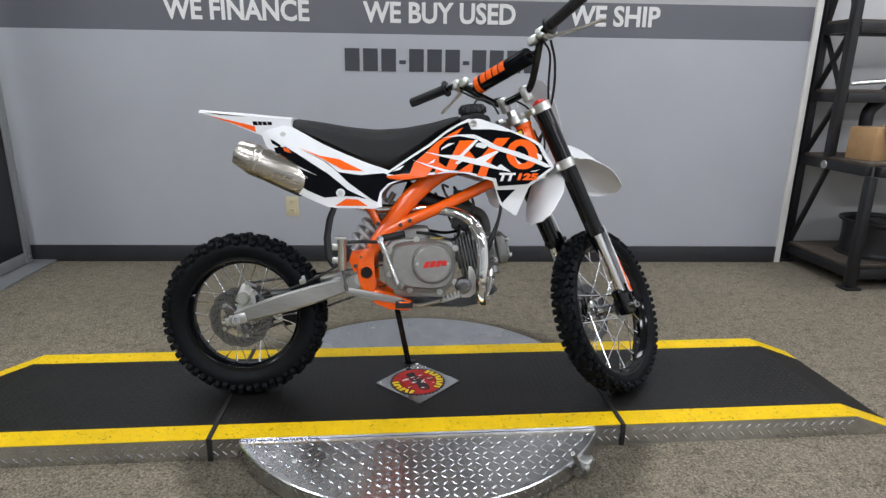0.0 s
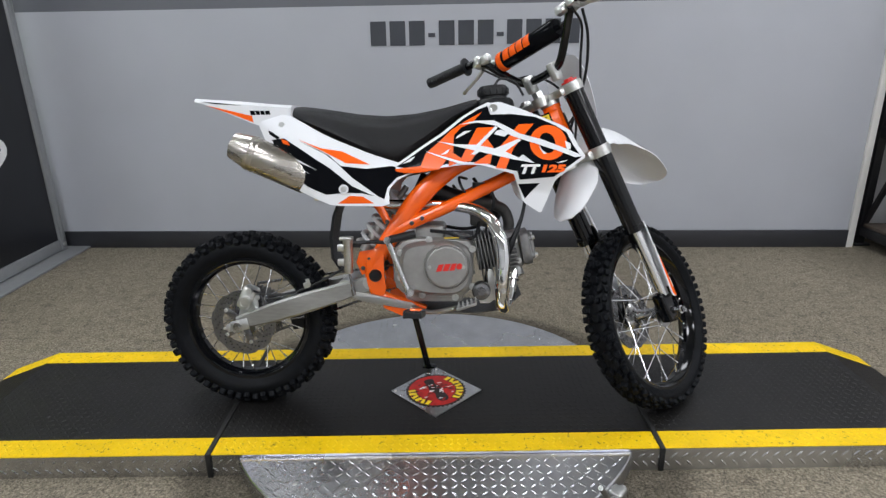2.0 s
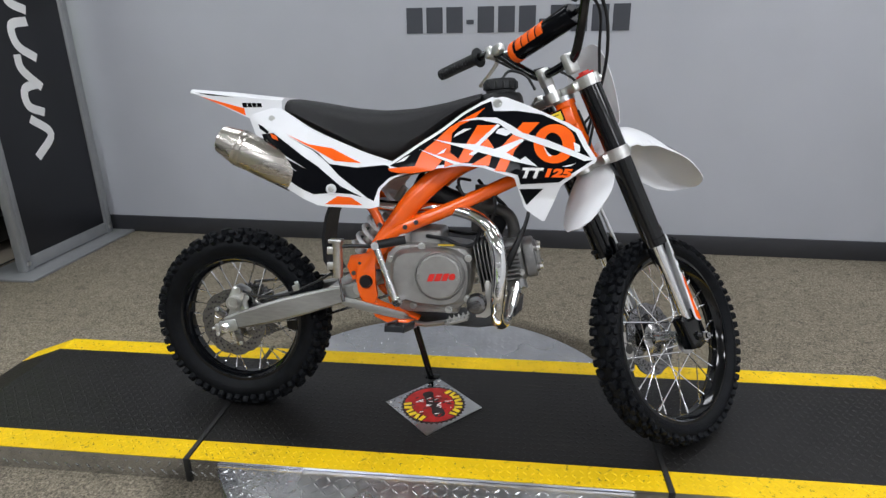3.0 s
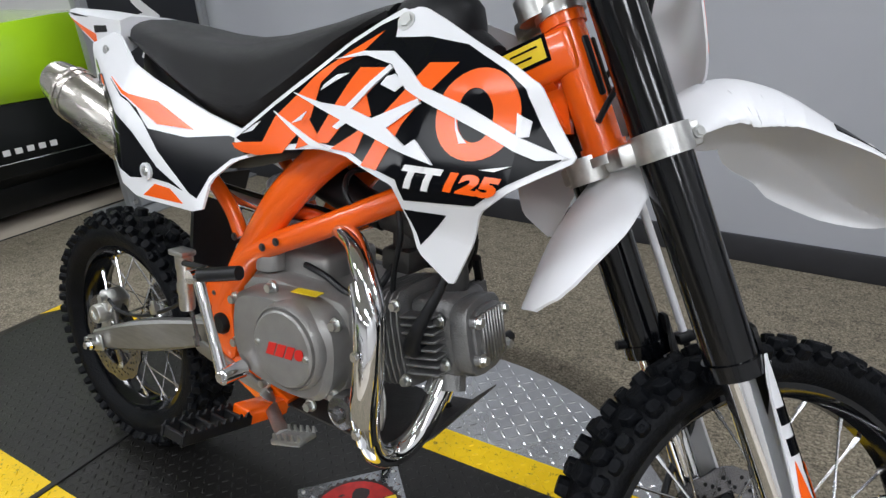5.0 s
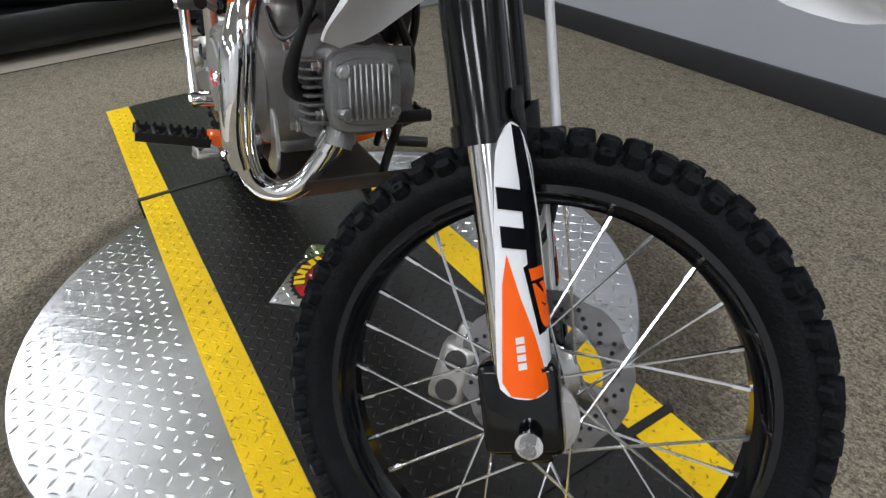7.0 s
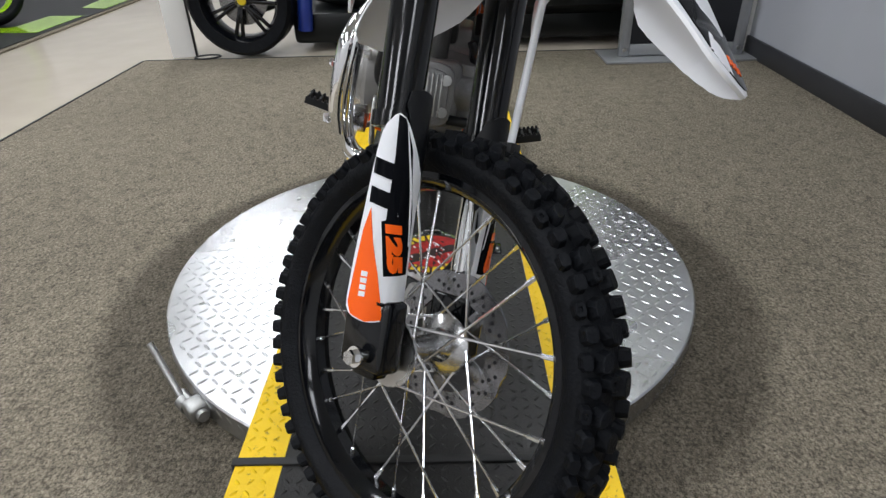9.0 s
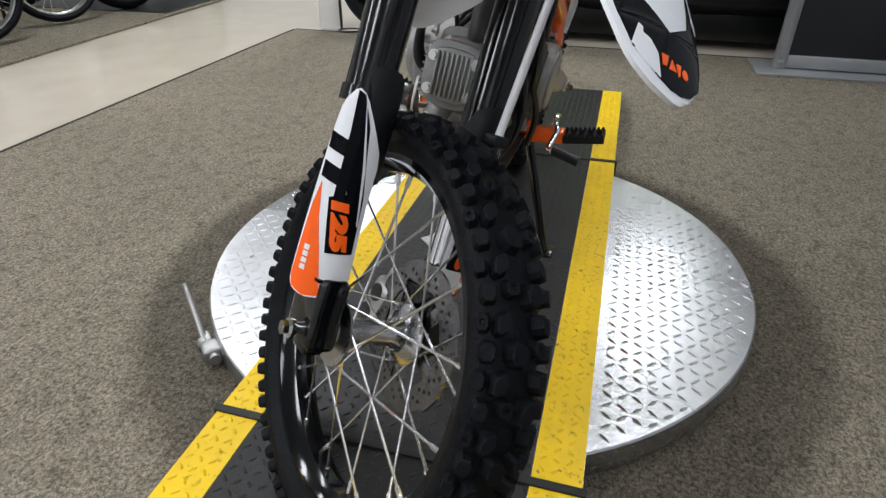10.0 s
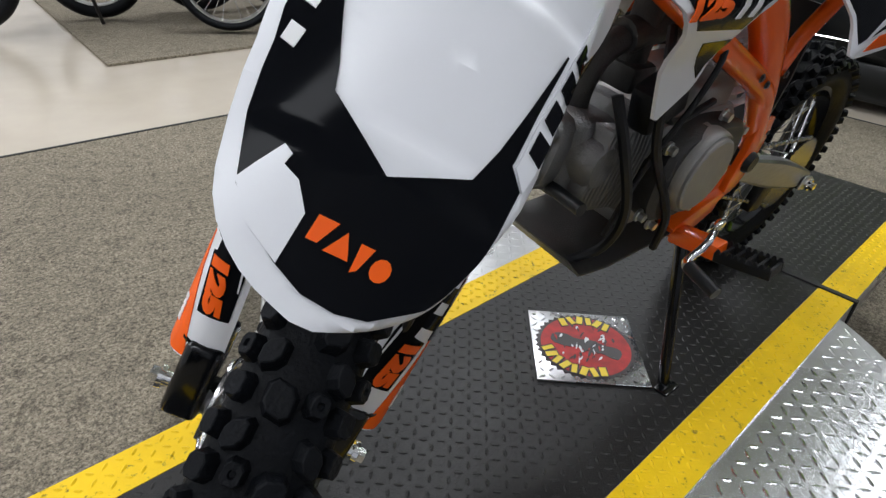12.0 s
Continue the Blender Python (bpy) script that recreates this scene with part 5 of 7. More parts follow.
# -- engine --
def engine():
    bm = bmesh.new()
    case = rounded([(0.440, 0.375), (0.470, 0.345), (0.625, 0.338), (0.655, 0.365), (0.660, 0.482), (0.640, 0.500), (0.475, 0.505), (0.440, 0.470)], 1, 0.2)
    prism(bm, case, 0.165, Matrix.Translation((0, -0.10, 0)), 0.008)
    box(bm, (0.10, 0.12, 0.05), pose(0.53, 0, 0.512), 0.012, 3)
    lathe(bm, [(0.0001, 0.05), (0.02, 0.05), (0.022, 0.045), (0.022, 0)], 18, pose(0.478, -0.07, 0.505, 90))
    box(bm, (0.16, 0.13, 0.03), pose(0.55, -0.01, 0.335), 0.01)
    crank = part("crankcase", bm, ENGINE_GREY, bike, "cast grey engine crankcase")
    for s in (-1, 1):
        flip = Matrix() if s > 0 else Matrix.Rotation(math.pi, 4, "X")
        bm = bmesh.new()
        ol = rounded([(0.458, 0.392), (0.490, 0.358), (0.600, 0.348), (0.650, 0.366), (0.662, 0.430), (0.650, 0.484), (0.590, 0.502), (0.480, 0.494), (0.458, 0.466)], 2)
        inset = 0.0 if s < 0 else -0.040
        base = [(u, s * (0.098 + inset), w) for u, w in ol]
        cu, cw = 0.570, 0.430
        mid = [(cu + (u - cu) * 0.97, s * (0.128 + inset), cw + (w - cw) * 0.97) for u, w in ol]
        hi = [(cu + (u - cu) * 0.88, s * (0.137 + inset), cw + (w - cw) * 0.88) for u, w in ol]
        loft(bm, [base, mid, hi])
        # darker metal on the left cover paints in the shade on that side
        c = part("side_cover", bm, ENGINE_GREY if s < 0 else DARK_CAST, bike, "cast grey engine side cover" if s < 0 else "engine side cover with its shade painted in as dark grey", smooth=35)
        bm = bmesh.new()
        mm = Matrix.Translation((0.588 if s < 0 else 0.575, s * (0.120 + inset), 0.434)) @ flip
        lathe(bm, [(0.064, 0), (0.062, 0.020), (0.060, 0.027), (0.0575, 0.030), (0.0565, 0.0275), (0.0545, 0.0275), (0.054, 0.033), (0.051, 0.035), (0.0001, 0.0355)], 56, mm)
        r = part("round_cover", bm, ENGINE_GREY, c, "round clutch cover" if s < 0 else "round generator cover", smooth=30)
        if s < 0:
            for k, (x0, x1) in enumerate(((-0.032, -0.018), (-0.015, 0.0), (0.003, 0.016), (0.019, 0.034))):
                bm = bmesh.new()
                ol2 = [(x0 + 0.004, 0.009), (x1 + 0.004, 0.009), (x1 - 0.003, -0.009), (x0 - 0.003, -0.009)] if k < 3 else rounded([(x0, 0.007), (x1, 0.009), (x1, -0.007), (x0, -0.008)], 2)
                prism(bm, [(0.602 + a, 0.434 + b + a * 0.08) for a, b in ol2], 0.0012, Matrix.Translation((-0.007, -0.1567, 0)))
                part("brand_bar", bm, RED, r, "red raised bar")
            for a in (0.0, 180.0):
                bm = bmesh.new()
                bolt(bm, Matrix.Translation((0.588 + 0.045 * math.cos(radians(a)), -0.155, 0.434 + 0.045 * math.sin(radians(a)))) @ flip, 0.0035, 0.003)
                part("cover_bolt", bm, ZINC, r)
        for u, w in ((0.462, 0.400), (0.462, 0.468), (0.54, 0.503), (0.656, 0.478), (0.656, 0.376), (0.52, 0.352), (0.61, 0.346)):
            bm = bmesh.new()
            bolt(bm, Matrix.Translation((u, s * (0.122 + inset), w)) @ flip, 0.0065, 0.012)
            part("case_bolt", bm, ZINC, c)
    bm = bmesh.new()
    box(bm, (0.040, 0.018, 0.001), pose(0.60, -0.118, 0.5075, 0, 0, 10))
    part("oil_sticker", bm, YELLOW_STICKER, crank)
    # starter boss in front of the case
    bm = bmesh.new()
    lathe(bm, [(0.0001, 0.03), (0.011, 0.03), (0.012, 0.026), (0.022, 0.024), (0.025, 0.018), (0.025, 0)], 28, Matrix.Translation((0.680, -0.118, 0.366)) @ Matrix.Rotation(math.pi, 4, "X"))
    bolt(bm, Matrix.Translation((0.680, -0.148, 0.366)) @ Matrix.Rotation(math.pi, 4, "X"), 0.007, 0.004)
    part("engine_mount", bm, DISC_STEEL, bike, "steel engine mount boss")
    bm = bmesh.new()
    prism(bm, rounded([(0.665, 0.325), (0.715, 0.325), (0.725, 0.37), (0.712, 0.42), (0.695, 0.42), (0.700, 0.37)], 1), 0.006, Matrix.Translation((0, -0.105, 0)), 0.001)
    part("mount_plate", bm, ALUMINIUM, bike)
    # cylinder, laid almost flat
    tilt = pose(0.668, -0.004, 0.440, 0, -12, 0) @ Matrix.Diagonal((1.02, 1.18, 1.18, 1.0))
    bm = bmesh.new()
    tube(bm, [tilt @ Vector((0, 0, 0)), tilt @ Vector((0.06, 0, 0))], 0.042, 28, 1)
    barrel = part("cylinder", bm, HEAD_GREY, bike, "dark finned cylinder")
    for k in range(6):
        bm = bmesh.new()
        rim = rounded([(-0.060, -0.044), (-0.044, -0.058), (0.044, -0.058), (0.060, -0.044), (0.060, 0.046), (0.044, 0.060), (-0.044, 0.060), (-0.060, 0.046)], 1)
        prism(bm, rim, 0.0030, tilt @ Matrix.Translation((0.006 + 0.0094 * k, 0, 0)) @ Matrix.Rotation(radians(-90), 4, "Z"), 0.0008)
        part("fin", bm, HEAD_GREY, barrel)
    bm = bmesh.new()
    box(bm, (0.070, 0.082, 0.092), tilt @ Matrix.Translation((0.092, 0, 0.002)), 0.014, 4)
    tube(bm, [tilt @ Vector((0.098, -0.018, -0.030)), tilt @ Vector((0.100, -0.030, -0.062))], 0.020, 18, 1)
    lathe(bm, [(0.0001, 0.062), (0.022, 0.062), (0.027, 0.056), (0.029, 0.020)], 28, tilt @ Matrix.Translation((0.098, 0, 0.006)))
    head = part("cylinder_head", bm, HEAD_GREY, bike, "cast grey finned cylinder head")
    for k in range(8):
        bm = bmesh.new()
        box(bm, (0.050, 0.026, 0.0032), tilt @ Matrix.Translation((0.086, -0.049, -0.032 + 0.0092 * k)), 0.0012, 1)
        part("side_fin", bm, HEAD_GREY, head)
    for k in range(6):
        bm = bmesh.new()
        box(bm, (0.0032, 0.024, 0.086), tilt @ Matrix.Translation((0.066 + 0.0088 * k, 0.050, 0.002)), 0.0012, 1)
        part("side_fin", bm, HEAD_GREY, head)
    bm = bmesh.new()
    edge = [(-0.041, -0.026), (-0.027, -0.042), (0.027, -0.042), (0.041, -0.026), (0.041, 0.028), (0.027, 0.044), (-0.027, 0.044), (-0.041, 0.028)]
    prism(bm, rounded(edge, 1), 0.026, tilt @ Matrix.Translation((0.124, -0.008, 0.0)) @ Matrix.Rotation(radians(-90), 4, "Z"), 0.004)
    prism(bm, rounded([(x * 0.80, z * 0.80) for x, z in edge], 1), 0.008, tilt @ Matrix.Translation((0.148, -0.008, 0.0)) @ Matrix.Rotation(radians(-90), 4, "Z"), 0.003)
    part("valve_cover", bm, HEAD_GREY, head, "ribbed grey valve cover")
    for k in range(8):
        bm = bmesh.new()
        box(bm, (0.007, 0.0030, 0.056), tilt @ Matrix.Translation((0.158, -0.030 + 0.0064 * k, 0.001)), 0.0012, 1)
        part("rib", bm, SWINGARM_METAL, head)
    for y in (-0.036, 0.020):
        for z in (-0.020, 0.022):
            bm = bmesh.new()
            lathe(bm, [(0.0001, 0.010), (0.0065, 0.010), (0.0078, 0)], 16, tilt @ Matrix.Translation((0.148, y, z)) @ Matrix.Rotation(radians(-90), 4, "Z"))
            part("bolt_boss", bm, HEAD_GREY, head)
            bm = bmesh.new()
            bolt(bm, tilt @ Matrix.Translation((0.158, y, z)) @ Matrix.Rotation(radians(-90), 4, "Z"), 0.0050, 0.008)
            part("cover_bolt", bm, ZINC, head)
    for x, z in ((0.060, 0.046), (0.060, -0.040), (0.112, 0.026), (0.112, -0.024)):
        bm = bmesh.new()
        bolt(bm, tilt @ Matrix.Translation((x, -0.062 if x < 0.1 else -0.046, z)) @ Matrix.Rotation(math.pi, 4, "X"), 0.0050, 0.009)
        part("head_bolt", bm, ZINC, head)
    bm = bmesh.new()
    tube(bm, [(0.800, 0.030, 0.430), (0.806, 0.085, 0.432)], 0.0085, 12, 1)
    part("cam_plug", bm, CABLE, head, "black plug on the head")
    # plug cap and lead
    bm = bmesh.new()
    tube(bm, [(0.745, -0.050, 0.448), (0.748, -0.084, 0.458), (0.762, -0.092, 0.490), (0.790, -0.078, 0.56), (0.800, -0.06, 0.62), (0.795, -0.05, 0.68)], [0.011, 0.012, 0.009, 0.005, 0.0045, 0.0045], 10)
    part("plug_lead", bm, CABLE, bike, "black spark plug cap and lead")
    # intake and carburettor
    bm = bmesh.new()
    tube(bm, [(0.755, 0.0, 0.498), (0.760, 0, 0.535), (0.745, 0, 0.572), (0.71, 0, 0.590)], 0.016, 14)
    part("intake_pipe", bm, DARK_CAST, bike, "dark cast intake pipe")
    bm = bmesh.new()
    tube(bm, [(0.71, 0, 0.592), (0.64, 0, 0.600)], 0.021, 14, 1)
    tube(bm, [(0.675, 0, 0.545), (0.675, 0, 0.650)], 0.019, 14, 1)
    box(bm, (0.05, 0.055, 0.035), pose(0.675, 0, 0.545), 0.008)
    part("carburettor", bm, DARK_CAST, bike, "dark grey carburettor")
    bm = bmesh.new()
    tube(bm, [(0.64, 0, 0.60), (0.58, 0, 0.615), (0.50, 0, 0.65)], [0.024, 0.027, 0.034], 14)
    tube(bm, [(0.675, -0.03, 0.54), (0.665, -0.06, 0.505), (0.63, -0.07, 0.50), (0.59, -0.07, 0.515), (0.54, -0.06, 0.52)], 0.005, 8)
    tube(bm, [(0.675, -0.02, 0.63), (0.70, -0.06, 0.64), (0.715, -0.07, 0.60), (0.70, -0.06, 0.55), (0.69, -0.05, 0.50)], 0.004, 8)
    tube(bm, [(0.64, 0.02, 0.66), (0.62, -0.05, 0.665), (0.63, -0.075, 0.635), (0.66, -0.06, 0.60)], 0.004, 8)
    part("intake_boot", bm, CABLE, bike, "black rubber intake boot and hoses")
    for pts, rad in (([(0.70, 0.05, 0.62), (0.735, 0.085, 0.575), (0.715, 0.095, 0.50), (0.66, 0.092, 0.44), (0.62, 0.105, 0.375), (0.60, 0.10, 0.310)], 0.006),
                     ([(0.66, 0.04, 0.66), (0.70, 0.075, 0.60), (0.690, 0.080, 0.53), (0.64, 0.075, 0.51), (0.56, 0.07, 0.52)], 0.005),
                     ([(0.76, 0.05, 0.55), (0.75, 0.080, 0.49), (0.71, 0.090, 0.40), (0.70, 0.075, 0.33), (0.73, 0.05, 0.30)], 0.007),
                     ([(0.60, 0.05, 0.64), (0.63, 0.085, 0.60), (0.655, 0.09, 0.545), (0.70, 0.085, 0.46), (0.72, 0.08, 0.36)], 0.004)):
        bm = bmesh.new()
        tube(bm, pts, rad, 8)
        part("hose", bm, CABLE, bike, "black rubber hose")
    bm = bmesh.new()
    box(bm, (0.075, 0.035, 0.060), pose(0.70, 0.068, 0.545, 0, 20, 0), 0.010)
    part("ignition_box", bm, BLACK_PLASTIC, bike, "black ignition box beside the cylinder")
    bm = bmesh.new()
    loft(bm, [[(u, -0.085, w), (u, 0.085, w), (u, 0.085, w + 0.003), (u, -0.085, w + 0.003)] for u, w in ((0.50, 0.296), (0.68, 0.292), (0.75, 0.305), (0.79, 0.345))])
    part("skid_plate", bm, DARK_CAST, bike, "dull dark grey skid plate")


engine()


# -- exhaust --
def exhaust():
    pipe = [(0.772, -0.026, 0.415), (0.768, -0.044, 0.382), (0.757, -0.078, 0.332), (0.743, -0.112, 0.316), (0.733, -0.140, 0.335), (0.731, -0.150, 0.385), (0.735, -0.147, 0.450), (0.727, -0.138, 0.520), (0.698, -0.122, 0.562), (0.650, -0.088, 0.584), (0.56, -0.050, 0.592), (0.42, -0.045, 0.592), (0.32, -0.085, 0.620), (0.235, -0.106, 0.664)]
    bm = bmesh.new()
    tube(bm, pipe, 0.0155, 28, 14)
    part("exhaust_pipe", bm, CHROME, bike, "chrome exhaust pipe curling under the engine")
    bm = bmesh.new()
    tube(bm, [(0.735, -0.154, 0.355), (0.734, -0.160, 0.395), (0.736, -0.158, 0.450), (0.729, -0.150, 0.510), (0.706, -0.136, 0.548)], [0.015, 0.0180, 0.0180, 0.0180, 0.015], 28, 14)
    part("heat_shield", bm, CHROME, bike, "chrome heat shield")
    bm = bmesh.new()
    for p in ((0.733, -0.176, 0.475), (0.736, -0.176, 0.375)):
        bolt(bm, Matrix.Translation(p) @ Matrix.Rotation(math.pi, 4, "X"), 0.005, 0.004)
        part("shield_bolt", bm, CHROME, bike)
        bm = bmesh.new()
    tube(bm, [(0.770, -0.036, 0.402), (0.767, -0.048, 0.380)], 0.020, 16, 1)
    part("exhaust_clamp", bm, CHROME, bike)
    a, b = Vector((0.022, -0.122, 0.757)), Vector((0.228, -0.108, 0.664))
    d = (b - a).normalized()
    bm = bmesh.new()
    pts = [a, a + d * 0.004, a + d * 0.045, a + d * 0.050, a + d * 0.21, a + d * 0.245]
    rad = [0.034, 0.036, 0.045, 0.0465, 0.0465, 0.028]
    rings = []
    side = Vector((0, 1, 0))
    upv = d.cross(side).normalized()
    for p, r in zip(pts, rad):
        rings.append([p + r * (0.80 * math.cos(t) * side + math.sin(t) * upv) for t in (2 * math.pi * k / 28 for k in range(28))])
    loft(bm, rings)
    muff = part("muffler", bm, STAINLESS, bike, "brushed stainless steel muffler", smooth=30)
    bm = bmesh.new()
    tube(bm, [a - d * 0.006, a + d * 0.01], 0.017, 18, 1)
    part("tail_pipe", bm, DISC_STEEL, muff)
    bm = bmesh.new()
    for k in (0.052, 0.066):
        rr = []
        for e, r in ((k - 0.004, 0.0470), (k - 0.003, 0.0480), (k + 0.003, 0.0480), (k + 0.004, 0.0470)):
            rr.append([a + d * e + r * (0.80 * math.cos(t) * side + math.sin(t) * upv) for t in (2 * math.pi * q / 28 for q in range(28))])
        loft(bm, rr, False)
    part("muffler_band", bm, STAINLESS, muff)


exhaust()


# -- controls at the feet --
def feet():
    for s in (-1, 1):
        bm = bmesh.new()
        root, tip = Vector((0.508, s * 0.160, 0.310)), Vector((0.506, s * (0.268 if s < 0 else 0.238), 0.332))
        d = (tip - root).normalized()
        fore = Vector((1, 0, 0)) * (1 if s > 0 else -1)
        fore = (fore - d * fore.dot(d)).normalized()
        m = Matrix((fore, d, fore.cross(d))).transposed().to_4x4()
        m.translation = root
        L = (tip - root).length
        for sx in (-1, 1):
            box(bm, (0.005, L, 0.015), m @ Matrix.Translation((sx * 0.021, L / 2, 0)), 0.001, 1)
        for k in range(5):
            box(bm, (0.042, 0.005, 0.014), m @ Matrix.Translation((0, L * (0.12 + 0.21 * k), 0)), 0.001, 1)
        for k in range(9):
            for sx in (-1, 1):
                box(bm, (0.005, 0.008, 0.006), m @ Matrix.Translation((sx * 0.021, L * (0.06 + 0.11 * k), 0.010)), 0, taper=0.4)
        part("foot_peg", bm, BLACK_PLASTIC, bike, "black toothed steel foot peg", smooth=0)
        bm = bmesh.new()
        box(bm, (0.036, 0.080, 0.026), pose(0.505, s * 0.122, 0.302, 12 * s, 0, 0), 0.005)
        part("peg_bracket", bm, FRAME_ORANGE, bike)
    # brake pedal on the right
    bm = bmesh.new()
    prism(bm, rounded([(0.325, 0.350), (0.34, 0.356), (0.45, 0.332), (0.50, 0.322), (0.50, 0.304), (0.44, 0.312), (0.335, 0.332), (0.322, 0.338)], 1), 0.007, Matrix.Translation((0, -0.100, 0)), 0.0015)
    tube(bm, [(0.490, -0.098, 0.312), (0.545, -0.130, 0.306), (0.615, -0.178, 0.330)], [0.010, 0.010, 0.011], 12, squash=0.6)
    box(bm, (0.055, 0.030, 0.008), pose(0.640, -0.186, 0.338, 0, -18, 0), 0.002)
    for k in range(5):
        for y in (-0.013, 0.013):
            box(bm, (0.006, 0.004, 0.008), pose(0.620 + 0.011 * k, -0.186 + y, 0.340 + 0.0035 * k, 0, -18, 0), 0, taper=0.5)
    part("brake_pedal", bm, SWINGARM_METAL, bike, "cast aluminium brake pedal")
    # kick starter
    bm = bmesh.new()
    tube(bm, [(0.492, -0.140, 0.372), (0.490, -0.176, 0.372)], 0.013, 14, 1)
    tube(bm, [(0.488, -0.172, 0.370), (0.462, -0.169, 0.436), (0.436, -0.165, 0.502)], [0.009, 0.0072, 0.0085], 12)
    tube(bm, [(0.436, -0.15, 0.508), (0.436, -0.18, 0.508)], 0.010, 12, 1)
    bolt(bm, Matrix.Translation((0.490, -0.176, 0.372)) @ Matrix.Rotation(math.pi, 4, "X"), 0.008, 0.005)
    part("kick_starter", bm, CHROME, bike, "chrome folded kick starter lever")
    bm = bmesh.new()
    tube(bm, [(0.44, -0.166, 0.509), (0.505, -0.150, 0.522)], 0.0105, 12, 1)
    part("kick_rubber", bm, CABLE, bike, "black rubber kick starter pedal")
    # gear lever on the left
    bm = bmesh.new()
    tube(bm, [(0.50, 0.135, 0.335), (0.535, 0.145, 0.325), (0.560, 0.140, 0.300), (0.585, 0.150, 0.305)], 0.006, 10)
    box(bm, (0.03, 0.012, 0.02), pose(0.50, 0.135, 0.337), 0.003)
    part("gear_lever", bm, CHROME, bike, "chrome gear lever")
    bm = bmesh.new()
    tube(bm, [(0.578, 0.150, 0.304), (0.590, 0.205, 0.300)], 0.010, 12, 1)
    part("gear_rubber", bm, CABLE, bike)
    # side stand
    bm = bmesh.new()
    tube(bm, [(0.470, 0.085, 0.278), (0.512, 0.192, 0.034)], 0.010, 12, 1)
    box(bm, (0.044, 0.026, 0.008), Matrix.Translation((0.515, 0.200, 0.036)) @ Matrix.Rotation(radians(LEAN), 4, "X"), 0.003)
    part("side_stand", bm, BLACK_PAINT, bike, "black steel side stand")


feet()


# -- steered parts, built straight ahead and turned by STEER --
LEG = 0.080
LOW = FRONT_AXLE + Vector((-0.012, 0, -0.005))


def leg(s, up, ahead=0.0, out=0.0):
    """A place on a fork leg: metres up from the axle, ahead of the leg and outwards."""
    fw = Vector((math.cos(radians(RAKE)), 0, math.sin(radians(RAKE))))
    return LOW + AXIS * up + fw * ahead + Vector((0, s * (LEG + out), 0))


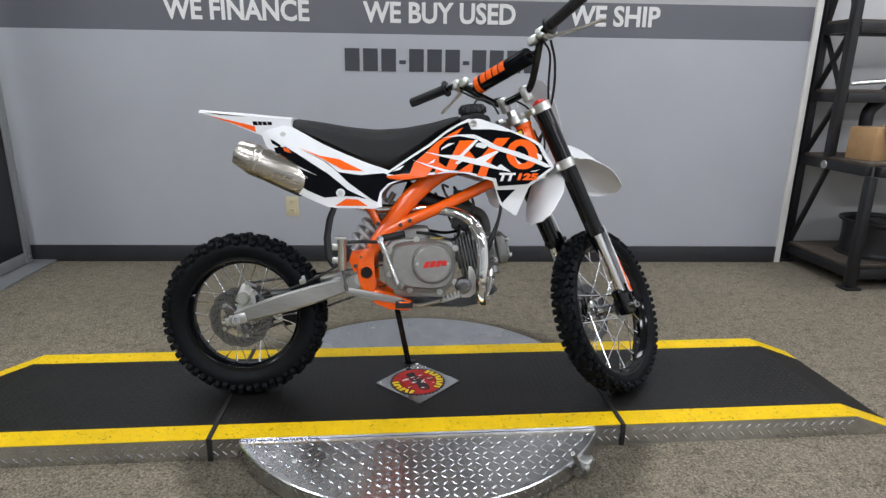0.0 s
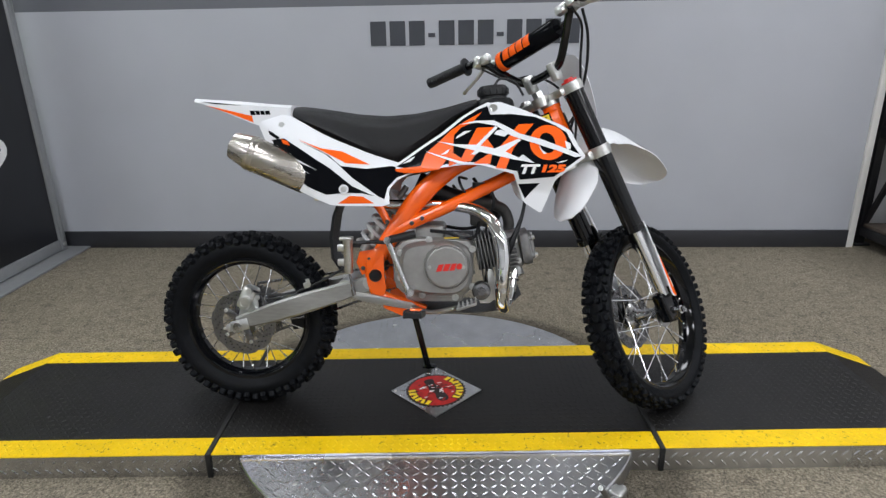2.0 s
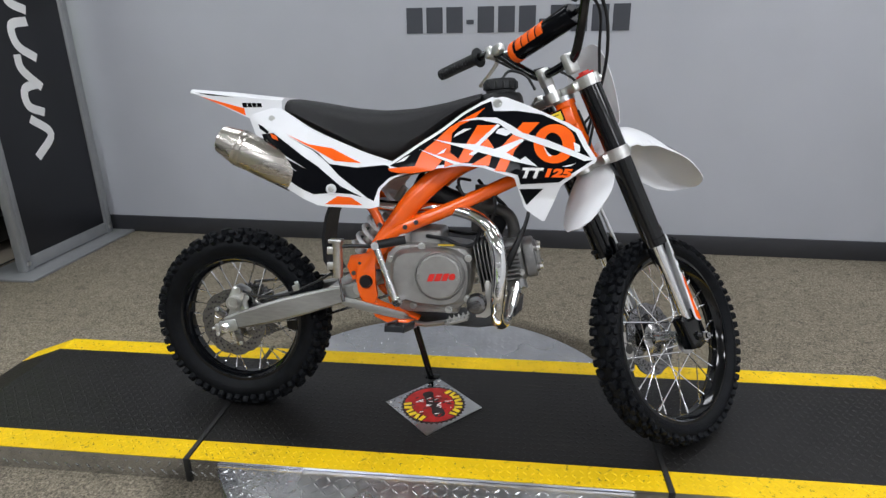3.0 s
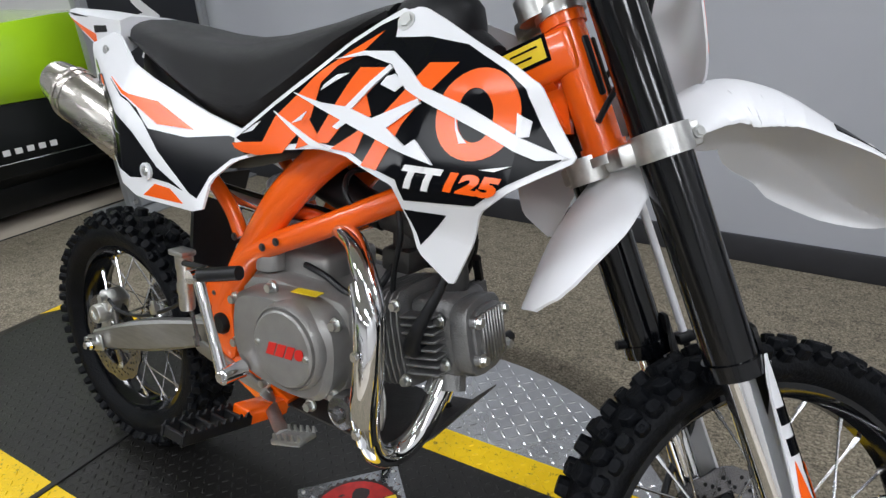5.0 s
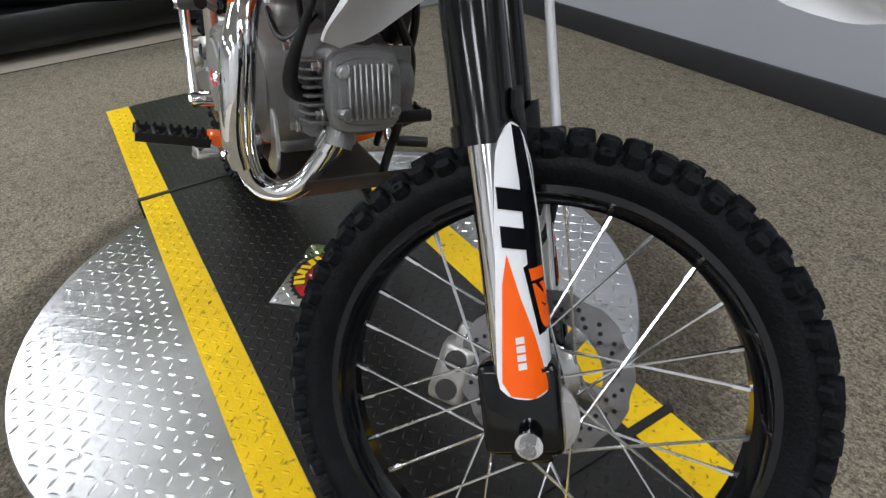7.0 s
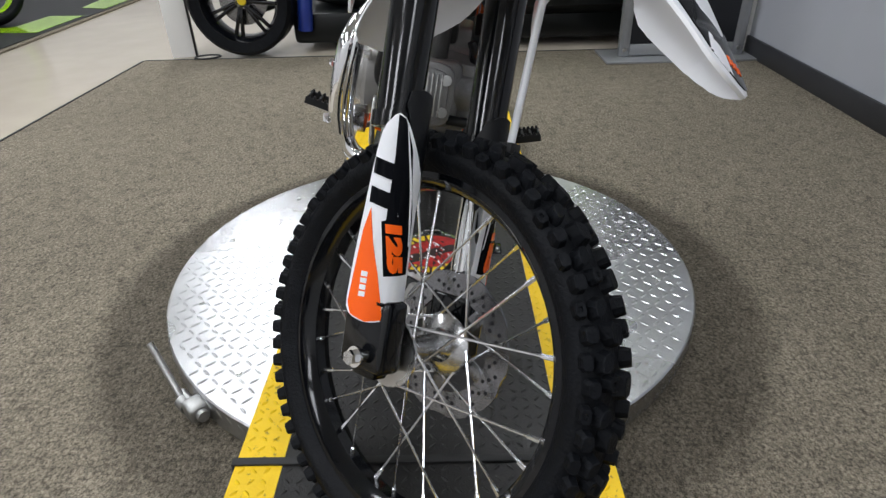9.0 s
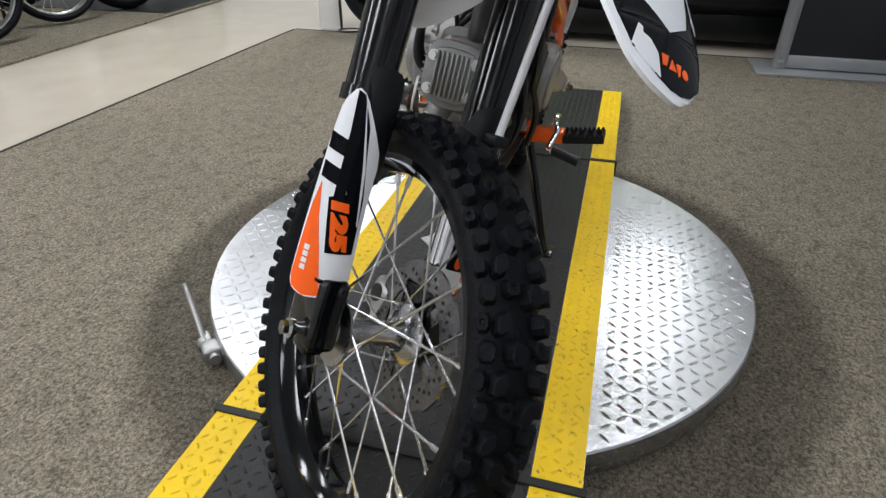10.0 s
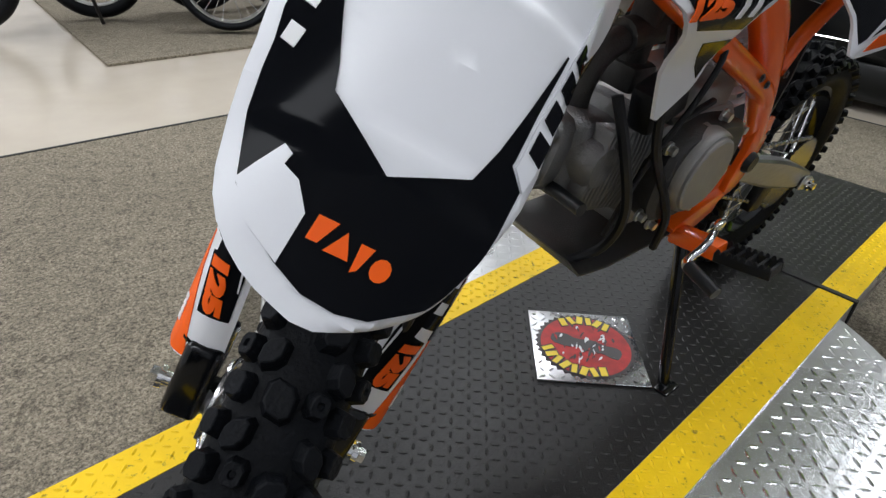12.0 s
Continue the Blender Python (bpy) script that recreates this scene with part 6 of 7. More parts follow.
def fork():
    for s in (-1, 1):
        bm = bmesh.new()
        tube(bm, [leg(s, 0.262), leg(s, 0.30), leg(s, 0.44), leg(s, 0.704)], [0.0262, 0.0262, 0.0268, 0.0268], 28, 1)
        tube(bm, [leg(s, 0.258), leg(s, 0.275)], 0.029, 28, 1)
        top = part("fork_tube", bm, BLACK_PAINT, bike, "gloss black upper fork tube", STEER)
        bm = bmesh.new()
        tube(bm, [leg(s, 0.703), leg(s, 0.709)], 0.022, 20, 1)
        tube(bm, [leg(s, 0.709), leg(s, 0.715)], 0.014, 6, 1)
        part("fork_cap", bm, RED if s < 0 else ZINC, top, "red anodised fork cap" if s < 0 else "fork cap")
        bm = bmesh.new()
        tube(bm, [leg(s, 0.058), leg(s, 0.27)], 0.0165, 24, 1)
        part("fork_slider", bm, CHROME, bike, "chrome lower fork leg", STEER)
        bm = bmesh.new()
        box(bm, (0.072, 0.036, 0.086), Matrix.Translation(leg(s, 0.024, 0.006, -0.006)) @ Matrix.Rotation(radians(-RAKE), 4, "Y"), 0.008, 3)
        box(bm, (0.040, 0.026, 0.030), Matrix.Translation(leg(s, -0.012, 0.012, -0.003)) @ Matrix.Rotation(radians(-RAKE), 4, "Y"), 0.006, 2)
        tube(bm, [leg(s, 0.056, 0.020, 0.010), leg(s, 0.068, 0.028, 0.012)], [0.010, 0.007], 10, 1)
        lug_ob = part("axle_lug", bm, BLACK_PAINT, bike, "gloss black axle lug", STEER)
        for h in (0.035, 0.000):
            bm = bmesh.new()
            bolt(bm, Matrix.Translation(leg(s, h, 0.030, 0.006)) @ Matrix.Rotation(radians(-90), 4, "Z"), 0.004, 0.004)
            part("pinch_bolt", bm, ZINC, lug_ob)

        # guard wrapped round the front and outside of the lower leg: a = along the arc, b = up the leg
        def wrap(a, b, off, s=s):
            r = 0.036 + off
            ph = a / 0.036 + 0.38
            return leg(s, b, r * math.cos(ph), r * math.sin(ph) - 0.004)
        outline = rounded([(-0.033, 0.053), (-0.005, 0.045), (0.020, 0.041), (0.040, 0.046), (0.050, 0.056), (0.047, 0.100), (0.041, 0.160), (0.035, 0.225), (0.030, 0.256), (0.016, 0.274), (0.005, 0.268), (-0.010, 0.240), (-0.029, 0.205), (-0.027, 0.160), (-0.030, 0.110)], 1, 0.2)
        bm = bmesh.new()
        skin(bm, [outline], wrap, 0, 0.003, (0.008, 0.03))
        g = part("fork_guard", bm, WHITE, bike, "white fork guard with black and orange decals", STEER, smooth=45)
        decals = (("black_decal", [[(0.015, 0.271), (0.007, 0.268), (-0.006, 0.236), (-0.011, 0.2046), (-0.020, 0.160), (-0.024, 0.098), (0.007, 0.095), (0.0175, 0.155), (0.000, 0.162), (0.006, 0.195), (0.013, 0.232)]], BLACK_DECAL, 0.0007),
                  ("white_decal", [[(0.0045, 0.262), (0.003, 0.258), (-0.013, 0.190), (-0.021, 0.130), (-0.0195, 0.131), (-0.010, 0.190)]], WHITE, 0.0014),
                  ("orange_decal", [[(0.031, 0.168), (0.037, 0.143), (0.0455, 0.060), (0.0390, 0.0478), (0.020, 0.0424), (0.001, 0.0462), (0.013, 0.096), (0.023, 0.130)]], ORANGE, 0.0008))
        for nm, ols, mat, off in decals:
            bm = bmesh.new()
            skin(bm, ols, wrap, off, 0.0008, (0.008, 0.03))
            part(nm, bm, mat, g, smooth=45)
        b2 = letters("TT", 0.033, 0.074, 0.25, 0.12)
        for v in b2.verts:
            v.co = Vector(((0.034 - v.co.y if s < 0 else 0.001 + v.co.y), 0.236 - v.co.x, 0))
        bm = bmesh.new()
        skin(bm, [], wrap, 0.0010, 0.0008, (0.008, 0.03), flat=b2)
        part("model_letters", bm, BLACK_DECAL, g, "black letters TT", smooth=45)
        b2 = letters("125", 0.019, 0.054, 0.0, 0.08)
        for v in b2.verts:
            v.co = Vector(((0.0135 - v.co.y if s < 0 else -0.0055 + v.co.y) - 0.19 * v.co.x, 0.153 - v.co.x, 0))
        bm = bmesh.new()
        skin(bm, [], wrap, 0.0022, 0.0008, (0.008, 0.03), flat=b2)
        part("model_number", bm, ORANGE, g, "orange number 125", smooth=45)
        for q in range(4):
            bm = bmesh.new()
            b0 = 0.098 - 0.0075 * q
            skin(bm, [[(0.024, b0), (0.031, b0), (0.031, b0 - 0.0055), (0.024, b0 - 0.0055)]], wrap, 0.0018, 0.0008, (0.008, 0.03))
            part("brand_bar", bm, LETTER_WHITE, g)
        # black upper mount of the guard
        bm = bmesh.new()
        skin(bm, [rounded([(-0.044, 0.170), (-0.020, 0.205), (-0.006, 0.250), (0.012, 0.296), (-0.02, 0.304), (-0.052, 0.285), (-0.062, 0.22)], 1)], wrap, -0.002, 0.004, (0.008, 0.03))
        part("guard_mount", bm, BLACK_PLASTIC, g, "black guard mount", smooth=45)

    # clamps
    for up, th, mat, lab in ((0.690, 0.026, ALUMINIUM, "cast aluminium top clamp"), (0.502, 0.029, ALUMINIUM, "cast aluminium lower clamp")):
        bm = bmesh.new()
        tube(bm, [leg(1, up - th / 2, -0.042, -LEG), leg(1, up + th / 2, -0.042, -LEG)], 0.024, 24, 1)
        c = part("fork_clamp", bm, mat, bike, lab, STEER, smooth=35)
        for s in (-1, 1):
            turn = Matrix.Rotation(radians(-RAKE), 4, "Y")
            bm = bmesh.new()
            box(bm, (0.038, LEG * 0.95, th * 0.8), Matrix.Translation(leg(s, up, -0.018, -LEG * 0.52)) @ turn @ Matrix.Rotation(radians(12 * s), 4, "Z"), 0.005)
            part("clamp_arm", bm, mat, c)
            bm = bmesh.new()
            tube(bm, [leg(s, up - th / 2), leg(s, up + th / 2)], 0.0300, 28, 1)
            part("clamp_collar", bm, mat, c, smooth=35)
            bm = bmesh.new()
            box(bm, (0.022, 0.018, th * 0.9), Matrix.Translation(leg(s, up, 0.034, -0.004)) @ turn, 0.003)
            part("clamp_ear", bm, mat, c)
        for s in (-1, 1):
            bm = bmesh.new()
            bolt(bm, Matrix.Translation(leg(s, up, 0.040, 0.006)) @ (Matrix() if s > 0 else Matrix.Rotation(math.pi, 4, "X")), 0.0045, 0.005)
            part("clamp_bolt", bm, ZINC, c)
        if up > 0.6:
            bm = bmesh.new()
            tube(bm, [leg(1, up + 0.012, -0.042, -LEG), leg(1, up + 0.030, -0.042, -LEG)], 0.016, 6, 1)
            part("stem_nut", bm, ZINC, c)


fork()


# front fender: s along the centre line, c across
FENDER_LINE = [(0.866, 0.535), (0.895, 0.622), (0.938, 0.695), (0.988, 0.764), (1.052, 0.820), (1.125, 0.823), (1.200, 0.790), (1.278, 0.740), (1.353, 0.690)]
FENDER_CURVE = curve([(u, 0, w) for u, w in FENDER_LINE], 8)


def fender_at(s, c, off):
    f = max(0.0, min(1.0, s)) * (len(FENDER_CURVE) - 1)
    i = min(int(f), len(FENDER_CURVE) - 2)
    p = FENDER_CURVE[i].lerp(FENDER_CURVE[i + 1], f - i)
    i0, i1 = max(0, i - 1), min(len(FENDER_CURVE) - 1, i + 2)
    d = (FENDER_CURVE[i1] - FENDER_CURVE[i0]).normalized()
    nrm = Vector((-d.z, 0, d.x))
    crown = eased([(0, 0.032), (0.3, 0.040), (0.45, 0.076), (0.56, 0.082), (0.7, 0.064), (0.86, 0.024), (1, 0.010)], s)
    lat = c - 0.016 * max(0.0, min(1.0, (s - 0.45) / 0.4)) - 0.009 * max(0.0, s - 0.88) / 0.12
    reach = min(0.048, 0.88 * fender_half(s))
    skirt = max(0.0, c - reach) * max(0.0, min(1.0, (s - 0.65) / 0.12))
    lat -= 0.80 * skirt
    off -= 0.95 * skirt
    c -= skirt
    if c < 0:
        lat += c * 0.14 * max(0.0, min(1.0, (s - 0.6) / 0.2))
    k = abs(c) / 0.07
    return p + nrm * (off - crown * k**2.4) + Vector((0, lat, 0))


def fender_half(s):
    return eased([(0.0, 0.020), (0.02, 0.040), (0.06, 0.056), (0.14, 0.070), (0.21, 0.069), (0.30, 0.059), (0.42, 0.059), (0.50, 0.064), (0.60, 0.064), (0.70, 0.063), (0.82, 0.064), (0.88, 0.0585), (0.92, 0.0515), (0.948, 0.0455), (0.968, 0.0385), (0.984, 0.0275), (0.993, 0.017), (1.0, 0.004)], s)


def fender():
    ss = [k / 40 for k in range(39)] + [0.962, 0.972, 0.981, 0.988, 0.993, 0.997, 1.0]
    ol = [(s, -fender_half(s)) for s in ss] + [(s, fender_half(s) if s < 0.65 else min(0.048, 0.88 * fender_half(s)) + eased([(0.65, 0.014), (0.75, 0.045), (0.80, 0.058), (0.88, 0.045), (0.94, 0.030), (0.97, 0.018), (0.99, 0.005), (1.0, 0.0005)], s)) for s in reversed(ss)]
    bm = bmesh.new()
    skin(bm, [ol], fender_at, 0, 0.0035, (0.01, 0.005))
    f = part("front_fender", bm, WHITE, bike, "white front mudguard with black decals", STEER, smooth=45)

    def lay(name, ol, mat, off=0.0010):
        bm = bmesh.new()
        skin(bm, [ol], fender_at, off, 0.0012, (0.01, 0.005))
        part(name, bm, mat, f, smooth=45)
    # black wrap round a white hexagon, in three pieces
    wrap = [
        [(0.735, -0.056), (0.80, -0.0568), (0.86, -0.0555), (0.897, -0.0505), (0.893, -0.0285), (0.846, -0.040), (0.735, -0.046)],
        [(0.897, -0.0505), (0.920, -0.0465), (0.920, -0.002), (0.893, -0.0285)],
        [(0.811, 0.0395), (0.850, 0.0375), (0.883, 0.0355), (0.901, 0.0245), (0.850, 0.0337), (0.811, 0.0385)],
        [(0.883, 0.0355), (0.893, 0.0435), (0.920, 0.0438), (0.920, -0.002), (0.901, 0.0245)],
        [(0.920, 0.0438), (0.936, 0.0430), (0.959, 0.0385), (0.970, 0.0335), (0.986, 0.0175), (0.989, 0.0066), (0.987, -0.0055), (0.979, -0.0165), (0.967, -0.0290), (0.953, -0.0375), (0.920, -0.0465), (0.920, -0.002)],
    ]
    bm = bmesh.new()
    skin(bm, wrap, fender_at, 0.0010, 0.0012, (0.01, 0.005))
    part("black_decal", bm, BLACK_DECAL, f, smooth=45)
    # lamp glare beside the nose, painted in as a torn white decal
    lay("white_decal", [(0.951, -0.0385), (0.941, -0.0360), (0.927, -0.0320), (0.930, -0.0285), (0.936, -0.0290), (0.940, -0.0230), (0.953, -0.0164), (0.979, -0.0160), (0.968, -0.0290)], WHITE, 0.0014)
    # plain shapes in place of the maker's name: orange on the nose, white and black on the flanks
    for k, (a0, a1) in enumerate(((-0.0128, -0.0062), (-0.0048, 0.0012), (0.0024, 0.0076), (0.0092, 0.0156))):
        q = 0.9505 + 0.0020 * k
        top, low = q, q + 0.0125
        shape = ([(top, a0), (top, a1), (low, a1 - 0.003), (low, a0)], [(top, a0 + 0.002), (low, a1), (low, a0 - 0.002)], [(top, a0), (low + 0.002, a0 + 0.001), (low, a0 + 0.003), (top, a1)], None)[k]
        if shape is None:
            c0, q0 = (a0 + a1) / 2, q + 0.006
            shape = [(q0 + 0.006 * math.sin(t), c0 + 0.0036 * math.cos(t)) for t in (2 * math.pi * i / 12 for i in range(12))]
        lay("brand_shape", shape, ORANGE, 0.0016)
    for q in range(4):
        s0 = 0.795 + 0.024 * q
        lay("brand_shape", [(s0, -0.0510), (s0 + 0.011, -0.0515), (s0 + 0.014, -0.0462), (s0 + 0.003, -0.0455)], LETTER_WHITE, 0.0016)
    lay("white_decal", [(0.760, 0.0455), (0.883, 0.0372), (0.893, 0.0445), (0.833, 0.0500), (0.760, 0.0530)], WHITE, 0.0014)
    for q in range(4):
        s0 = 0.872 - 0.021 * q
        lay("brand_shape", [(s0, 0.0395 + 0.0012 * q), (s0 - 0.014, 0.0405 + 0.0012 * q), (s0 - 0.011, 0.0475 + 0.0008 * q), (s0 + 0.004, 0.0462 + 0.0008 * q)], BLACK_DECAL, 0.0022)


fender()


def number_plate():
    def at(a, b, off):
        # a across, b up the plate
        base = Vector((1.046, 0, 0.818)) + AXIS * b * 0.98 + Vector((0.03, 0, 0)) * math.sin(b * 8)
        return base + Vector((off - 6.5 * a * a, a, 0))
    ol = rounded([(-0.044, -0.01), (0.044, -0.01), (0.070, 0.10), (0.066, 0.20), (0.034, 0.240), (-0.034, 0.240), (-0.066, 0.20), (-0.070, 0.10)], 2)
    bm = bmesh.new()
    skin(bm, [ol], at, 0, 0.003, (0.02, 0.03))
    p = part("number_plate", bm, WHITE, bike, "plain white front number plate", STEER, smooth=45)
    for s in (-1, 1):
        bm = bmesh.new()
        skin(bm, [[(s * 0.046, 0.02), (s * 0.065, 0.11), (s * 0.056, 0.12), (s * 0.038, 0.03)]], at, 0.0008, 0.001, (0.02, 0.03))
        part("orange_decal", bm, ORANGE, p)


number_plate()


def bars():
    pts = [(0.758, -0.350, 1.064), (0.790, -0.210, 1.062), (0.812, -0.165, 1.055), (0.838, -0.118, 1.005), (0.862, -0.068, 0.958), (0.866, -0.03, 0.950), (0.866, 0.03, 0.950), (0.862, 0.068, 0.958), (0.838, 0.118, 1.005), (0.812, 0.165, 1.055), (0.790, 0.210, 1.062), (0.758, 0.350, 1.064)]
    bm = bmesh.new()
    tube(bm, pts, 0.0112, 14, 5)
    part("handlebar", bm, BLACK_PAINT, bike, "black steel handlebar", STEER)
    bm = bmesh.new()
    tube(bm, [(0.825, -0.140, 1.032), (0.825, 0.140, 1.032)], 0.007, 10, 1)
    part("crossbar", bm, BLACK_PAINT, bike, "", STEER)
    bm = bmesh.new()
    lathe(bm, [(0.012, -0.108), (0.024, -0.108), (0.0275, -0.102), (0.0275, 0.102), (0.024, 0.108), (0.012, 0.108)], 24, Matrix.Translation((0.825, 0, 1.032)))
    pad = part("bar_pad", bm, BLACK_DECAL, bike, "black padded crossbar roll with an orange end", STEER)
    for y0, y1 in ((0.084, 0.1035),):
        bm = bmesh.new()
        lathe(bm, [(0.0275, y0), (0.0282, y0 + 0.001), (0.0282, y1 - 0.002), (0.0275, y1)], 24, Matrix.Translation((0.825, 0, 1.032)))
        part("orange_band", bm, ORANGE, pad)
    for k in range(4):
        y0 = 0.052 - 0.026 * k
        bm = bmesh.new()
        lathe(bm, [(0.0276, y0), (0.0282, y0 + 0.001), (0.0282, y0 + 0.021), (0.0276, y0 + 0.022)], 12, Matrix.Translation((0.825, 0, 1.032)) @ Matrix.Rotation(radians(226), 4, "Y"), arc=1.35)
        part("brand_bar", bm, ORANGE, pad)
    for s in (-1, 1):
        a, b = Vector((0.790, s * 0.212, 1.062)), Vector((0.757, s * 0.354, 1.064))
        d = (b - a).normalized()
        bm = bmesh.new()
        prof = [(0.0001, 0.0), (0.027, 0.0), (0.027, 0.006), (0.0152, 0.008)]
        for k in range(14):
            y = 0.012 + 0.0095 * k
            prof += [(0.0152, y), (0.0164, y + 0.001), (0.0164, y + 0.0045), (0.0152, y + 0.0055)]
        prof += [(0.0152, 0.146), (0.0001, 0.147)]
        lathe(bm, prof, 20, Matrix.Translation(a) @ d.to_track_quat("Y", "Z").to_matrix().to_4x4())
        part("grip", bm, CABLE, bike, "black ribbed rubber grip", STEER)
        # perch, lever
        bm = bmesh.new()
        c = a - d * 0.035
        box(bm, (0.030, 0.026, 0.030), Matrix.Translation(c + Vector((0.006, 0, 0))), 0.005)
        box(bm, (0.036, 0.030, 0.020), Matrix.Translation(c + Vector((0.032, s * 0.012, 0.004))), 0.005)
        if s < 0:
            box(bm, (0.030, 0.050, 0.028), Matrix.Translation(c + Vector((0.035, 0.010, 0.022))), 0.005)
        for dx, dy, dz in ((0.020, 0.0, 0.016), (0.020, 0.0, -0.016), (0.046, 0.012, 0.016)):
            bolt(bm, Matrix.Translation(c + Vector((dx, s * dy, dz))) @ Matrix.Rotation(radians(90), 4, "X"), 0.0055, 0.007)
        tube(bm, [c + Vector((0.035, -s * 0.005, 0.0)), c + Vector((0.050, -s * 0.040, -0.004))], 0.0065, 10, 1)
        box(bm, (0.022, 0.034, 0.024), Matrix.Translation(c + Vector((0.004, -s * 0.034, -0.006))), 0.005)
        perch = part("lever_perch", bm, ZINC, bike, "aluminium lever perch", STEER)
        bm = bmesh.new()
        tube(bm, [c + Vector((0.045, s * 0.012, 0.002)), c + Vector((0.062, s * 0.055, -0.004)), c + Vector((0.075, s * 0.11, -0.010)), c + Vector((0.085, s * 0.150, -0.012)), c + Vector((0.092, s * 0.158, -0.012))], [0.008, 0.006, 0.0055, 0.006, 0.007], 10, squash=0.7)
        part("lever", bm, ALUMINIUM, bike, "aluminium hand lever", STEER)
        # clamp of the bar
        bm = bmesh.new()
        box(bm, (0.036, 0.022, 0.052), Matrix.Translation((0.866, s * 0.045, 0.944)) @ Matrix.Rotation(radians(-RAKE), 4, "Y"), 0.006)
        part("bar_clamp", bm, ALUMINIUM, bike, "", STEER)
    bm = bmesh.new()
    tube(bm, [(0.80, -0.175, 1.045), (0.855, -0.16, 1.02), (0.90, -0.11, 0.96), (0.945, -0.05, 0.86), (0.93, 0.0, 0.80), (0.90, 0.02, 0.74)], 0.0035, 8)
    part("throttle_cable", bm, CABLE, bike, "", STEER)
    bm = bmesh.new()
    tube(bm, [(0.82, 0.18, 1.045), (0.87, 0.13, 1.0), (0.90, 0.06, 0.985), (0.93, 0.0, 0.93), (0.945, -0.03, 0.83), (0.91, -0.04, 0.74)], 0.0035, 8)
    part("clutch_cable", bm, CABLE, bike, "", STEER)
    bm = bmesh.new()
    tube(bm, [(0.84, -0.18, 1.05), (0.89, -0.150, 1.00), (0.935, -0.09, 0.92), (0.985, 0.03, 0.80), (1.021, 0.0835, 0.722)], 0.004, 8)
    part("upper_brake_hose", bm, CABLE, bike, "", STEER)
    bm = bmesh.new()
    tube(bm, [(1.021, 0.0835, 0.722), (1.109, 0.0718, 0.521)], 0.0052, 12, 1)
    part("front_brake_hose", bm, WHITE, bike, "pale front brake hose", STEER)
    bm = bmesh.new()
    tube(bm, [(1.107, 0.0722, 0.525), (1.120, 0.072, 0.49), (1.135, 0.078, 0.42), (1.112, 0.085, 0.34), (1.096, 0.076, 0.28)], 0.0045, 8)
    part("lower_brake_hose", bm, CABLE, bike, "", STEER)
    bm = bmesh.new()
    box(bm, (0.024, 0.022, 0.014), Matrix.Translation((1.107, 0.072, 0.520)) @ Matrix.Rotation(radians(-RAKE), 4, "Y"), 0.003)
    tube(bm, [(1.105, 0.072, 0.520), (1.065, 0.080, 0.508), (1.022, 0.084, 0.500)], 0.006, 8)
    part("hose_bracket", bm, BLACK_PLASTIC, bike, "black hose bracket", STEER)
    bm = bmesh.new()
    box(bm, (0.044, 0.034, 0.078), Matrix.Translation((1.090, 0.072, 0.224)), 0.010, 3)
    box(bm, (0.030, 0.020, 0.030), Matrix.Translation((1.094, 0.070, 0.272)), 0.006, 2)
    for dz in (-0.019, 0.019):
        lathe(bm, [(0.0001, 0.010), (0.010, 0.010), (0.011, 0.013), (0.015, 0.013), (0.016, 0.0)], 18, Matrix.Translation((1.090, 0.087, 0.224 + dz)))
    caliper = part("front_caliper", bm, SILVER_PAINT, bike, "silver front brake caliper", STEER)
    for dz in (-0.019, 0.019):
        bm = bmesh.new()
        lathe(bm, [(0.0001, -0.0195), (0.013, -0.0195), (0.013, -0.010)], 18, Matrix.Translation((1.090, 0.072, 0.224 + dz)))
        part("piston", bm, DARK_CAST, caliper, "dark brake piston")


bars()


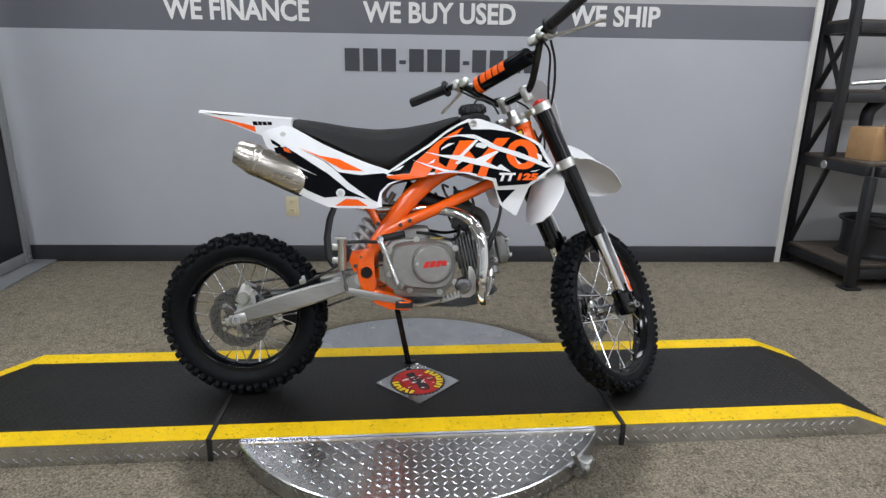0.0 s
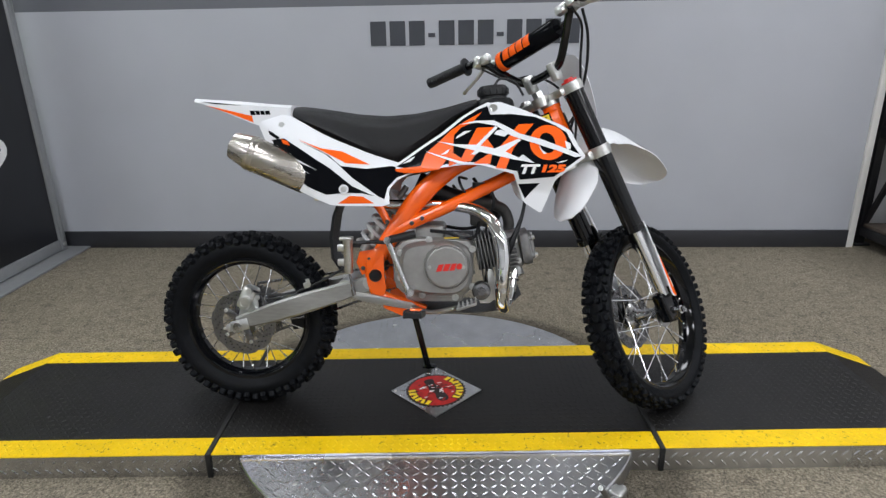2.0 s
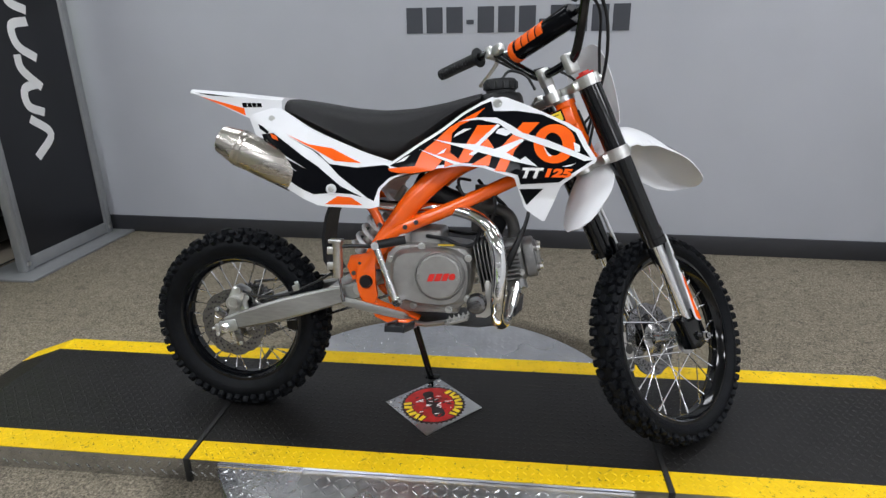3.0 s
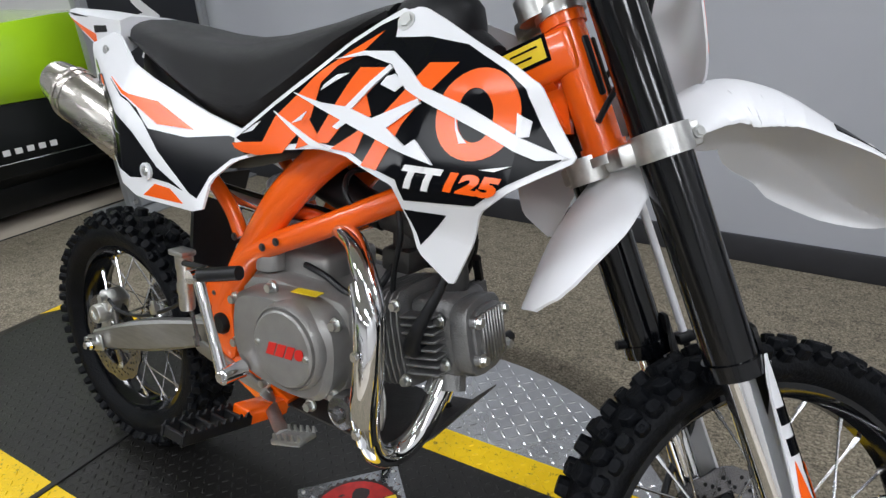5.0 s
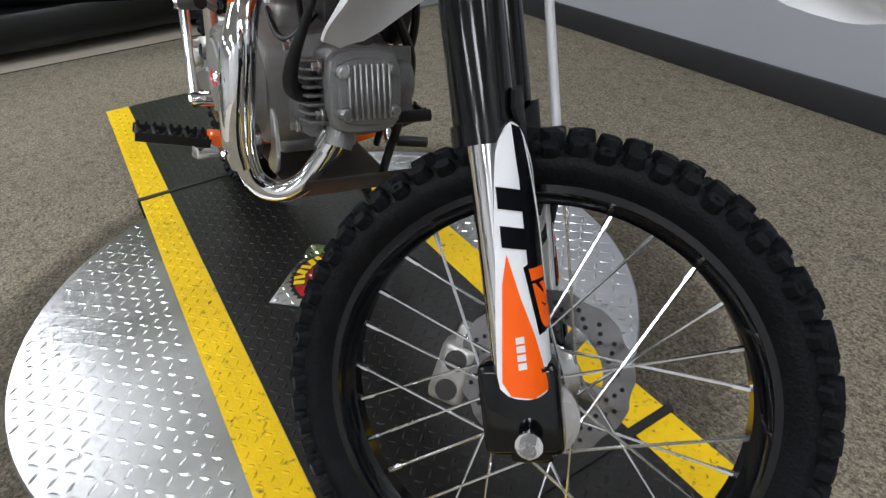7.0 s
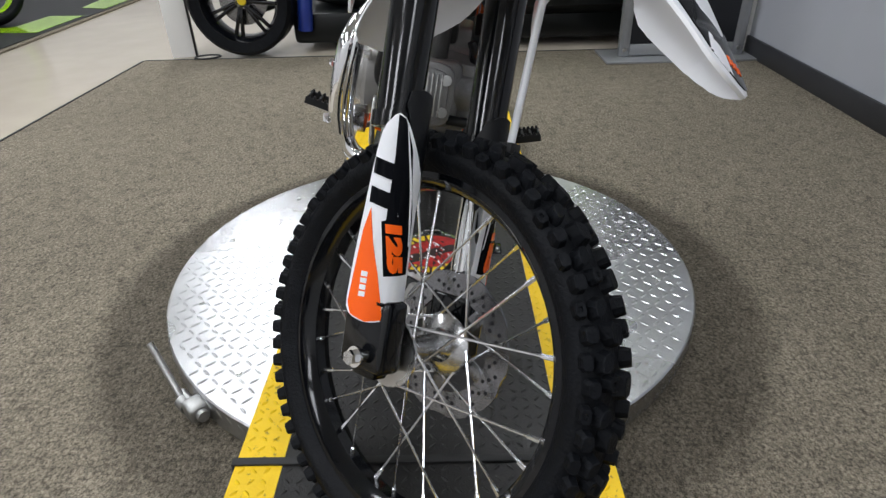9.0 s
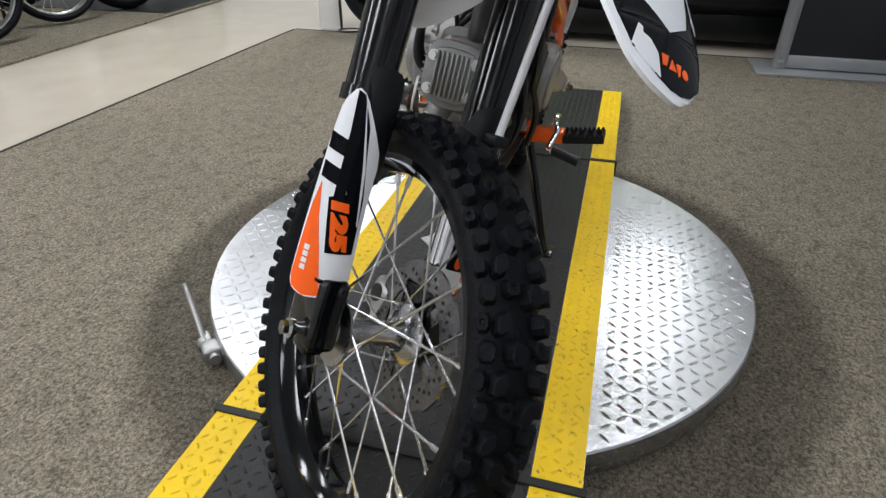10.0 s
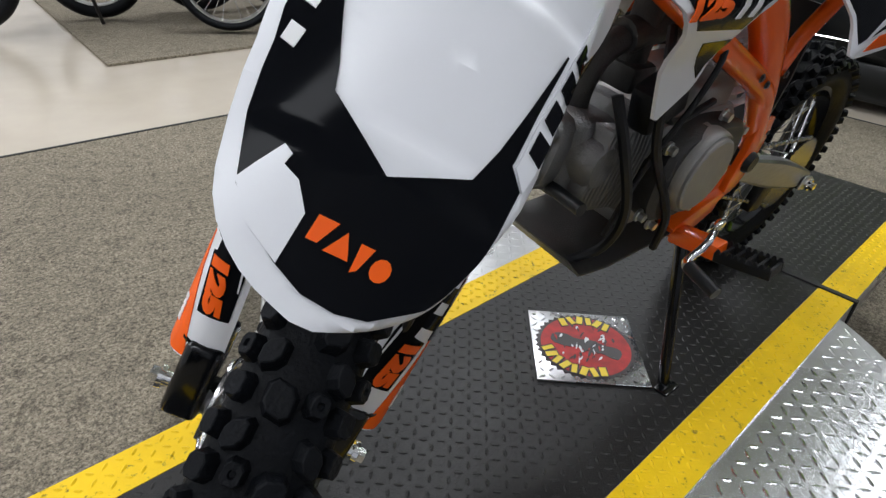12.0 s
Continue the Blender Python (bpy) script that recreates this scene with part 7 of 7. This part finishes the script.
# ---- things round the platform ----
def banner_stand():
    t = empty("banner_stand", pose(-2.16, 0, 0), "tall black printed banner in a grey metal frame near the wall", "banner")
    bm = bmesh.new()
    box(bm, (0.30, 0.82, 0.012), pose(-0.02, 1.315, 0.006), 0.003)
    part("base_plate", bm, FRAME_GREY, t, "flat grey metal base plate")
    for y in (1.020, 1.640):
        bm = bmesh.new()
        box(bm, (0.045, 0.055, 2.10), pose(0, y, 1.062), 0.006)
        box(bm, (0.004, 0.012, 2.08), pose(0.0235, y, 1.062))
        u = part("upright", bm, FRAME_GREY, t)
        bm = bmesh.new()
        bolt(bm, pose(0.024, y, 0.05, 0, 0, -90), 0.009, 0.005)
        part("frame_bolt", bm, ZINC, u)
    for z in (0.047, 2.08):
        bm = bmesh.new()
        box(bm, (0.040, 0.565, 0.060), pose(0, 1.330, z), 0.005)
        part("rail", bm, FRAME_GREY, t)
    bm = bmesh.new()
    box(bm, (0.012, 0.565, 1.97), pose(0.004, 1.330, 1.063))
    p = part("banner_print", bm, BANNER_BLACK, t, "glossy black banner print")
    # wavy white strokes in place of the maker's name, running upwards
    strokes = ([(1.25, 0.53), (1.37, 0.63), (1.26, 0.72)], [(1.36, 0.74), (1.27, 0.78), (1.27, 0.86), (1.37, 0.88)], [(1.38, 0.86), (1.28, 0.95), (1.27, 1.02)], [(1.39, 1.00), (1.29, 1.06), (1.28, 1.15), (1.38, 1.17)], [(1.39, 1.22), (1.29, 1.26), (1.30, 1.36), (1.40, 1.36)], [(1.41, 1.42), (1.30, 1.48), (1.31, 1.58), (1.42, 1.60)])
    for k, st in enumerate(strokes):
        bm = bmesh.new()
        path = curve([(0.0115 + 0.0006 * (k % 3), y, z) for y, z in st], 6)
        n = len(path)
        rows = []
        for i, q in enumerate(path):
            d = (path[min(n - 1, i + 1)] - path[max(0, i - 1)]).normalized()
            s = Vector((0, -d.z, d.y)) * 0.021
            rows.append([q + s, q - s, q - s - Vector((0.0015, 0, 0)), q + s - Vector((0.0015, 0, 0))])
        loft(bm, rows)
        part("brand_stroke", bm, LETTER_WHITE, p)


banner_stand()


def steel_shelf():
    """Black rack with crossed end braces, boards at four heights."""
    x0, x1, y0, ym, y1 = 2.35, 3.35, 1.02, 1.34, 1.565
    t = empty("shelf_rack", Matrix(), "black steel bench with a shallow shelf rack beside the wall", "shelf")
    for x in (x0, x1):
        for y, low, high in ((y0, 0.0, 0.60), (ym, 0.65, 2.2), (y1, 0.0, 2.2)):
            bm = bmesh.new()
            box(bm, (0.044, 0.044, high - low - 0.012), pose(x, y, (high + low) / 2 + 0.006), 0.004)
            if low == 0.0:
                box(bm, (0.085, 0.085, 0.012), pose(x, y, 0.006), 0.003)
            part("post", bm, SHELF_BLACK, t)
    heights = (0.085, 0.625, 0.985, 1.345)
    for k, z in enumerate(heights):
        front = y0 if k < 2 else ym
        for x in (x0, x1):
            bm = bmesh.new()
            box(bm, (0.042, y1 - front - 0.048, 0.052), pose(x, (front + y1) / 2, z), 0.004)
            part("end_rail", bm, SHELF_BLACK, t)
        for y in (front, y1):
            bm = bmesh.new()
            box(bm, (x1 - x0 - 0.055, 0.042, 0.052), pose((x0 + x1) / 2, y, z), 0.004)
            part("long_rail", bm, SHELF_BLACK, t)
        bm = bmesh.new()
        box(bm, (x1 - x0 + 0.02, y1 - front - 0.05, 0.018), pose((x0 + x1) / 2, (front + y1) / 2, z + 0.034), 0.003)
        part("shelf_board", bm, SHELF_WOOD, t, "worn brown shelf board")
    bm = bmesh.new()
    lathe(bm, [(0.0001, 0.006), (0.020, 0.006), (0.024, 0.0)], 20, pose(x0 - 0.022, ym, 0.622, 0, 0, 90))
    part("end_disc", bm, FRAME_GREY, t, "grey round bolt plate")
    for z0, z1, a_y, b_y, both_ways in ((0.115, 0.595, y1 - 0.02, ym, False), (0.655, 0.955, y1 - 0.02, ym + 0.02, False), (1.015, 1.315, y1 - 0.02, ym + 0.02, True), (1.375, 2.15, y1 - 0.02, ym + 0.02, True)):
        for flip in ((0, 1) if both_ways else (0,)):
            a, b = Vector((x0, a_y, z0)), Vector((x0, b_y, z1))
            if flip:
                a.y, b.y = b.y, a.y
            d = b - a
            bm = bmesh.new()
            box(bm, (0.010 if flip else 0.016, 0.030, d.length), Matrix.Translation((a + b) / 2 + Vector((0.010 * flip, 0, 0))) @ d.to_track_quat("Z", "X").to_matrix().to_4x4() @ Matrix.Rotation(math.pi, 4, "Z"), 0.003)
            part("brace", bm, SHELF_BLACK, t)
    return heights


shelf_z = [h + 0.043 for h in steel_shelf()]


def loose_rim(x, y, z, r=0.20, tall=0.20):
    bm = bmesh.new()
    lathe(bm, [(r, 0), (r, 0.012), (r - 0.02, 0.016), (r - 0.025, tall * 0.4), (r - 0.025, tall * 0.6), (r - 0.02, tall - 0.016), (r, tall - 0.012), (r, tall), (r - 0.012, tall), (r - 0.035, tall * 0.6), (r - 0.035, tall * 0.4), (r - 0.012, 0)], 40, pose(x, y, z) @ Matrix(((1, 0, 0, 0), (0, 0, 1, 0), (0, 1, 0, 0), (0, 0, 0, 1))), closed=True)
    for k in range(5):
        a = 2 * math.pi * k / 5
        box(bm, (r - 0.04, 0.05, 0.02), pose(x, y, z + tall * 0.75) @ Matrix.Rotation(a, 4, "Z") @ Matrix.Translation(((r - 0.03) / 2, 0, 0)), 0.004)
    return tagged(part("wheel_rim", bm, SHELF_BLACK), "black loose wheel rim lying on the lowest shelf board", "wheel rim")


loose_rim(2.66, 1.25, shelf_z[0])
bm = bmesh.new()
lathe(bm, [(0.15, -0.07), (0.20, -0.085), (0.27, -0.08), (0.30, -0.05), (0.30, 0.05), (0.27, 0.08), (0.20, 0.085), (0.15, 0.07)], 48, pose(2.84, 0.80, 0.303, 0, 0, 62), closed=True)
for k in range(36):
    a = 2 * math.pi * k / 36
    for y in (-0.045, 0.0, 0.045):
        box(bm, (0.012, 0.034, 0.030), pose(2.84, 0.80, 0.303, 0, 0, 62) @ Matrix.Rotation(a + (0.08 if y else 0), 4, "Y") @ Matrix.Translation((0.303, y, 0)))
tagged(part("loose_tyre", bm, RUBBER), "black knobbly tyre standing against the shelf rack", "tyre")


def carton(x, y, z, size, turn, label):
    t = empty("cardboard_box", pose(x, y, z, 0, 0, turn), label, "box")
    bm = bmesh.new()
    box(bm, size, pose(0, 0, size[2] / 2), 0.003)
    part("carton", bm, CARDBOARD, t)
    bm = bmesh.new()
    box(bm, (size[0] * 1.002, 0.045, 0.0008), pose(0, 0, size[2] + 0.0006))
    part("tape", bm, SHELF_WOOD, t)


carton(2.50, 1.22, shelf_z[1], (0.20, 0.15, 0.17), 12, "small brown cardboard box on the shelf")
bm = bmesh.new()
tube(bm, [(2.47, 1.14, shelf_z[1] + 0.19), (2.53, 1.08, shelf_z[1] + 0.012)], 0.011, 12, 1)
tagged(part("chrome_tube", bm, CHROME), "short chrome tube leaning on the shelf board", "tube")
bm = bmesh.new()
for k in range(26):
    a, b = random.random() * 6.28, random.random() * 0.11
    tube(bm, [(2.78 + b * math.cos(a), 1.16 + b * math.sin(a) * 0.8, shelf_z[1] + 0.02 + random.random() * 0.05), (2.78 + b * math.cos(a + 1.3), 1.16 + b * math.sin(a + 1.3) * 0.8, shelf_z[1] + 0.09 - b * 0.4), (2.78 + b * math.cos(a + 2.4), 1.16 + b * math.sin(a + 2.4) * 0.8, shelf_z[1] + 0.015)], 0.011, 8, 4)
tagged(part("cable_heap", bm, CABLE), "heap of black coiled cable on the shelf", "cables")
bm = bmesh.new()
for y in (1.40, 1.46, 1.52):
    tube(bm, [(2.44, y, shelf_z[2] + 0.03), (2.75, y - 0.05, shelf_z[2] + 0.05), (3.1, y + 0.02, shelf_z[2] + 0.02)], 0.012, 10)
tube(bm, [(2.50, 1.38, shelf_z[2] + 0.035), (2.60, 1.53, shelf_z[2] + 0.045)], 0.008, 8, 1)
tagged(part("chrome_bar_set", bm, CHROME), "chrome tubular luggage rack lying on the shelf", "rack")
bm = bmesh.new()
lathe(bm, [(0.25, 0), (0.25, 0.02), (0.235, 0.02), (0.235, 0)], 40, pose(2.85, 1.42, shelf_z[1] + 0.20, 0, 0, 0), closed=True, arc=3.1)
tube(bm, [(2.62, 1.43, shelf_z[1]), (2.60, 1.43, shelf_z[1] + 0.22), (2.66, 1.43, shelf_z[1] + 0.30)], 0.035, 10)
tagged(part("rubber_hoop", bm, CABLE), "black rubber hoop standing at the back of the shelf", "hoop")


# ---- three wheeled roadster ----
def roadster():
    t = empty("roadster", pose(-2.45, 0, 0), "lime green and black open three-wheeled roadster parked on the floor", "vehicle")
    # lower black body, lofted along y, outer side at x = 0
    bm = bmesh.new()
    rings = []
    for y in np.linspace(-0.80, 2.1, 18):
        f = between([(-0.80, 0.35), (-0.4, 0.06), (0.2, 0.0), (1.5, 0.0), (2.1, 0.16)], y)
        w = 1.42 - 2 * f
        lo = between([(-0.80, 0.24), (0, 0.17), (2.1, 0.19)], y)
        rings.append([(-f - 0.10, y, lo), (-f - 0.02, y, lo + 0.06), (-f, y, 0.36), (-f - 0.015, y, 0.44), (-f - 0.05, y, 0.548), (-f - w + 0.05, y, 0.548), (-f - w, y, 0.36), (-f - w + 0.10, y, lo)])
    loft(bm, rings)
    # block added under the body to keep light off the floor there
    belly = bmesh.new()
    box(belly, (1.16, 2.70, 0.18), pose(-0.69, 0.47, 0.125), 0.03)
    part("floor_shade_block", belly, CAR_BLACK, t, "black block added under the body to shade the floor")
    body = part("lower_body", bm, CAR_BLACK, t, "satin black lower body")
    bm = bmesh.new()
    rings = []
    for y in np.linspace(-0.80, 2.1, 24):
        f = between([(-0.80, 0.36), (-0.4, 0.08), (0.2, 0.02), (1.5, 0.02), (2.1, 0.18)], y)
        w = 1.42 - 2 * f
        top = between([(-0.8, 0.66), (-0.1, 0.74), (0.1, 0.70), (0.50, 0.70), (0.62, 0.86), (1.2, 0.92), (2.1, 0.72)], y)
        rings.append([(-f - 0.035, y, 0.55), (-f, y, 0.60), (-f - 0.01, y, top - 0.07), (-f - 0.06, y, top), (-f - w * 0.5, y, top + 0.02), (-f - w + 0.06, y, top), (-f - w, y, top - 0.08), (-f - w + 0.035, y, 0.55)])
    loft(bm, rings)
    part("upper_body", bm, LIME, t, "glossy lime green upper body", smooth=50)
    bm = bmesh.new()
    box(bm, (0.95, 0.52, 0.10), pose(-0.68, 0.24, 0.755), 0.04, 3)
    part("cockpit", bm, CAR_BLACK, t, "black cockpit opening and seat")
    bm = bmesh.new()
    tube(bm, [(-0.02, -0.55, 0.305), (0.000, 0.2, 0.300), (0.000, 1.6, 0.305)], 0.0035, 8)
    part("side_crease", bm, CHROME, t, "thin bright side line")
    for k in range(10):
        bm = bmesh.new()
        box(bm, (0.003, 0.030, 0.026), pose(0.0035, 0.42 + 0.052 * k, 0.350), 0)
        part("brand_bar", bm, LETTER_WHITE, body)
    # front wheel
    m = pose(-0.075, -1.14, 0.302, 0, 0, 90)
    bm = bmesh.new()
    lathe(bm, [(0.0001, -0.02), (0.035, -0.02), (0.05, 0.03), (0.0001, 0.03)], 24, m)
    hub = part("front_wheel", bm, SHELF_BLACK, t, "black alloy front wheel with a low tyre")
    bm = bmesh.new()
    lathe(bm, [(0.225, -0.09), (0.28, -0.10), (0.300, -0.08), (0.302, 0.08), (0.28, 0.10), (0.225, 0.09)], 56, m, closed=True)
    part("tyre", bm, RUBBER, hub)
    bm = bmesh.new()
    lathe(bm, [(0.23, -0.09), (0.235, -0.085), (0.215, -0.05), (0.21, 0.06), (0.23, 0.09), (0.218, 0.09), (0.20, 0.05), (0.20, -0.05), (0.222, -0.09)], 56, m, closed=True)
    part("rim", bm, BLACK_PAINT, hub)
    for k in range(7):
        bm = bmesh.new()
        a = 2 * math.pi * k / 7
        for d in (-0.10, 0.10):
            box(bm, (0.185, 0.022, 0.020), m @ Matrix.Rotation(a + d, 4, "Y") @ Matrix.Translation((0.125, -0.035, 0)), 0.004)
        part("wheel_spoke", bm, BLACK_PAINT, hub)
    bm = bmesh.new()
    lathe(bm, [(0.0001, -0.028), (0.026, -0.028), (0.030, -0.02), (0.030, 0.0)], 20, m)
    part("hub_cap", bm, YELLOW_STICKER, hub, "yellow hub cap")
    bm = bmesh.new()
    lathe(bm, [(0.05, 0.0), (0.14, 0.0), (0.14, 0.01), (0.05, 0.01)], 36, m, closed=True)
    part("brake_disc", bm, DISC_STEEL, hub)
    bm = bmesh.new()
    tube(bm, [(-0.10, -0.80, 0.12), (-0.10, -0.78, 0.30), (-0.16, -0.74, 0.52)], 0.045, 12)
    part("wheel_shield", bm, BLUE, t, "blue shield behind the front wheel")
    bm = bmesh.new()
    tube(bm, [(-0.25, -1.14, 0.30), (-0.6, -0.95, 0.36)], 0.02, 10, 1)
    tube(bm, [(-0.20, -1.10, 0.22), (-0.6, -0.85, 0.26)], 0.02, 10, 1)
    part("suspension_arm", bm, SHELF_BLACK, t)
    # rear wheel under the tail
    m2 = pose(-0.70, 1.75, 0.32, 0, 0, 90)
    bm = bmesh.new()
    lathe(bm, [(0.05, -0.11), (0.24, -0.12), (0.30, -0.12), (0.318, -0.08), (0.318, 0.08), (0.30, 0.12), (0.24, 0.12), (0.05, 0.11)], 48, m2, closed=True)
    part("rear_wheel", bm, RUBBER, t)


roadster()


def sign_board():
    t = empty("sign_board", pose(-2.46, -1.53, 0, 0, 0, 14), "narrow white sign board standing on the floor beside the roadster", "sign")
    bm = bmesh.new()
    box(bm, (0.03, 0.13, 1.6), pose(0, 0, 0.80), 0.003)
    part("board", bm, TRIM_WHITE, t)
    bm = bmesh.new()
    box(bm, (0.034, 0.012, 1.6), pose(0.0, 0.0715, 0.80), 0.002)
    part("edge_strip", bm, SHELF_BLACK, t)
    bm = bmesh.new()
    pts = [(0.08 + 0.05 * math.cos(a), 0.14 + 0.075 * math.sin(a), 0.006) for a in (2 * math.pi * k / 10 for k in range(10))]
    tube(bm, pts, 0.005, 8, 4, closed=True)
    part("cable", bm, CABLE, t, "loop of black cable on the floor")


sign_board()


# ---- parked dirt bikes on the far carpet ----
def parked_bike(m, plastic, group, label, rim_mat, fat=False):
    t = empty("parked_motorcycle" if fat else "parked_dirt_bike", m, label, "motorcycle" if fat else "dirt bike", group)
    def wheel_at(name, x, r, bead, half):
        bm = bmesh.new()
        lathe(bm, [(0.012, -0.05), (0.04, -0.05), (0.025, -0.03), (0.025, 0.03), (0.04, 0.05), (0.012, 0.05)], 20)
        w = part(name, bm, ALUMINIUM, t, "", Matrix.Translation((x, 0, r)))
        part("tyre", tyre_mesh(r, bead, half, 40, 0.002 if fat else 0.013), RUBBER, w, smooth=32)
        bm = bmesh.new()
        lathe(bm, [(bead + 0.005, -half * 0.6), (bead - 0.008, -half * 0.6), (bead - 0.018, 0), (bead - 0.008, half * 0.6), (bead + 0.005, half * 0.6), (bead - 0.004, 0)], 56, closed=True)
        part("rim", bm, rim_mat, w)
        sp = bmesh.new()
        tube(sp, [(0, 0, 0.03), (0, 0, bead - 0.012)], 0.002, 5, 1)
        me = bpy.data.meshes.new("spoke")
        sp.to_mesh(me)
        sp.free()
        me.materials.append(SPOKE)
        if fat:
            for k in range(6):
                bm = bmesh.new()
                box(bm, (0.022, 0.030, bead - 0.03), Matrix.Rotation(k * math.pi / 3, 4, "Y") @ Matrix.Translation((0, 0, bead / 2 + 0.010)), 0.005, 2)
                part("wheel_arm", bm, SHELF_BLACK, w)
            for sy in (-1, 1):
                bm = bmesh.new()
                lathe(bm, [(0.085, sy * 0.052), (0.135, sy * 0.052), (0.135, sy * 0.057), (0.085, sy * 0.057)], 40, closed=True)
                part("brake_disc", bm, DISC_STEEL, w)
        for k in range(0 if fat else 28):
            shared("spoke", me, w, Matrix.Rotation(2 * math.pi * k / 28, 4, "Y") @ Matrix.Translation((0, 0.03 if k % 2 else -0.03, 0)) @ Matrix.Rotation(0.13 if k % 2 else -0.13, 4, "X"))
    wheel_at("front_wheel", 1.30, 0.305, *((0.218, 0.066) if fat else (0.25, 0.042)))
    wheel_at("rear_wheel", 0.0, 0.30, *((0.215, 0.085) if fat else (0.22, 0.050)))
    for s in (-1, 1):
        bm = bmesh.new()
        tube(bm, [(1.29, s * 0.09, 0.30), (1.20, s * 0.09, 0.50)], 0.020, 12, 1)
        tube(bm, [(1.20, s * 0.09, 0.50), (1.02, s * 0.09, 0.92)], 0.027, 12, 1)
        part("fork_leg", bm, SHELF_BLACK, t)
        bm = bmesh.new()
        tube(bm, [(-0.02, s * 0.10, 0.30), (0.25, s * 0.09, 0.34), (0.48, s * 0.08, 0.40)], 0.026, 10)
        part("swingarm", bm, ALUMINIUM, t)
        bm = bmesh.new()
        prism(bm, rounded([(0.18, 0.82), (0.50, 0.72), (1.0, 0.74), (0.95, 0.92), (0.75, 0.90), (0.45, 0.86)], 1), 0.02, pose(0, s * 0.14 - 0.01, 0), 0.006)
        part("side_panel", bm, plastic, t)
    bm = bmesh.new()
    tube(bm, [(0.98, 0, 0.90), (0.85, 0, 0.55), (0.72, 0, 0.32), (0.52, 0, 0.30), (0.46, 0, 0.42), (0.50, 0, 0.80), (0.98, 0, 0.90)], 0.022, 10)
    part("frame", bm, SHELF_BLACK, t)
    bm = bmesh.new()
    box(bm, (0.34, 0.24, 0.24), pose(0.62, 0, 0.43), 0.05, 3)
    box(bm, (0.14, 0.14, 0.22), pose(0.70, 0, 0.62, 0, 12, 0), 0.03, 2)
    part("engine", bm, ENGINE_GREY, t)
    bm = bmesh.new()
    box(bm, (0.72, 0.16, 0.09), pose(0.40, 0, 0.92, 0, 2, 0), 0.035, 3)
    part("seat", bm, VINYL, t)
    bm = bmesh.new()
    loft(bm, [[(u, -0.07, w - 0.015), (u, 0, w), (u, 0.07, w - 0.015), (u, 0.07, w - 0.02), (u, 0, w - 0.005), (u, -0.07, w - 0.02)] for u, w in ((1.02, 0.74), (1.15, 0.80), (1.35, 0.79), (1.55, 0.72))])
    part("front_fender", bm, plastic, t)
    bm = bmesh.new()
    tube(bm, [(0.95, -0.38, 1.12), (0.98, -0.18, 1.12), (1.0, -0.06, 1.0), (1.0, 0.06, 1.0), (0.98, 0.18, 1.12), (0.95, 0.38, 1.12)], 0.012, 10)
    part("handlebar", bm, SHELF_BLACK, t)
    bm = bmesh.new()
    tube(bm, [(0.55, 0.10, 0.32), (0.58, 0.30, 0.012)], 0.011, 8, 1)
    part("side_stand", bm, SHELF_BLACK, t)
    return t


def parking(fx, fy, turn, lean=5):
    """The pose of a parked bike whose front wheel stands at fx, fy."""
    h = Vector((math.cos(radians(turn)), math.sin(radians(turn)), 0))
    return Matrix.Translation(Vector((fx, fy, 0.003)) - h * 1.30) @ Matrix.Rotation(radians(turn), 4, "Z") @ Matrix.Rotation(radians(-lean), 4, "X")


first = parked_bike(parking(-0.78, -3.06, 156), WHITE, "bikes parked in a row", "white and black dirt bike parked on the far carpet", ALUMINIUM)
for k in range(1, 3):
    copy_thing(first, parking(-0.78 - 0.66 * k, -3.10 - 0.08 * k, 152 + 3 * k))
green = parked_bike(parking(-2.68, -3.24, 158), LIME, "bikes parked in a row", "lime green motorcycle with wide tyres on a black mat", LIME, True)
copy_thing(green, parking(-3.64, -3.44, 152))
FLAT = Matrix(((1, 0, 0, 0), (0, 0, 1, 0), (0, 1, 0, 0.0015), (0, 0, 0, 1)))
bm = bmesh.new()
prism(bm, [(-2.60, -2.865), (-6.2, -3.00), (-6.2, -4.9), (-2.50, -4.9)], 0.004, FLAT)
mat = tagged(part("floor_mat", bm, SHELF_BLACK), "black rubber mat with lime stripes under the motorcycles", "mat")
for ol in ([(-3.45, -3.54), (-3.36, -3.21), (-3.34, -2.95), (-4.03, -2.98), (-4.06, -3.27), (-3.58, -3.26)], [(-4.49, -3.22), (-4.40, -2.97), (-4.95, -2.99), (-5.05, -3.30)]):
    bm = bmesh.new()
    prism(bm, ol, 0.002, Matrix.Translation((0, 0, 0.0042)) @ FLAT)
    part("stripe", bm, LIME, mat, "lime green stripe")
